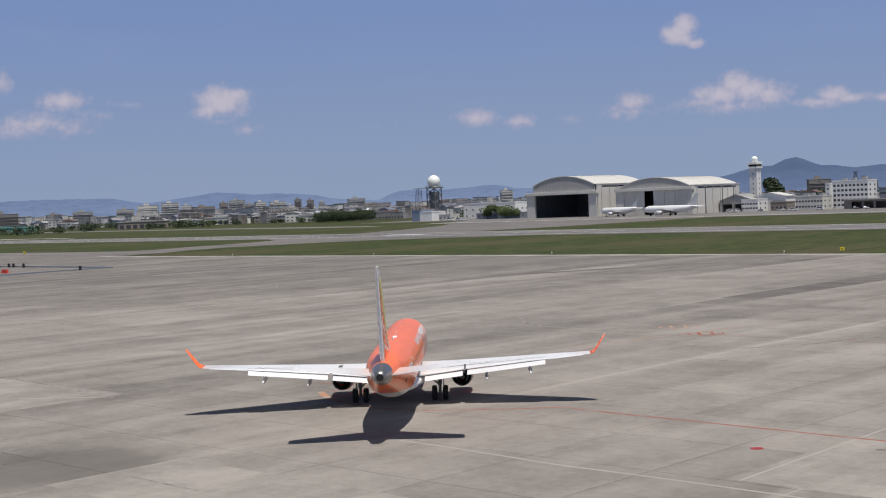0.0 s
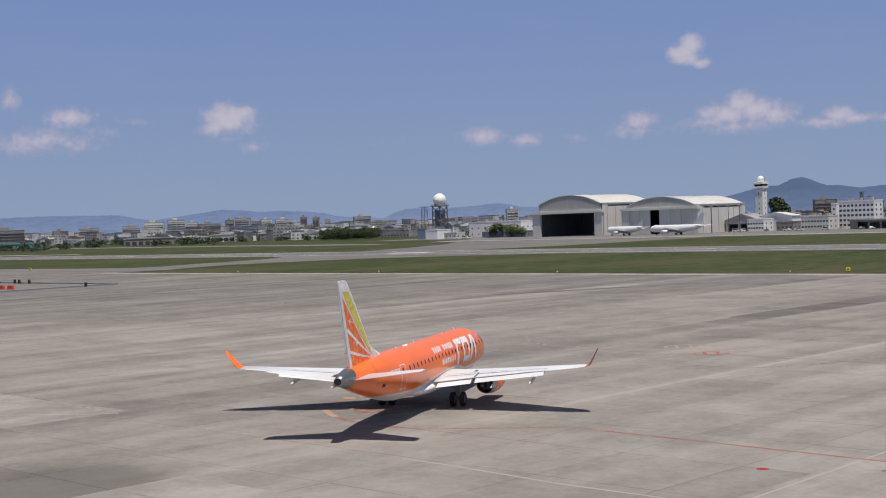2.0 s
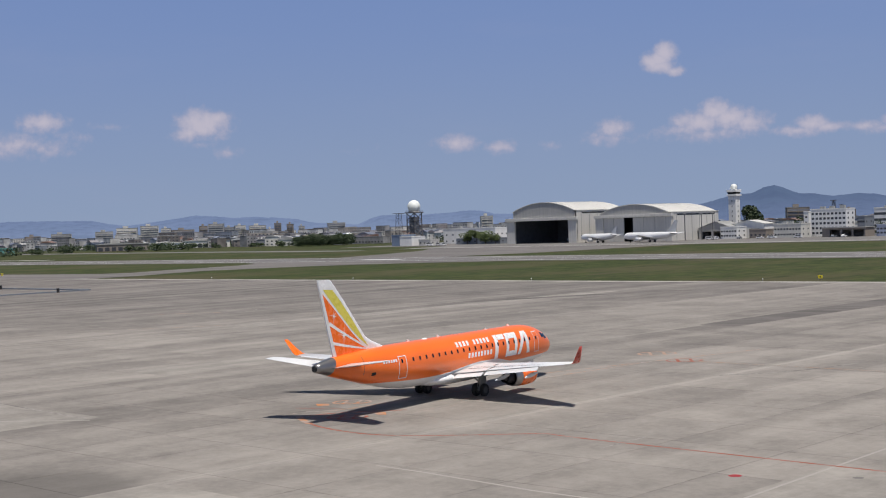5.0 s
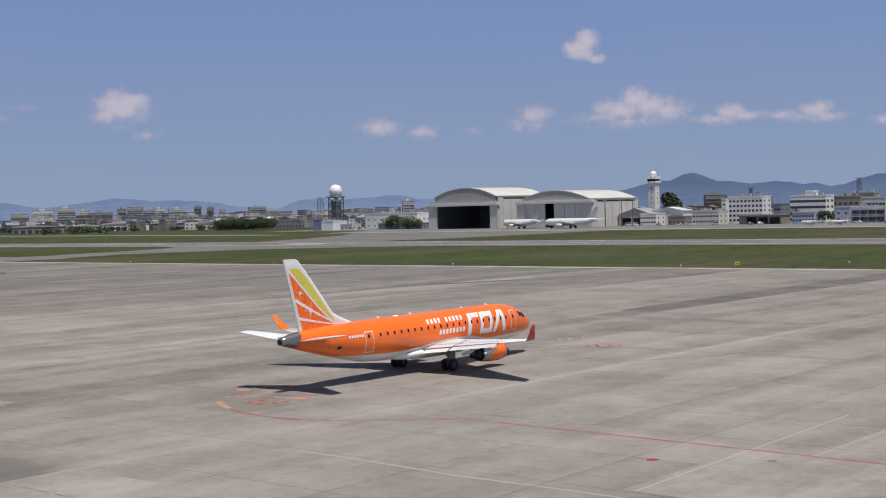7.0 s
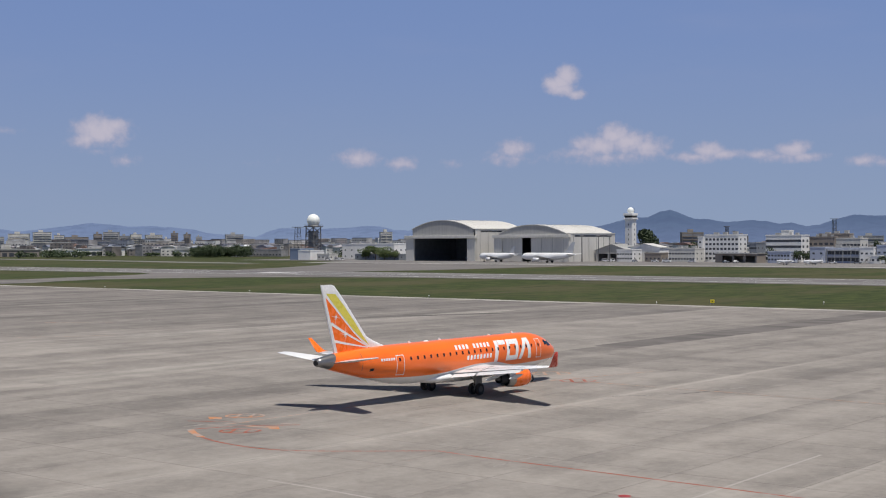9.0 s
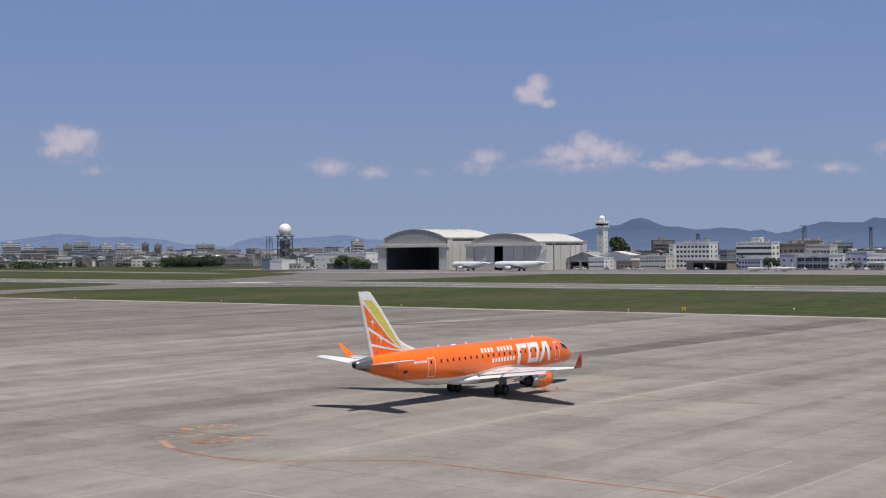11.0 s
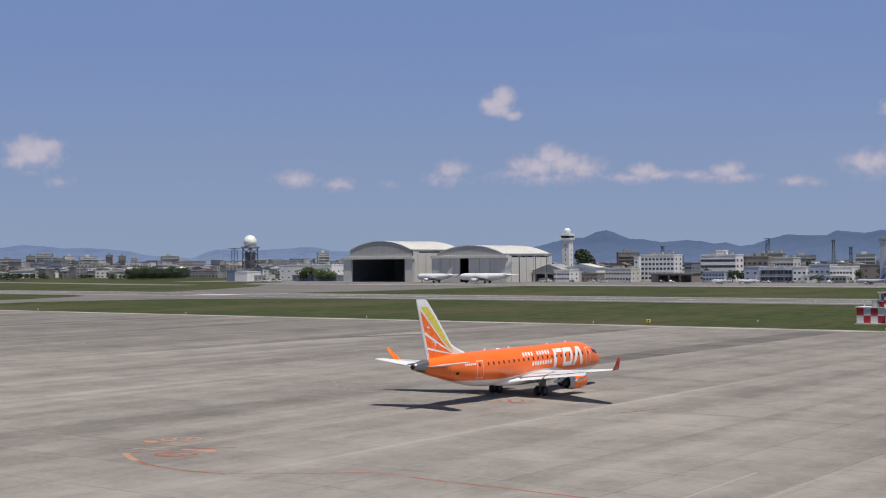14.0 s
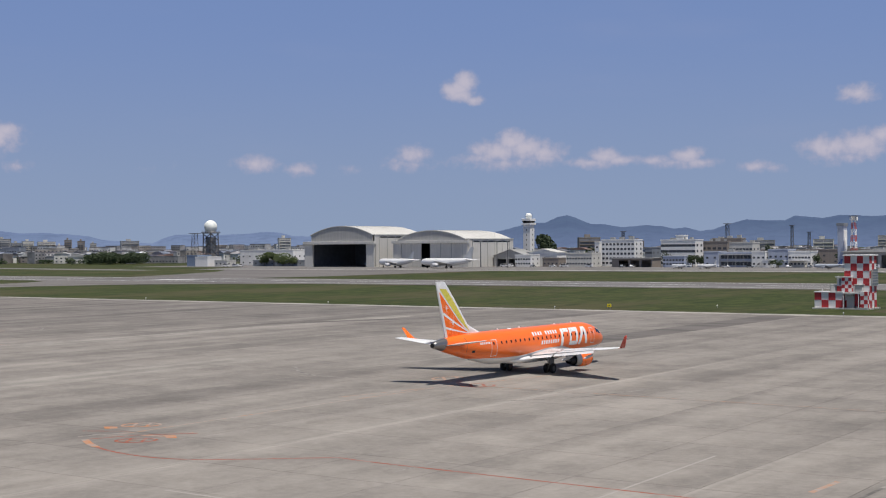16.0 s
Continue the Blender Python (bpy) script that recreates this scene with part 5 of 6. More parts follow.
def lattice_mast(m, h, w, mat2, label, dish=False):
    t = thing("lattice_mast", m, label, "mast", "lattice masts")
    legs = [(-w, -w), (w, -w), (w, w), (-w, w)]
    n = max(4, int(h / 3.2))
    for k in range(n):
        z0, z1 = h * k / n, h * (k + 1) / n
        f0, f1 = 1 - 0.45 * k / n, 1 - 0.45 * (k + 1) / n
        bm = bmesh.new()
        for i in range(4):
            a, b2 = legs[i], legs[(i + 1) % 4]
            rod(bm, (a[0] * f0, a[1] * f0, z0), (a[0] * f1, a[1] * f1, z1), 0.16, seg=5)
            rod(bm, (a[0] * f0, a[1] * f0, z0), (b2[0] * f1, b2[1] * f1, z1), 0.09, seg=4)
            rod(bm, (a[0] * f1, a[1] * f1, z1), (b2[0] * f1, b2[1] * f1, z1), 0.10, seg=4)
        part("mast_section", bm, mat2[k % len(mat2)], t)
    part("head", boxed(-w * 1.3, w * 1.3, -w * 1.3, w * 1.3, h, h + 0.35), M_LATTICE, t)
    if dish:
        for a in (0, 120, 240):
            part("dish", rod(bmesh.new(), (math.cos(radians(a)) * w, math.sin(radians(a)) * w, h - 1.2), (math.cos(radians(a)) * (w + 0.5), math.sin(radians(a)) * (w + 0.5), h - 1.2), 1.0, 0.9, 14), M_PLASTER, t)
    return t


lattice_mast(site(-707.5, 712), 23.2, 2.4, [M_LATTICE], "dark lattice mast beside the radar tower")
lattice_mast(site(-224.8, 703), 26.5, 1.5, [M_LATTICE_RED, M_PLASTER], "red and white lattice radio mast", True)
for s, n, h, w in ((-402, 790, 21, 1.2), (-398, 792, 18, 0.8), (-402, 960, 27.5, 1.8), (-352, 960, 25.5, 1.2), (-340, 962, 20.5, 1.2)):
    lattice_mast(site(s, n), h, w, [M_LATTICE], "dark lattice mast behind the buildings")


POLE_S = (-437.6, -426.3, -418.9)


def light_pole(m, h):
    t = thing("light_pole", m, "tall grey floodlight pole beside the hangar", "lamp", "floodlight poles by the hangars")
    part("pole", rod(bmesh.new(), (0, 0, 0), (0, 0, h), 0.30, 0.18, 10), M_LATTICE, t)
    part("crossarm", rod(bmesh.new(), (-0.9, 0, h - 0.2), (0.9, 0, h - 0.2), 0.10), M_LATTICE, t)
    for x in (-0.8, 0.0, 0.8):
        part("floodlight", boxed(x - 0.25, x + 0.25, -0.35, 0.0, h - 0.15, h + 0.35, 0.03), M_CLAD_GREY, t)
    return t


pole = light_pole(site(POLE_S[0], 676), 15.5)
for x in POLE_S[1:]:
    copy_thing(pole, site(x, 676))


def control_tower(m):
    t = thing("control_tower", m, "white control tower with ball radome on top", "tower")
    part("shaft", boxed(-2.7, 2.7, -2.7, 2.7, 0, 26.2, 0.2), M_PLASTER, t, "square white shaft")
    for k in range(7):
        part("slot_window", boxed(-0.25, 0.25, -2.76, -2.65, 3.0 + 3.2 * k, 4.2 + 3.2 * k), M_FAR_GLASS, t)
        part("slot_window", boxed(2.65, 2.76, -0.25, 0.25, 3.0 + 3.2 * k, 4.2 + 3.2 * k), M_FAR_GLASS, t)
    part("gallery", boxed(-3.4, 3.4, -3.4, 3.4, 26.2, 27.2), M_PLASTER, t)
    part("cab", loft(bmesh.new(), [[(-2.6, -2.6, 27.2), (2.6, -2.6, 27.2), (2.6, 2.6, 27.2), (-2.6, 2.6, 27.2)], [(-3.1, -3.1, 28.6), (3.1, -3.1, 28.6), (3.1, 3.1, 28.6), (-3.1, 3.1, 28.6)]]), M_GLASS, t, "dark glazed cab")
    part("cab_roof", boxed(-3.4, 3.4, -3.4, 3.4, 28.6, 30.1, 0.1), M_PLASTER, t)
    bm = bmesh.new()
    bmesh.ops.create_icosphere(bm, subdivisions=3, radius=2.2, matrix=Matrix.Translation((0, 0, 31.7)))
    part("radome", bm, M_RADOME, t, "small white radome", flat=False)
    part("aerial", rod(bmesh.new(), (2.6, 0, 30), (2.6, 0, 33.5), 0.08), M_LATTICE, t)
    return t


control_tower(site(-456, 762))


def far_jet(name, m, length, r, span, fin_h, body_mat, fin_mat, label, group=""):
    """A parked aircraft seen from far off: nose towards local +x."""
    j = thing(name, m, label, "airplane", group)
    z0 = r * 1.75
    st = [(0.50, 0.05, -0.10), (0.485, 0.45, -0.06), (0.45, 0.80, 0), (0.40, 1.0, 0), (-0.15, 1.0, 0), (-0.32, 0.78, 0.20), (-0.44, 0.40, 0.45), (-0.50, 0.10, 0.62)]
    rings = [[(length * a, r * k * math.cos(2 * math.pi * i / 20), z0 + r * up + r * k * math.sin(2 * math.pi * i / 20)) for i in range(20)] for a, k, up in st]
    part("fuselage", loft(bmesh.new(), rings), body_mat, j, flat=False)
    part("cockpit_glass", boxed(length * 0.455, length * 0.47, -r * 0.6, r * 0.6, z0 + r * 0.35, z0 + r * 0.62), M_GLASS, j)
    for sd in (-1, 1):
        h = span / 2
        part("wing", wing_skin([((length * 0.13, sd * r * 0.7, z0 - r * 0.55), length * 0.22, 0.12, 0), ((length * 0.02, sd * h * 0.4, z0 - r * 0.25), length * 0.12, 0.11, 0), ((-length * 0.12, sd * h, z0 + r * 0.35), length * 0.045, 0.10, 0)]), body_mat, j, flat=False)
        part("tailplane", wing_skin([((-length * 0.37, sd * r * 0.2, z0 + r * 0.5), length * 0.11, 0.1, 0), ((-length * 0.45, sd * span * 0.19, z0 + r * 0.75), length * 0.045, 0.1, 0)]), body_mat, j, flat=False)
        part("engine", rod(bmesh.new(), (length * 0.03, sd * h * 0.34, z0 - r * 0.85), (length * 0.14, sd * h * 0.34, z0 - r * 0.85), r * 0.42, r * 0.52, 16), body_mat, j, flat=False)
        part("main_gear", rod(rod(bmesh.new(), (-length * 0.03, sd * r * 1.1, r * 0.25), (-length * 0.03, sd * r * 1.1, z0 - r * 0.4), r * 0.10), (-length * 0.03, sd * r * 0.85, r * 0.27), (-length * 0.03, sd * r * 1.35, r * 0.27), r * 0.27, seg=14), M_RUBBER, j)
    part("nose_gear", rod(rod(bmesh.new(), (length * 0.38, 0, r * 0.2), (length * 0.38, 0, z0 - r * 0.8), r * 0.08), (length * 0.38, -r * 0.15, r * 0.2), (length * 0.38, r * 0.15, r * 0.2), r * 0.2, seg=12), M_RUBBER, j)
    x0 = -length * 0.31
    top = fin_h
    pts = [(x0, z0 + r * 0.75), (-length * 0.455, z0 + r * 0.8), (-length * 0.50, top), (-length * 0.445, top)]
    part("fin", prism_y(bmesh.new(), pts, -r * 0.07, r * 0.07), fin_mat, j)
    return j


far_jet("tanker_jet", site(-489, 662, 0, 170), 31.0, 2.0, 28.0, 9.6, M_KIT_WHITE, M_KIT_PALE, "white tanker jet parked before the hangars", "parked tanker jets")
far_jet("tanker_jet", site(-444, 650, 0, 176), 39.0, 2.1, 38.0, 12.0, M_KIT_WHITE, M_KIT_PALE, "white tanker jet with pale grey fin parked before the hangars", "parked tanker jets")
far_jet("small_jet", site(-299.5, 652, 0, 150), 13.5, 0.85, 13.0, 4.4, M_KIT_WHITE, M_KIT_WHITE, "small white jet parked on the far apron", "parked small jets")
far_jet("small_jet", site(-284.0, 652, 0, 160), 13.5, 0.85, 13.0, 4.6, M_KIT_WHITE, M_KIT_WHITE, "small white jet parked on the far apron", "parked small jets")
far_jet("small_jet", site(-222, 655, 0, 170), 15.5, 0.95, 14.0, 5.0, M_KIT_GREY, M_KIT_BLUE, "small grey jet with blue fin on the far apron", "parked small jets")
far_jet("stored_jet", site(-537, 700, 0, -90), 15.0, 1.0, 10.0, 4.5, M_KIT_GREY, M_KIT_GREY, "small grey jet inside the open hangar")


# ---- checkered hut at the apron's edge ----
def checkered_hut(m):
    t = thing("checkered_hut", m, "red and white checkered instrument landing hut", "hut")
    k = 1.40

    def faced(name, x0, y0, nx, nz, ny, z0, phase, label, k=1.40, kz=1.40, ky=1.40):
        """A white block with red squares proud of its front and of its end towards the runway's foot."""
        blk = part(name, boxed(x0, x0 + nx * k, y0, y0 + ny * ky, z0, z0 + nz * kz), M_CHECK_WHITE, t, label)
        front, end = None, None
        for i in range(nx):
            for j in range(nz):
                if (i + j + phase) % 2 == 0:
                    at = pose(x0 + i * k, y0, z0 + j * kz)
                    front = again(front, blk, at) if front else part("check_panel", boxed(0.01, k - 0.01, -0.03, 0, 0.01, kz - 0.01), M_CHECK_RED, blk, at=at)
        for i in range(ny):
            for j in range(nz):
                if (i + j + phase + nx) % 2 == 0:
                    at = pose(x0 + nx * k, y0 + i * ky, z0 + j * kz)
                    end = again(end, blk, at) if end else part("check_panel", boxed(0, 0.03, 0.01, ky - 0.01, 0.01, kz - 0.01), M_CHECK_RED, blk, at=at)
        return blk

    # low store with a pale coping
    faced("store_block", 0.0, 0.6, 4, 2, 3, 0.1, 1, "low checkered block", 1.42, 1.50)
    part("flat_roof", boxed(-0.12, 5.85, 0.45, 4.95, 3.1, 3.28), M_CHECK_WHITE, t)
    part("roof_lamp", rod(rod(bmesh.new(), (1.5, 1.0, 3.28), (1.5, 1.0, 3.55), 0.07), (1.5, 1.0, 3.55), (1.5, 1.0, 3.7), 0.15, 0.08), M_CHECK_WHITE, t)
    # tall tower with an overhanging roof and a louvred band on its end
    faced("tower_block", 5.75, 1.6, 4, 7, 3, 0.1, 0, "tall checkered tower block", 1.24, 1.46, 1.5)
    part("tower_roof", boxed(5.5, 11.0, 1.3, 6.4, 10.33, 10.58, 0.04), M_CHECK_WHITE, t, "overhanging white roof slab")
    part("tower_louvre", boxed(10.72, 11.05, 2.4, 6.1, 4.4, 7.6), M_CLAD_GREY, t, "grey louvre box on the side")
    for k in range(6):
        part("louvre_slat", boxed(11.05, 11.1, 2.5, 6.0, 4.7 + 0.55 * k, 4.95 + 0.55 * k), M_SLATE_WALL, t)
    # middle block, plain below its roof slab, with a finely checked bay
    part("stair_block", boxed(4.3, 5.4, 1.3, 4.6, 3.28, 6.1), M_CHECK_WHITE, t, "middle white block")
    part("check_panel", boxed(4.32, 5.38, 1.26, 1.3, 3.3, 4.35), M_CHECK_RED, t)
    part("check_panel", boxed(4.75, 5.2, 1.26, 1.3, 4.5, 5.9), M_SLATE_WALL, t, "grey shutter on the block")
    faced("bay_block", 5.4, 0.9, 3, 4, 1, 3.28, 1, "finely checkered bay", 0.66, 0.70, 0.66)
    part("stair_roof", boxed(4.15, 7.5, 0.75, 1.55, 6.1, 6.3), M_CHECK_WHITE, t, "white roof slab")
    # open porch with a pale canopy between store and gate
    part("porch_back", boxed(5.69, 5.74, 2.0, 4.5, 0.1, 3.1), M_CLAD_GREY, t)
    part("porch_wall", boxed(6.5, 8.0, 0.55, 1.55, 0.1, 2.5), M_CLAD_GREY, t, "grey rendered porch wall")
    part("check_panel", boxed(8.02, 8.8, 0.75, 1.56, 0.5, 2.8), M_CHECK_RED, t)
    part("canopy", boxed(5.9, 9.4, -0.35, 1.56, 2.95, 3.12), M_CHECK_WHITE, t, "white canopy slab")
    part("canopy_step", boxed(6.4, 8.0, -0.1, 1.5, 2.6, 2.94), M_CLAD, t)
    for x in (6.1, 9.1):
        part("porch_post", rod(bmesh.new(), (x, -0.25, 0.1), (x, -0.25, 2.95), 0.08), M_CHECK_WHITE, t)
    part("vent_box", boxed(8.2, 9.7, 0.3, 1.55, 3.12, 4.6, 0.04), M_CLAD_GREY, t, "grey ventilation box")
    part("vent_lid", boxed(8.1, 9.8, 0.2, 1.58, 4.6, 4.75), M_CLAD, t)
    part("cable_cabinet", boxed(2.9, 4.2, 1.2, 2.4, 3.28, 4.7), M_CLAD_GREY, t, "grey cabinets on the low roof")
    part("cable_cabinet", boxed(3.3, 4.0, 0.9, 1.19, 3.28, 4.4), M_CLAD, t)
    faced("gate_block", 9.45, -0.2, 2, 4, 2, 0.1, 0, "small checkered gate block", 0.72, 0.82, 0.75)
    part("plinth", boxed(-0.08, 11.4, -0.5, 6.4, -0.16, 0.1), M_PALE, t)
    part("step", boxed(8.8, 11.2, -1.4, -0.6, -0.16, 0.25), M_CLAD_GREY, t, "concrete step")
    for k in range(4):
        part("rail_post", rod(bmesh.new(), (11.9 + 0.5 * k, -0.9, -0.1), (11.9 + 0.5 * k, -0.9, 0.95), 0.05), M_GREY, t)
    return t


checkered_hut(site(-93.4, 266.5))


# ---- signs, markers and barriers ----
def sign(m, w, h, label):
    t = thing("taxi_sign", m, label, "sign", "taxi signs")
    part("panel", boxed(-w / 2, w / 2, -0.12, 0.12, 0.25, 0.25 + h, 0.03), M_SIGN, t, "yellow sign panel")
    part("symbol", boxed(-w * 0.14, w * 0.14, -0.135, -0.12, 0.25 + h * 0.3, 0.25 + h * 0.7), M_BLACK, t, "black sign bar")
    for x in (-w * 0.35, w * 0.35):
        part("post", rod(bmesh.new(), (x, 0, -0.16), (x, 0, 0.3), 0.05), M_GREY, t)


sign(site(-129.5, 248.0, 0, 20), 0.85, 0.66, "yellow taxi sign with black mark in the grass")
sign(site(-458.6, 254.7), 1.3, 0.9, "yellow taxi sign beside the taxiway")


def edge_light(m):
    t = thing("edge_light", m, "small white edge light on a low stem", "light", "apron edge lights")
    part("stem", rod(bmesh.new(), (0, 0, -0.16), (0, 0, 0.25), 0.07), M_GREY, t)
    part("lens", rod(bmesh.new(), (0, 0, 0.25), (0, 0, 0.45), 0.13, 0.08, 12), M_CHECK_WHITE, t)
    return t


light = edge_light(site(-80, 244))
for s, n in ((-140, 244), (-200, 244), (-260, 244), (-320, 244), (-112, 262), (-240, 372), (-180, 372), (-300, 372), (-120, 372), (-360, 372), (-60, 372)):
    copy_thing(light, site(s, n))

structure("trim_kerb", sheet(sheet(bmesh.new(), [(-362, 187.6), (-297, 187.6), (-297, 188.4), (-362, 188.4)], 0.0, 0.32), [(-296.9, 150), (-296.2, 150), (-296.2, 188.4), (-296.9, 188.4)], 0.0, 0.32), M_SLATE_WALL, "low dark kerb round a stand", AIRPORT)


def barrier(m):
    t = thing("barrier", m, "red plastic water-filled barrier on the apron", "barrier", "red barriers")
    part("body", prism_y(bmesh.new(), [(-1.2, 0.0), (1.2, 0.0), (1.1, 0.25), (0.9, 0.95), (-0.9, 0.95), (-1.1, 0.25)], -0.28, 0.28), M_BARRIER, t)
    part("foot", boxed(-1.25, 1.25, -0.4, 0.4, 0.0, 0.12, 0.03), M_BARRIER, t)
    return t


red = barrier(site(-312, 165.4))
copy_thing(red, site(-308.6, 165.9, 0, 8))
copy_thing(red, site(-316.2, 164.0, 0, -6))


def bollard(m):
    t = thing("bollard", m, "short black bollard on the kerb", "bollard", "black bollards")
    part("post", rod(bmesh.new(), (0, 0, 0.0), (0, 0, 1.0), 0.38, 0.32, 12), M_BLACK, t)
    part("cap", rod(bmesh.new(), (0, 0, 1.0), (0, 0, 1.1), 0.42, 0.3, 12), M_BLACK, t)
    return t


post = bollard(site(-343, 187.0))
for s, n in ((-345.5, 187.0), (-337.6, 187.0), (-295.2, 178.6)):
    copy_thing(post, site(s, n))


# ---- paint on the apron ----
def ribbon(pts, w, z=0.004):
    bm = bmesh.new()
    pts = [Vector((x, y, 0)) for x, y in pts]
    rows_ = []
    for i, p in enumerate(pts):
        d = (pts[min(i + 1, len(pts) - 1)] - pts[max(i - 1, 0)]).normalized()
        o = Vector((-d.y, d.x, 0)) * w / 2
        rows_.append((bm.verts.new(p + o + Vector((0, 0, z))), bm.verts.new(p - o + Vector((0, 0, z)))))
    for a, b2 in zip(rows_, rows_[1:]):
        bm.faces.new((a[0], b2[0], b2[1], a[1]))
    return bm


def rounded(pts, n=3):
    """Cuts the corners of a line a few times."""
    for _ in range(n):
        out = [pts[0]]
        for a, b2 in zip(pts, pts[1:]):
            out += [(a[0] * 0.75 + b2[0] * 0.25, a[1] * 0.75 + b2[1] * 0.25), (a[0] * 0.25 + b2[0] * 0.75, a[1] * 0.25 + b2[1] * 0.75)]
        pts = out + [pts[-1]]
    return pts


def marking(name, bm, mat, label):
    return tagged(new(name, mesh_of(name, bm, mat)), label, "marking", kind="structure")


marking("trim_stand_line", ribbon(rounded([(-9.0, 95.4), (-8.3, 92.4), (-6.3, 88.8), (-3.0, 85.6), (1.5, 84.8), (6.2, 84.4)]) + rounded([(7.2, 84.2), (9.0, 82.0), (12.8, 78.2), (21.8, 69.0), (32.0, 58.6), (46.0, 44.5)], 2), 0.22), M_RED_LINE, "thin faded red line on the apron")
marking("trim_stand_head", ribbon(rounded([(-9.2, 96.0), (-8.75, 94.0), (-8.1, 92.2)], 1), 0.50, 0.006), M_ORANGE_LINE, "thick orange line head")
marking("trim_lead_line", ribbon([(-9.8, 97.6), (-6.2, 98.9), (-1.3, 103.8), (8.4, 113.4), (16.1, 120.6), (24, 128)], 0.20), M_FAINT_LINE, "worn orange lead-in line")
marking("trim_cross_line", ribbon([(-8.9, 96.1), (-5.8, 97.4), (-1.6, 97.4)], 0.22, 0.008), M_RED_LINE, "short faded red cross line")
marking("trim_short_line", ribbon([(-9.8, 100.5), (-6.3, 99.5)], 0.18, 0.008), M_RED_LINE, "short faded red line")
for pts in ([(-8.5, 102.6), (-7.5, 102.4), (-7.4, 101.3), (-8.3, 101.4)], [(-4.0, 96.9), (-3.1, 96.7), (-3.0, 95.4), (-3.7, 95.5)]):
    marking("trim_arrow", sheet(bmesh.new(), pts, 0.002, 0.007), M_ORANGE_LINE, "solid orange arrow head on the apron")
marking("trim_arrow_tail", ribbon([(-5.4, 97.3), (-4.6, 96.8), (-3.9, 96.3)], 0.45, 0.010), M_ORANGE_LINE, "tapering orange arrow tail")


def ring_mark(cx, cy, rx, ry, w, mat):
    """A painted ring with two strokes across it."""
    pts = [(cx + rx * math.cos(2 * math.pi * i / 24), cy + ry * math.sin(2 * math.pi * i / 24)) for i in range(25)]
    marking("trim_stand_ring", ribbon(pts, w, 0.009), mat, "faded red painted ring")
    for k in (-0.35, 0.4):
        marking("trim_stand_mark", ribbon([(cx + rx * k - 0.15, cy - ry * 0.8), (cx + rx * k + 0.1, cy + ry * 0.8)], w, 0.012), mat, "faded red stand marking bar")


ring_mark(-5.7, 94.8, 1.35, 1.05, 0.24, M_RED_LINE)
ring_mark(-5.8, 103.0, 1.4, 1.1, 0.24, M_ORANGE_LINE)
for pts in ([(-7.2, 102.3), (-4.4, 103.4)], [(-7.0, 98.2), (-5.4, 99.4)], [(-8.9, 98.4), (-7.2, 97.4)], [(-3.0, 98.3), (-1.9, 97.8)], [(-7.0, 94.5), (-4.4, 95.2)]):
    marking("trim_stand_mark", ribbon(pts, 0.22, 0.014), M_FAINT_LINE, "faded red stand marking stroke")
# the worn twin of that marking further out
ring_mark(22.3, 132.0, 1.8, 1.7, 0.30, M_FAINT_LINE)
ring_mark(23.6, 124.9, 1.6, 1.5, 0.30, M_RED_LINE)
marking("trim_worn_line", ribbon([(10.0, 118.0), (13.3, 120.1), (25.7, 128.1), (33.0, 133.0)], 0.25, 0.012), M_FAINT_LINE, "worn orange line on the apron")
marking("trim_worn_line", ribbon([(-42, 191.8), (-35.3, 193.1), (-28, 194.6)], 0.5), M_FAINT_LINE, "worn orange line on the apron")
marking("trim_worn_line", ribbon([(-45, 226.9), (-34, 226.4)], 0.5), M_FAINT_LINE, "worn orange line on the apron")
marking("trim_worn_line", ribbon([(23.3, 124.7), (37.2, 110.7), (48.3, 100.0), (75, 74)], 0.20, 0.014), M_FAINT_LINE, "worn orange line on the apron")
marking("trim_edge_dash", ribbon([(30.4, 67.2), (33.2, 69.9)], 0.35), M_ORANGE_LINE, "short orange dash on the apron")
bm = bmesh.new()
bm.faces.new([bm.verts.new((15.3 + 0.34 * math.cos(2 * math.pi * i / 24), 68.3 + 0.34 * math.sin(2 * math.pi * i / 24), 0.006)) for i in range(24)])
marking("trim_red_cover", bm, M_RED_SPOT, "round dark red cover in the apron")
bm = bmesh.new()
bm.faces.new([bm.verts.new((21.0 + 0.28 * math.cos(2 * math.pi * i / 24), 66.6 + 0.28 * math.sin(2 * math.pi * i / 24), 0.006)) for i in range(24)])
marking("trim_drain_cover", bm, M_JOINT, "round dark drain cover in the apron")


# worn strips, seals and tyre marks in the concrete
marking("trim_patched_strip", sheet(bmesh.new(), [(-90.9, 143.0), (-85.2, 141.5), (-84.6, 190.0), (-84.4, 236.5), (-91.6, 236.5), (-91.3, 190.0)], 0.001, 0.005), M_PATCH, "darker patched strip in the apron").matrix_basis = AIRPORT
marking("trim_patched_strip", sheet(bmesh.new(), [(4.0, 233.0), (24.0, 241.5), (42.0, 247.5), (47.0, 246.0), (26.0, 238.5), (8.0, 231.5)], 0.0065, 0.010), M_PATCH, "darker patched strip in the apron")
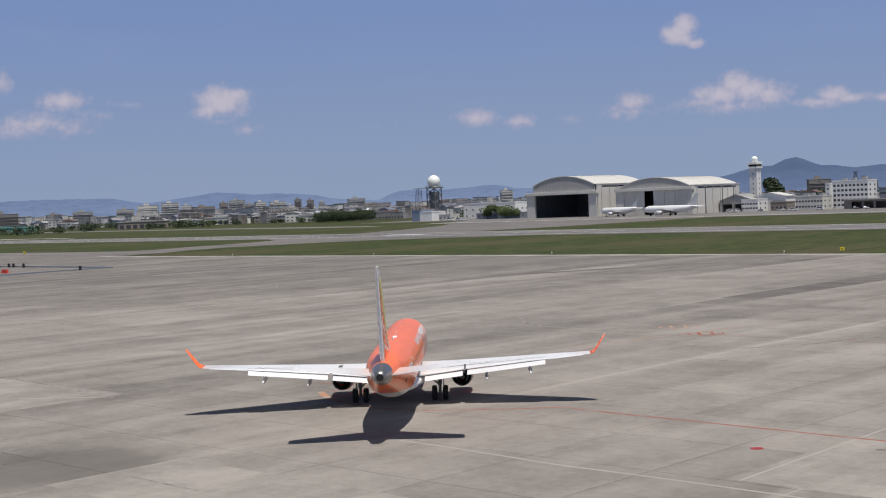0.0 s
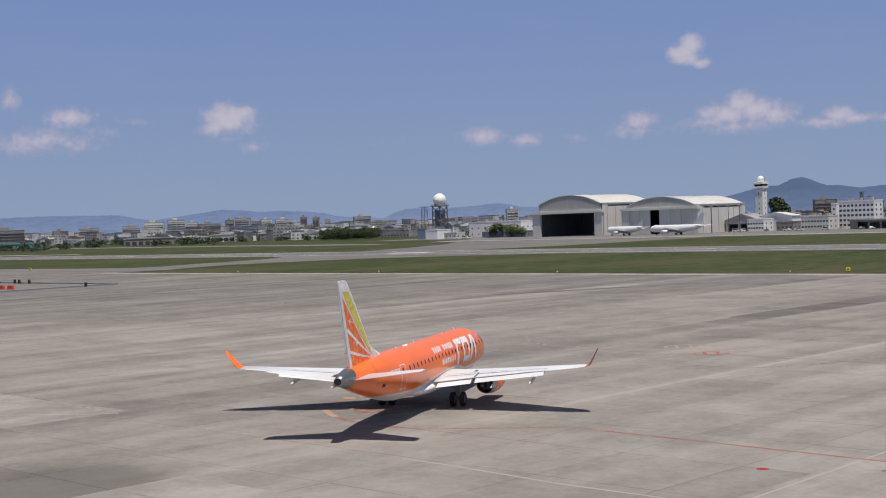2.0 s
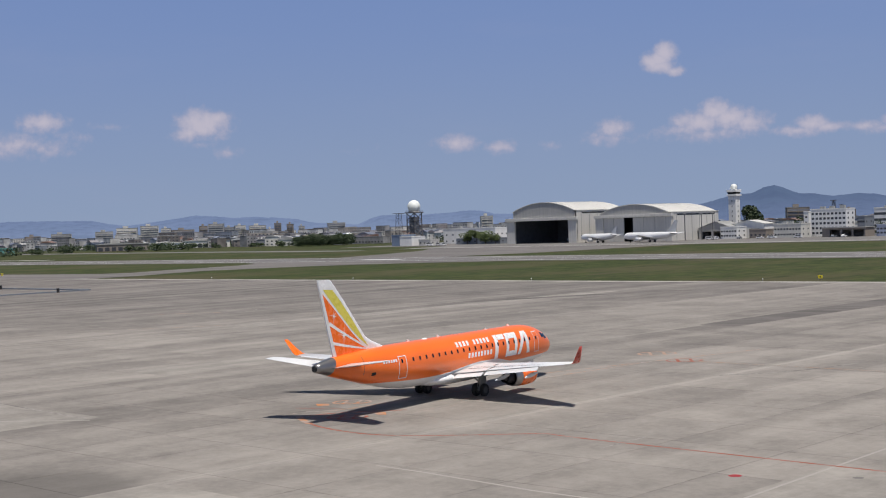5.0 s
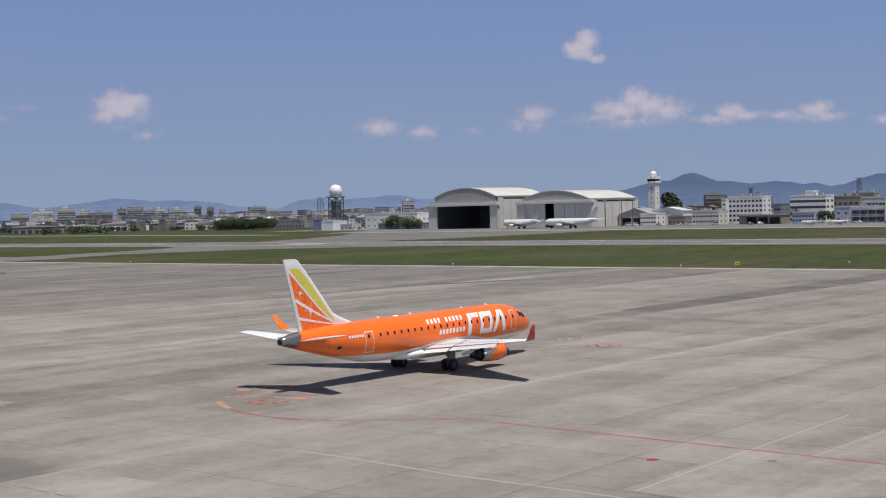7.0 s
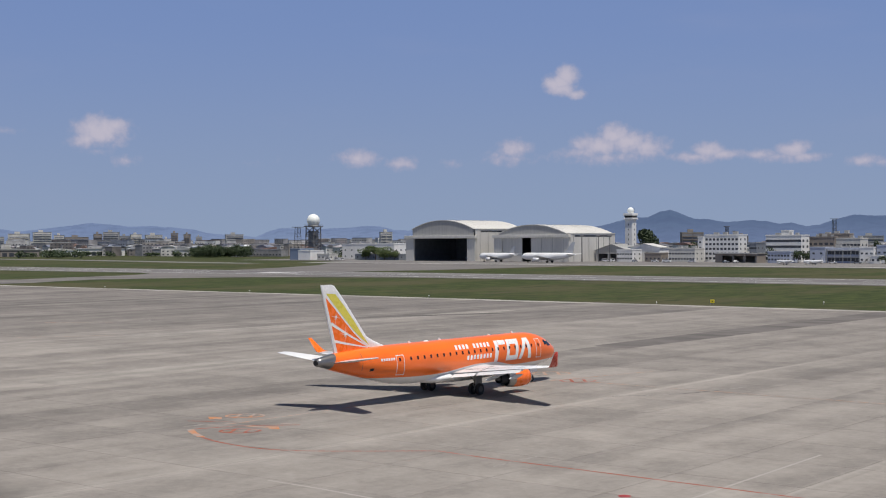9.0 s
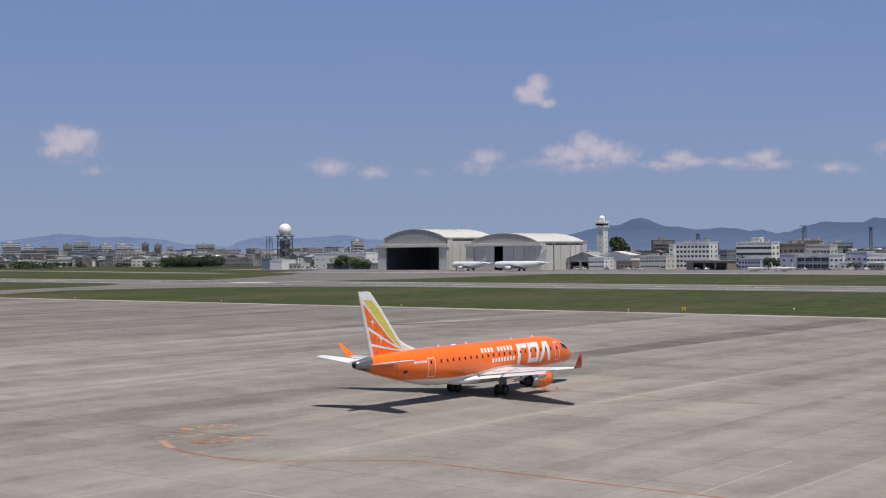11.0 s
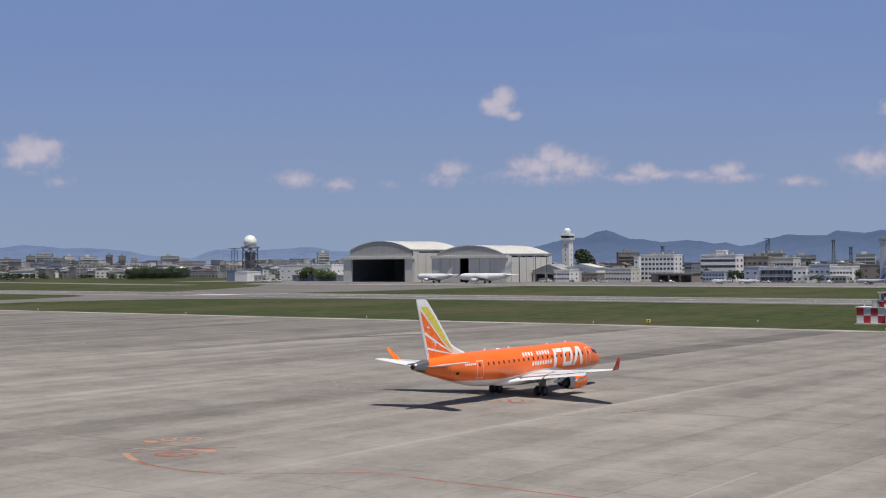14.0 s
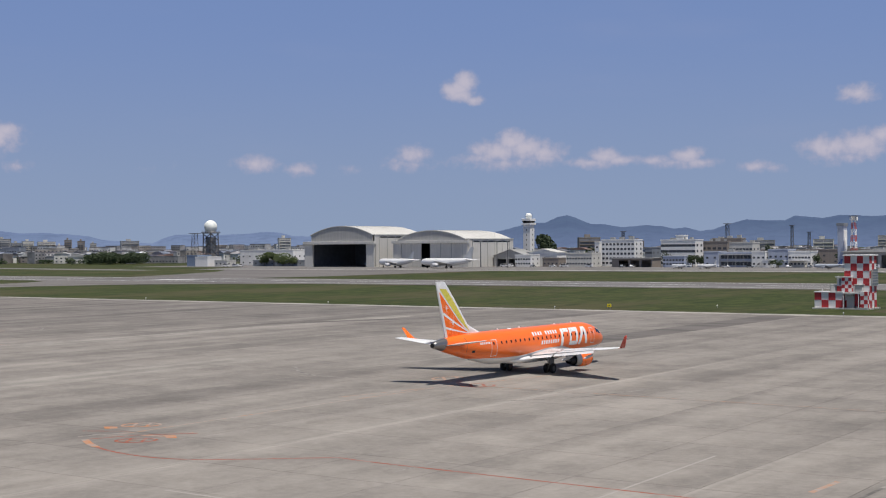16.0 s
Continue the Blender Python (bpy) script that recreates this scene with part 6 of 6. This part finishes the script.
for s0, s1, n0, n1, m_, word in ((-107.0, -86.0, 45.4, 55.2, M_PANEL_PALE, "paler"), (-33.6, -14.0, 52.8, 64.8, M_PANEL_PALE, "paler"), (-60.4, -41.0, 34.0, 42.0, M_PANEL_PALE, "paler"), (-153.0, -148.0, 120.0, 206.0, M_PANEL_PALE, "paler"), (-128.0, -121.5, 120.0, 170.0, M_PANEL_DARK, "darker"), (-180.0, -172.0, 90.0, 190.0, M_PANEL_DARK, "darker"), (-30.2, -22.8, 95.0, 190.0, M_PANEL_DARK, "darker"), (-112.3, -105.2, 75.0, 118.0, M_PANEL_PALE, "paler")):
    ob = marking("trim_panel", sheet(bmesh.new(), [(s0, n0), (s1, n0), (s1, n1), (s0, n1)], 0.0004, 0.0016), m_, word + " relaid concrete panel in the apron")
    ob.matrix_basis = AIRPORT
for pts, w in (([(-75, 149), (-44.6, 177.6), (-20.2, 200.1), (12, 229)], 0.38), ([(-3.0, 75.0), (-0.4, 72.4), (5.0, 66.3), (10.3, 61.3), (16, 55.5)], 0.22), ([(12.8, 60.9), (22.5, 71.7), (30, 80)], 0.20), ([(-33.5, 99.3), (-24.3, 97.8)], 0.22)):
    marking("trim_joint_seal", ribbon(pts, w, 0.003), M_SEAL, "pale sealed joint in the apron")
for pts, w in (([(-46, 123.5), (-38.6, 114.7), (-30.7, 105.5), (-24.5, 98.4)], 0.20), ([(9.8, 78.1), (12.9, 81.5)], 0.16), ([(-16.8, 68.3), (-12.0, 63.5)], 0.16), ([(28, 61), (40, 73), (52, 85)], 0.25)):
    marking("trim_crack", ribbon(pts, w, 0.002), M_CRACK, "dark worn joint in the apron")
for pts in ([(8.0, 149.0), (8.1, 143.0), (8.9, 139.5), (10.8, 136.6), (13.5, 135.0)], [(-30.0, 236.0), (-28.0, 229.0), (-31.0, 224.5), (-38.0, 222.0)], [(38.0, 118.0), (30.0, 112.5), (24.0, 112.0)]):
    marking("trim_tyre_mark", ribbon(rounded(pts), 0.35, 0.0045), M_CRACK, "curved dark tyre mark on the apron")


# ---- trees ----
def crown(bm, cx, cy, z0, z1, rx, ry, count, size):
    """A ragged crown of small tilted leaf clumps."""
    lobes = [(random.uniform(-0.5, 0.5), random.uniform(-0.5, 0.5), random.uniform(0.25, 0.8), random.uniform(0.35, 0.6)) for _ in range(9)]
    for _ in range(count):
        lx, ly, lz, lr = random.choice(lobes)
        d = Vector((random.gauss(0, 1), random.gauss(0, 1), random.gauss(0, 1))).normalized() * lr * random.uniform(0.7, 1.05)
        c = Vector((cx + (lx + d.x) * rx, cy + (ly + d.y) * ry, z0 + (z1 - z0) * min(1.0, max(0.0, lz + d.z * 0.5))))
        a = Vector((random.gauss(0, 1), random.gauss(0, 1), random.gauss(0, 1))).normalized()
        b2 = a.orthogonal().normalized()
        q = size * random.uniform(0.6, 1.3)
        e = a.cross(b2) * q
        b2 = b2 * q
        bm.faces.new([bm.verts.new(p) for p in (c + b2, c + e * 0.8, c - b2 * 0.9, c - e * 0.7 + a * q * 0.3)])
    return bm


def tree(m, h, rx, mat, label, count=700):
    t = thing("tree", m, label, "tree", "trees by the far apron")
    bm = rod(bmesh.new(), (0, 0, 0), (0.2, 0, h * 0.5), h * 0.035, h * 0.02)
    for k in range(5):
        a = 2 * math.pi * k / 5
        rod(bm, (0.15, 0, h * (0.28 + 0.04 * k)), (rx * 0.5 * math.cos(a), rx * 0.5 * math.sin(a), h * 0.68), h * 0.014, h * 0.006, 6)
    part("trunk", bm, M_BARK, t)
    part("crown", crown(bmesh.new(), 0, 0, h * 0.18, h, rx, rx, int(count * 1.7), h * 0.040), mat, t)
    return t


tree(site(-446.5, 772), 20.0, 8.2, M_LEAF, "broad dark green tree beside the control tower", 1400)
for s, n, h, r in ((-629, 699, 7.6, 5.8), (-621, 700, 9.6, 7.0), (-612, 699, 9.0, 6.4), (-604, 700, 7.2, 5.0)):
    tree(site(s, n), h, r, M_LEAF_LIGHT, "light green tree before the white depot", 1500)
for s, n, h, r in ((-263.5, 691, 4.2, 2.6), (-260.5, 690, 4.6, 2.8), (-312.5, 697, 7.0, 2.8), (-246, 708, 7.5, 3.2), (-349, 742, 11.5, 4.0), (-287, 746, 12.5, 3.4), (-335.5, 712, 8.5, 3.6), (-331, 710, 6.5, 3.0), (-311, 704, 7.5, 3.2), (-309, 712, 9.0, 3.6), (-270, 716, 9.5, 4), (-236, 718, 8.5, 4), (-398, 742, 12.5, 5.0), (-388, 744, 11, 4.6), (-380, 742, 13, 4.4)):
    tree(site(s, n), h, r, M_LEAF, "dark green tree between the buildings", 500)


def polar(az, d):
    return d * math.sin(radians(az)), d * math.cos(radians(az))


bm = bmesh.new()
for k in range(34):
    x, y = polar(random.uniform(-5.35, -3.1), random.uniform(1140, 1175))
    crown(bm, x, y, 0.0, random.uniform(7.5, 10.6), random.uniform(5, 8), 6, 800, 0.5)
for k in range(130):
    x, y = polar(random.uniform(-27, 2.5), random.uniform(1150, 1420))
    crown(bm, x, y, 0.0, random.uniform(3.5, 7.0), random.uniform(6, 13), 5, 190, 0.75)
for k in range(150):
    az = random.uniform(-26, 40)
    d = random.uniform(1150, 2100) if az < 4 else random.uniform(900, 1500)
    x, y = polar(az, d)
    crown(bm, x, y, 0.0, random.uniform(4.0, 8.5), random.uniform(4, 9), 5, 150, 0.8)
tagged(new("far_trees", mesh_of("far_trees", bm, M_LEAF)), "dark green clumps of trees among the houses", "trees", kind="stuff")

# ---- town ----
APARTMENTS = [  # azimuths of both ends, distance, top elevation
    (-18.6, -17.3, 1500, 0.22), (-16.2, -15.6, 2000, 0.12), (-15.2, -14.4, 2100, 0.18), (-13.47, -12.76, 2050, 0.22), (-12.63, -11.81, 1950, 0.34), (-11.66, -10.94, 1900, 0.40),
    (-10.85, -10.46, 2150, 0.28), (-10.41, -9.49, 2000, 0.20), (-9.29, -8.95, 1950, 0.33), (-8.93, -8.30, 1950, 0.40), (-8.25, -7.85, 2150, 0.24), (-7.82, -7.39, 2100, 0.30),
    (-7.23, -6.55, 2050, 0.28), (-6.5, -6.25, 2000, 0.12), (-6.21, -5.93, 1950, 0.35), (-5.7, -5.45, 2100, 0.30), (-5.2, -4.95, 2150, 0.20), (-3.97, -3.25, 1900, 0.28),
]
APARTMENTS += [  # those nearer to the hangars and beyond them
    (2.45, 2.95, 1500, 0.36), (-20.5, -19.6, 1900, 0.2), (-23.0, -22.0, 1900, 0.3),
    (15.0, 15.9, 1300, 0.28), (17.2, 17.7, 1500, 0.12), (19.0, 19.9, 1400, 0.10), (22.0, 23.0, 1500, 0.10), (24.5, 25.3, 1300, 0.12), (27.0, 28.5, 1500, 0.25),
]


def apartment(az0, az1, d, el, mat):
    x0, y0 = polar(az0, d)
    x1, y1 = polar(az1, d)
    w = math.hypot(x1 - x0, y1 - y0)
    h = EYE + d * math.tan(radians(el))
    turn = -0.5 * (az0 + az1) + random.uniform(-8, 8)
    t = thing("apartment_block", pose((x0 + x1) / 2, (y0 + y1) / 2, 0, 0, 0, turn), "far concrete apartment block with balcony rows", "building", "far apartment blocks")
    part("wall", boxed(-w / 2, w / 2, 0, 13, 0, h), mat, t)
    part("roof", boxed(-w / 2 - 0.2, w / 2 + 0.2, -0.2, 13.2, h, h + 0.5), M_FLAT_ROOF, t)
    part("plant_room", boxed(-w * 0.2, w * 0.05, 4, 9, h + 0.5, h + 3.2), mat, t)
    fl = max(2, int(h / 3.1))
    for k in range(fl):
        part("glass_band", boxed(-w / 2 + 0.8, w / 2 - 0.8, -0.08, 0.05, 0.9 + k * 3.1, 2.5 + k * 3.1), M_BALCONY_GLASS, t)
        part("balcony", boxed(-w / 2 + 0.4, w / 2 - 0.4, -1.2, -0.08, k * 3.1 + 0.1, k * 3.1 + 0.85), mat, t)
    for x in np.linspace(-w / 2 + 0.5, w / 2 - 0.5, max(3, int(w / 6))):
        part("fin_wall", boxed(float(x) - 0.15, float(x) + 0.15, -1.25, -0.06, 0, h), mat, t)


def depot(az, d, w, h, mat, roof, label):
    x, y = polar(az, d)
    t = thing("depot", pose(x, y, 0, 0, 0, -az + 6), label, "building", "depots by the far fence")
    part("wall", boxed(-w / 2, w / 2, 0, 16, 0, h), mat, t)
    part("roof", prism_y(bmesh.new(), [(-w / 2 - 0.4, h), (w / 2 + 0.4, h), (w / 2 + 0.4, h + 0.4), (0, h + 1.8), (-w / 2 - 0.4, h + 0.4)], -0.5, 16.5), roof, t)
    for k in range(int(w / 6)):
        part("bay", boxed(-w / 2 + 1 + 6 * k, -w / 2 + 5 + 6 * k, -0.06, 0.05, 0.3, h * 0.62), M_FAR_GLASS, t)


depot(-18.3, 1280, 76, 5.5, M_TEAL, M_TEAL, "long low teal-green depot by the far fence")
depot(-9.0, 1330, 44, 6.5, M_PLASTER, M_CLAD_GREY, "white shed with grey roof by the far fence")
depot(-10.6, 1300, 30, 5.5, M_PLASTER, M_ROOF_PALE, "white shed with bright pale roof by the fence")
depot(-12.4, 1290, 46, 6.0, M_BROWN_WALL, M_FLAT_ROOF, "brown shed with dark roof by the fence")
depot(-2.3, 1420, 60, 8.0, M_PLASTER_B, M_ROOF_PALE, "cream shed with pale roof behind the trees")
for i, a in enumerate(APARTMENTS):
    apartment(*a, (M_BROWN_WALL, M_CLAD_GREY, M_CLAD, M_CLAD_GREY, M_CLAD, M_BROWN_WALL, M_PLASTER_B)[i * 5 % 7])


def houses(count, az0, az1, d0, d1, hmin, hmax, wmin, wmax):
    walls, roofs, glass = bmesh.new(), bmesh.new(), bmesh.new()
    for _ in range(count):
        az, d = random.uniform(az0, az1), random.uniform(d0, d1)
        x, y = polar(az, d)
        if x * NX + y * NY < 800:
            continue
        w, dp, h = random.uniform(wmin, wmax), random.uniform(7, 12), random.uniform(hmin, hmax)
        r = Matrix.Translation((x, y, 0)) @ Matrix.Rotation(radians(random.choice((RZ, RZ, RZ + 90, 12, -12)) + random.uniform(-6, 6)), 4, "Z")
        start = len(walls.verts)
        box(walls, -w / 2, w / 2, -dp / 2, dp / 2, 0, h)
        walls.verts.ensure_lookup_table()
        for v in walls.verts[start:]:
            v.co = r @ v.co
        start = len(roofs.verts)
        if h < 9 and random.random() < 0.7:
            k = random.uniform(1.2, 2.4)
            prism_y(roofs, [(-w / 2 - 0.4, h), (w / 2 + 0.4, h), (w * 0.1, h + k), (-w * 0.1, h + k)], -dp / 2 - 0.4, dp / 2 + 0.4)
        else:
            box(roofs, -w / 2 - 0.1, w / 2 + 0.1, -dp / 2 - 0.1, dp / 2 + 0.1, h, h + 0.4)
        roofs.verts.ensure_lookup_table()
        for v in roofs.verts[start:]:
            v.co = r @ v.co
        start = len(glass.verts)
        for f in range(max(1, int(h / 3))):
            n = max(2, int(w / 3.5))
            for i in range(n):
                c = -w / 2 + w * (i + 0.5) / n
                for y0 in (-dp / 2 - 0.05, dp / 2):
                    box(glass, c - 0.8, c + 0.8, y0, y0 + 0.05, f * 3 + 1.0, f * 3 + 2.2)
        glass.verts.ensure_lookup_table()
        for v in glass.verts[start:]:
            v.co = r @ v.co
    return walls, roofs, glass


for label, args in (("low grey and cream houses of the town", (1700, -27, 4, 1230, 2500, 5, 10.5, 7, 15)), ("mid-rise town blocks with rows of windows", (170, -27, 4, 1400, 2500, 9, 17, 14, 30)),
                    ("houses and works behind the airfield", (420, 3, 42, 1000, 2000, 5, 9.5, 9, 22)), ("low depots along the airfield fence", (60, -26, -1, 1180, 1330, 4, 7, 20, 46))):
    walls, roofs, glass = houses(*args)
    tagged(new("far_town", mesh_of("far_town", walls, M_TOWN)), label, "town", kind="stuff")
    tagged(new("far_town_roofs", mesh_of("far_town_roofs", roofs, M_TOWN_ROOF)), "tiled and sheet roofs of " + label.split(" of ")[0].split(" with ")[0], "roofs", kind="stuff")
    tagged(new("far_town_windows", mesh_of("far_town_windows", glass, M_FAR_GLASS)), "dark windows of the far town", "windows", kind="stuff")

# ---- clutter on the far apron ----
def van(m, mat, label):
    t = thing("van", m, label, "van", "vans on the far apron")
    part("body", prism_y(bmesh.new(), [(-2.3, 0.35), (2.3, 0.35), (2.3, 1.0), (1.7, 1.15), (1.25, 1.95), (-2.25, 1.95)], -0.85, 0.85), mat, t)
    part("windscreen", prism_y(bmesh.new(), [(1.70, 1.17), (1.29, 1.9), (1.33, 1.92), (1.75, 1.18)], -0.75, 0.75), M_GLASS, t)
    for y in (-0.87, 0.87):
        part("side_window", boxed(-1.9, 1.1, y - 0.01, y + 0.01, 1.2, 1.75), M_GLASS, t)
        for x in (-1.45, 1.4):
            part("wheel", rod(bmesh.new(), (x, y - 0.08, 0.33), (x, y + 0.08, 0.33), 0.33, seg=14), M_RUBBER, t)
    return t


v1 = van(site(-634, 676), M_KIT_WHITE, "white van parked by the pump house")
for s, n, a in ((-630, 676, 90), (-641, 674, 20), (-430, 690, 10), (-425, 689, 95), (-388, 688, 4), (-372, 688, 180), (-296, 686, 0), (-262, 690, 90), (-206, 676, 180), (-468, 672, 0)):
    copy_thing(v1, site(s, n, 0, a))

def car(m, mat, label):
    t = thing("car", m, label, "car", "cars by the far buildings")
    part("body", prism_y(bmesh.new(), [(-2.1, 0.3), (2.1, 0.3), (2.1, 0.75), (1.2, 0.9), (0.7, 1.42), (-1.2, 1.45), (-1.9, 0.95), (-2.1, 0.9)], -0.8, 0.8), mat, t)
    part("glasshouse", prism_y(bmesh.new(), [(1.1, 0.94), (0.66, 1.38), (-1.18, 1.40), (-1.75, 0.98)], -0.82, 0.82), M_GLASS, t, "dark car windows")
    for y in (-0.78, 0.78):
        for x in (-1.3, 1.3):
            part("wheel", rod(bmesh.new(), (x, y - 0.1, 0.31), (x, y + 0.1, 0.31), 0.31, seg=14), M_RUBBER, t)
    return t


for mat, label, places in ((M_KIT_WHITE, "small white car parked by the far buildings", ((-398, 692, 10), (-391, 691, 85), (-345, 689, 92), (-289, 688, 4), (-255, 690, 88))),
                           (M_SLATE_WALL, "small dark grey car parked by the far buildings", ((-412, 693, 95), (-351, 689, 88), (-276, 689, 12), (-244, 691, 90)))):
    first = car(site(places[0][0], places[0][1], 0, places[0][2]), mat, label)
    for x, y, a in places[1:]:
        copy_thing(first, site(x, y, 0, a))

# ---- hills ----
def hills(name, d, profile, mat, rough, label, seed):
    bm = bmesh.new()
    azs = [a for a, _ in profile]
    els = [e for _, e in profile]
    rows_ = []
    n = int((azs[-1] - azs[0]) / 0.05)
    for i in range(n + 1):
        az = azs[0] + (azs[-1] - azs[0]) * i / n
        e = float(np.interp(az, azs, els))
        top = EYE + d * math.tan(radians(e))
        top += rough * (noise.noise(Vector((az * 0.9, seed, 0))) + 0.55 * noise.noise(Vector((az * 2.7, seed, 3))) + 0.5 * noise.noise(Vector((az * 8.0, seed, 6))) + 0.3 * noise.noise(Vector((az * 21.0, seed, 9))))
        row = []
        for k, (dd, f) in enumerate(((-420, 0.0), (-300, 0.35), (-160, 0.72), (-40, 0.95), (0, 1.0), (130, 0.5))):
            wob = 1 + 0.12 * noise.noise(Vector((az * 1.6, k * 2.1, seed))) if 0 < k < 3 else 1
            x, y = polar(az, d + dd)
            row.append(bm.verts.new((x, y, -2 + (top + 2) * f * wob)))
        rows_.append(row)
    for a, b2 in zip(rows_, rows_[1:]):
        for k in range(len(a) - 1):
            bm.faces.new((a[k], b2[k], b2[k + 1], a[k + 1]))
    ob = new(name, mesh_of(name, bm, mat, flat=False))
    return tagged(ob, label, "hills", kind="structure")


hills("backdrop_far_hills", 4500, [(-40, 0.5), (-30, 0.7), (-22, 0.6), (-18.0, 0.74), (-16.7, 0.74), (-15.1, 0.72), (-13.6, 0.68), (-12.9, 0.52), (-12.2, 0.44), (-11.1, 0.57), (-10.2, 0.66), (-9.4, 0.77), (-8.6, 0.72), (-7.9, 0.64), (-7.0, 0.65), (-6.2, 0.60), (-5.2, 0.47), (-4.7, 0.34), (-2.75, 0.18), (-2.3, 0.37), (-1.75, 0.55), (-1.0, 0.54), (-0.05, 0.49), (0.85, 0.54), (1.75, 0.63), (2.4, 0.62), (3.0, 0.46), (3.7, 0.42), (6, 0.6), (8, 0.6), (10, 0.4), (14, 0.3), (40, 0.4)], M_HILL, 2.2, "blue far mountain range, haze painted in as glow", 1.3)
hills("backdrop_wooded_hills", 4150, [(9.5, 0.05), (10.8, 0.40), (11.85, 0.64), (12.4, 0.77), (13.2, 0.92), (13.6, 0.90), (14.1, 1.15), (14.5, 1.24), (14.9, 1.13), (15.5, 0.85), (16.0, 0.83), (16.8, 0.70), (17.3, 0.73), (17.8, 0.78), (18.4, 0.74), (18.9, 0.62), (19.4, 0.67), (20.0, 0.51), (20.5, 0.58), (21.3, 0.82), (21.9, 0.96), (22.6, 0.93), (23.4, 0.91), (23.8, 1.09), (24.3, 1.04), (24.9, 0.98), (25.5, 1.11), (27, 1.05), (32, 1.3), (38, 0.8), (46, 0.6)], M_HILL_NEAR, 2.0, "blue-green wooded hills, haze painted in as glow", 7.7)

# terminal wall below and behind the camera, under the viewing deck
structure("wall_terminal", boxed(-120, 120, -60, -1.2, -0.1, 11.6), M_PLASTER_B, "cream terminal wall beneath the viewing deck", pose(0, 0, 0, 0, 0, 0))

# ---- apron slabs ----
SLAB = 7.5
near_slabs, far_bm = [], bmesh.new()


def slab_box(bm, s0, n0, gap=0.016, drop=0.0):
    a, b2 = s0 + gap, s0 + SLAB - gap
    c, d = n0 + gap, n0 + min(SLAB, 239.0 - n0) - gap
    top = [bm.verts.new(v) for v in ((a, c, -drop), (b2, c, -drop), (b2, d, -drop), (a, d, -drop))]
    low = [bm.verts.new(v) for v in ((a, c, -0.05), (b2, c, -0.05), (b2, d, -0.05), (a, d, -0.05))]
    bm.faces.new(top)
    for i in range(4):
        j = (i + 1) % 4
        bm.faces.new((low[i], low[j], top[j], top[i]))


apron = structure("pavement_apron", sheet(bmesh.new(), [(-700, -80), (330, -80), (330, -72.5), (-700, -72.5)], -0.05, -0.001), M_SLAB_FAR, "stained grey concrete apron of square slabs", AIRPORT)
bm = bmesh.new()
slab_box(bm, 0, 0)
slab_mesh = mesh_of("slab", bm, M_SLAB)
s_lo, s_hi, n_lo, n_hi = -82.5, 37.5, 22.5, 157.5
for i in range(-93, 44):
    for j in range(-9, 32):
        s0, n0 = i * SLAB, j * SLAB
        if s_lo <= s0 < s_hi and n_lo <= n0 < n_hi:
            o = new("slab", slab_mesh)
            o.parent, o.matrix_basis = apron, pose(s0, n0, random.uniform(-0.0015, 0.0))
        else:
            slab_box(far_bm, s0, n0)
far_bm.normal_update()
far = new("far_slabs", mesh_of("far_slabs", far_bm, M_SLAB_FAR))
far.parent = apron
tagged(far, kind="stuff")


# ---- what moves ----
def motions():
    walk(JET, [(t, pose(x, y, 0, 0, 0, h)) for t, x, y, h in TAXI])
    # wheels roll over the distance gone
    ts = [a[0] for a in TAXI]
    fine = [i / 15 for i in range(241)]
    px = np.interp(fine, ts, [a[1] for a in TAXI])
    py = np.interp(fine, ts, [a[2] for a in TAXI])
    gone = np.concatenate([[0], np.cumsum(np.hypot(np.diff(px), np.diff(py)))])
    for wheel, place, r in WHEELS:
        walk(wheel, [(t, pose(*place, 0, math.degrees(d / r), 0)) for t, d in zip(fine, gone)])


motions()
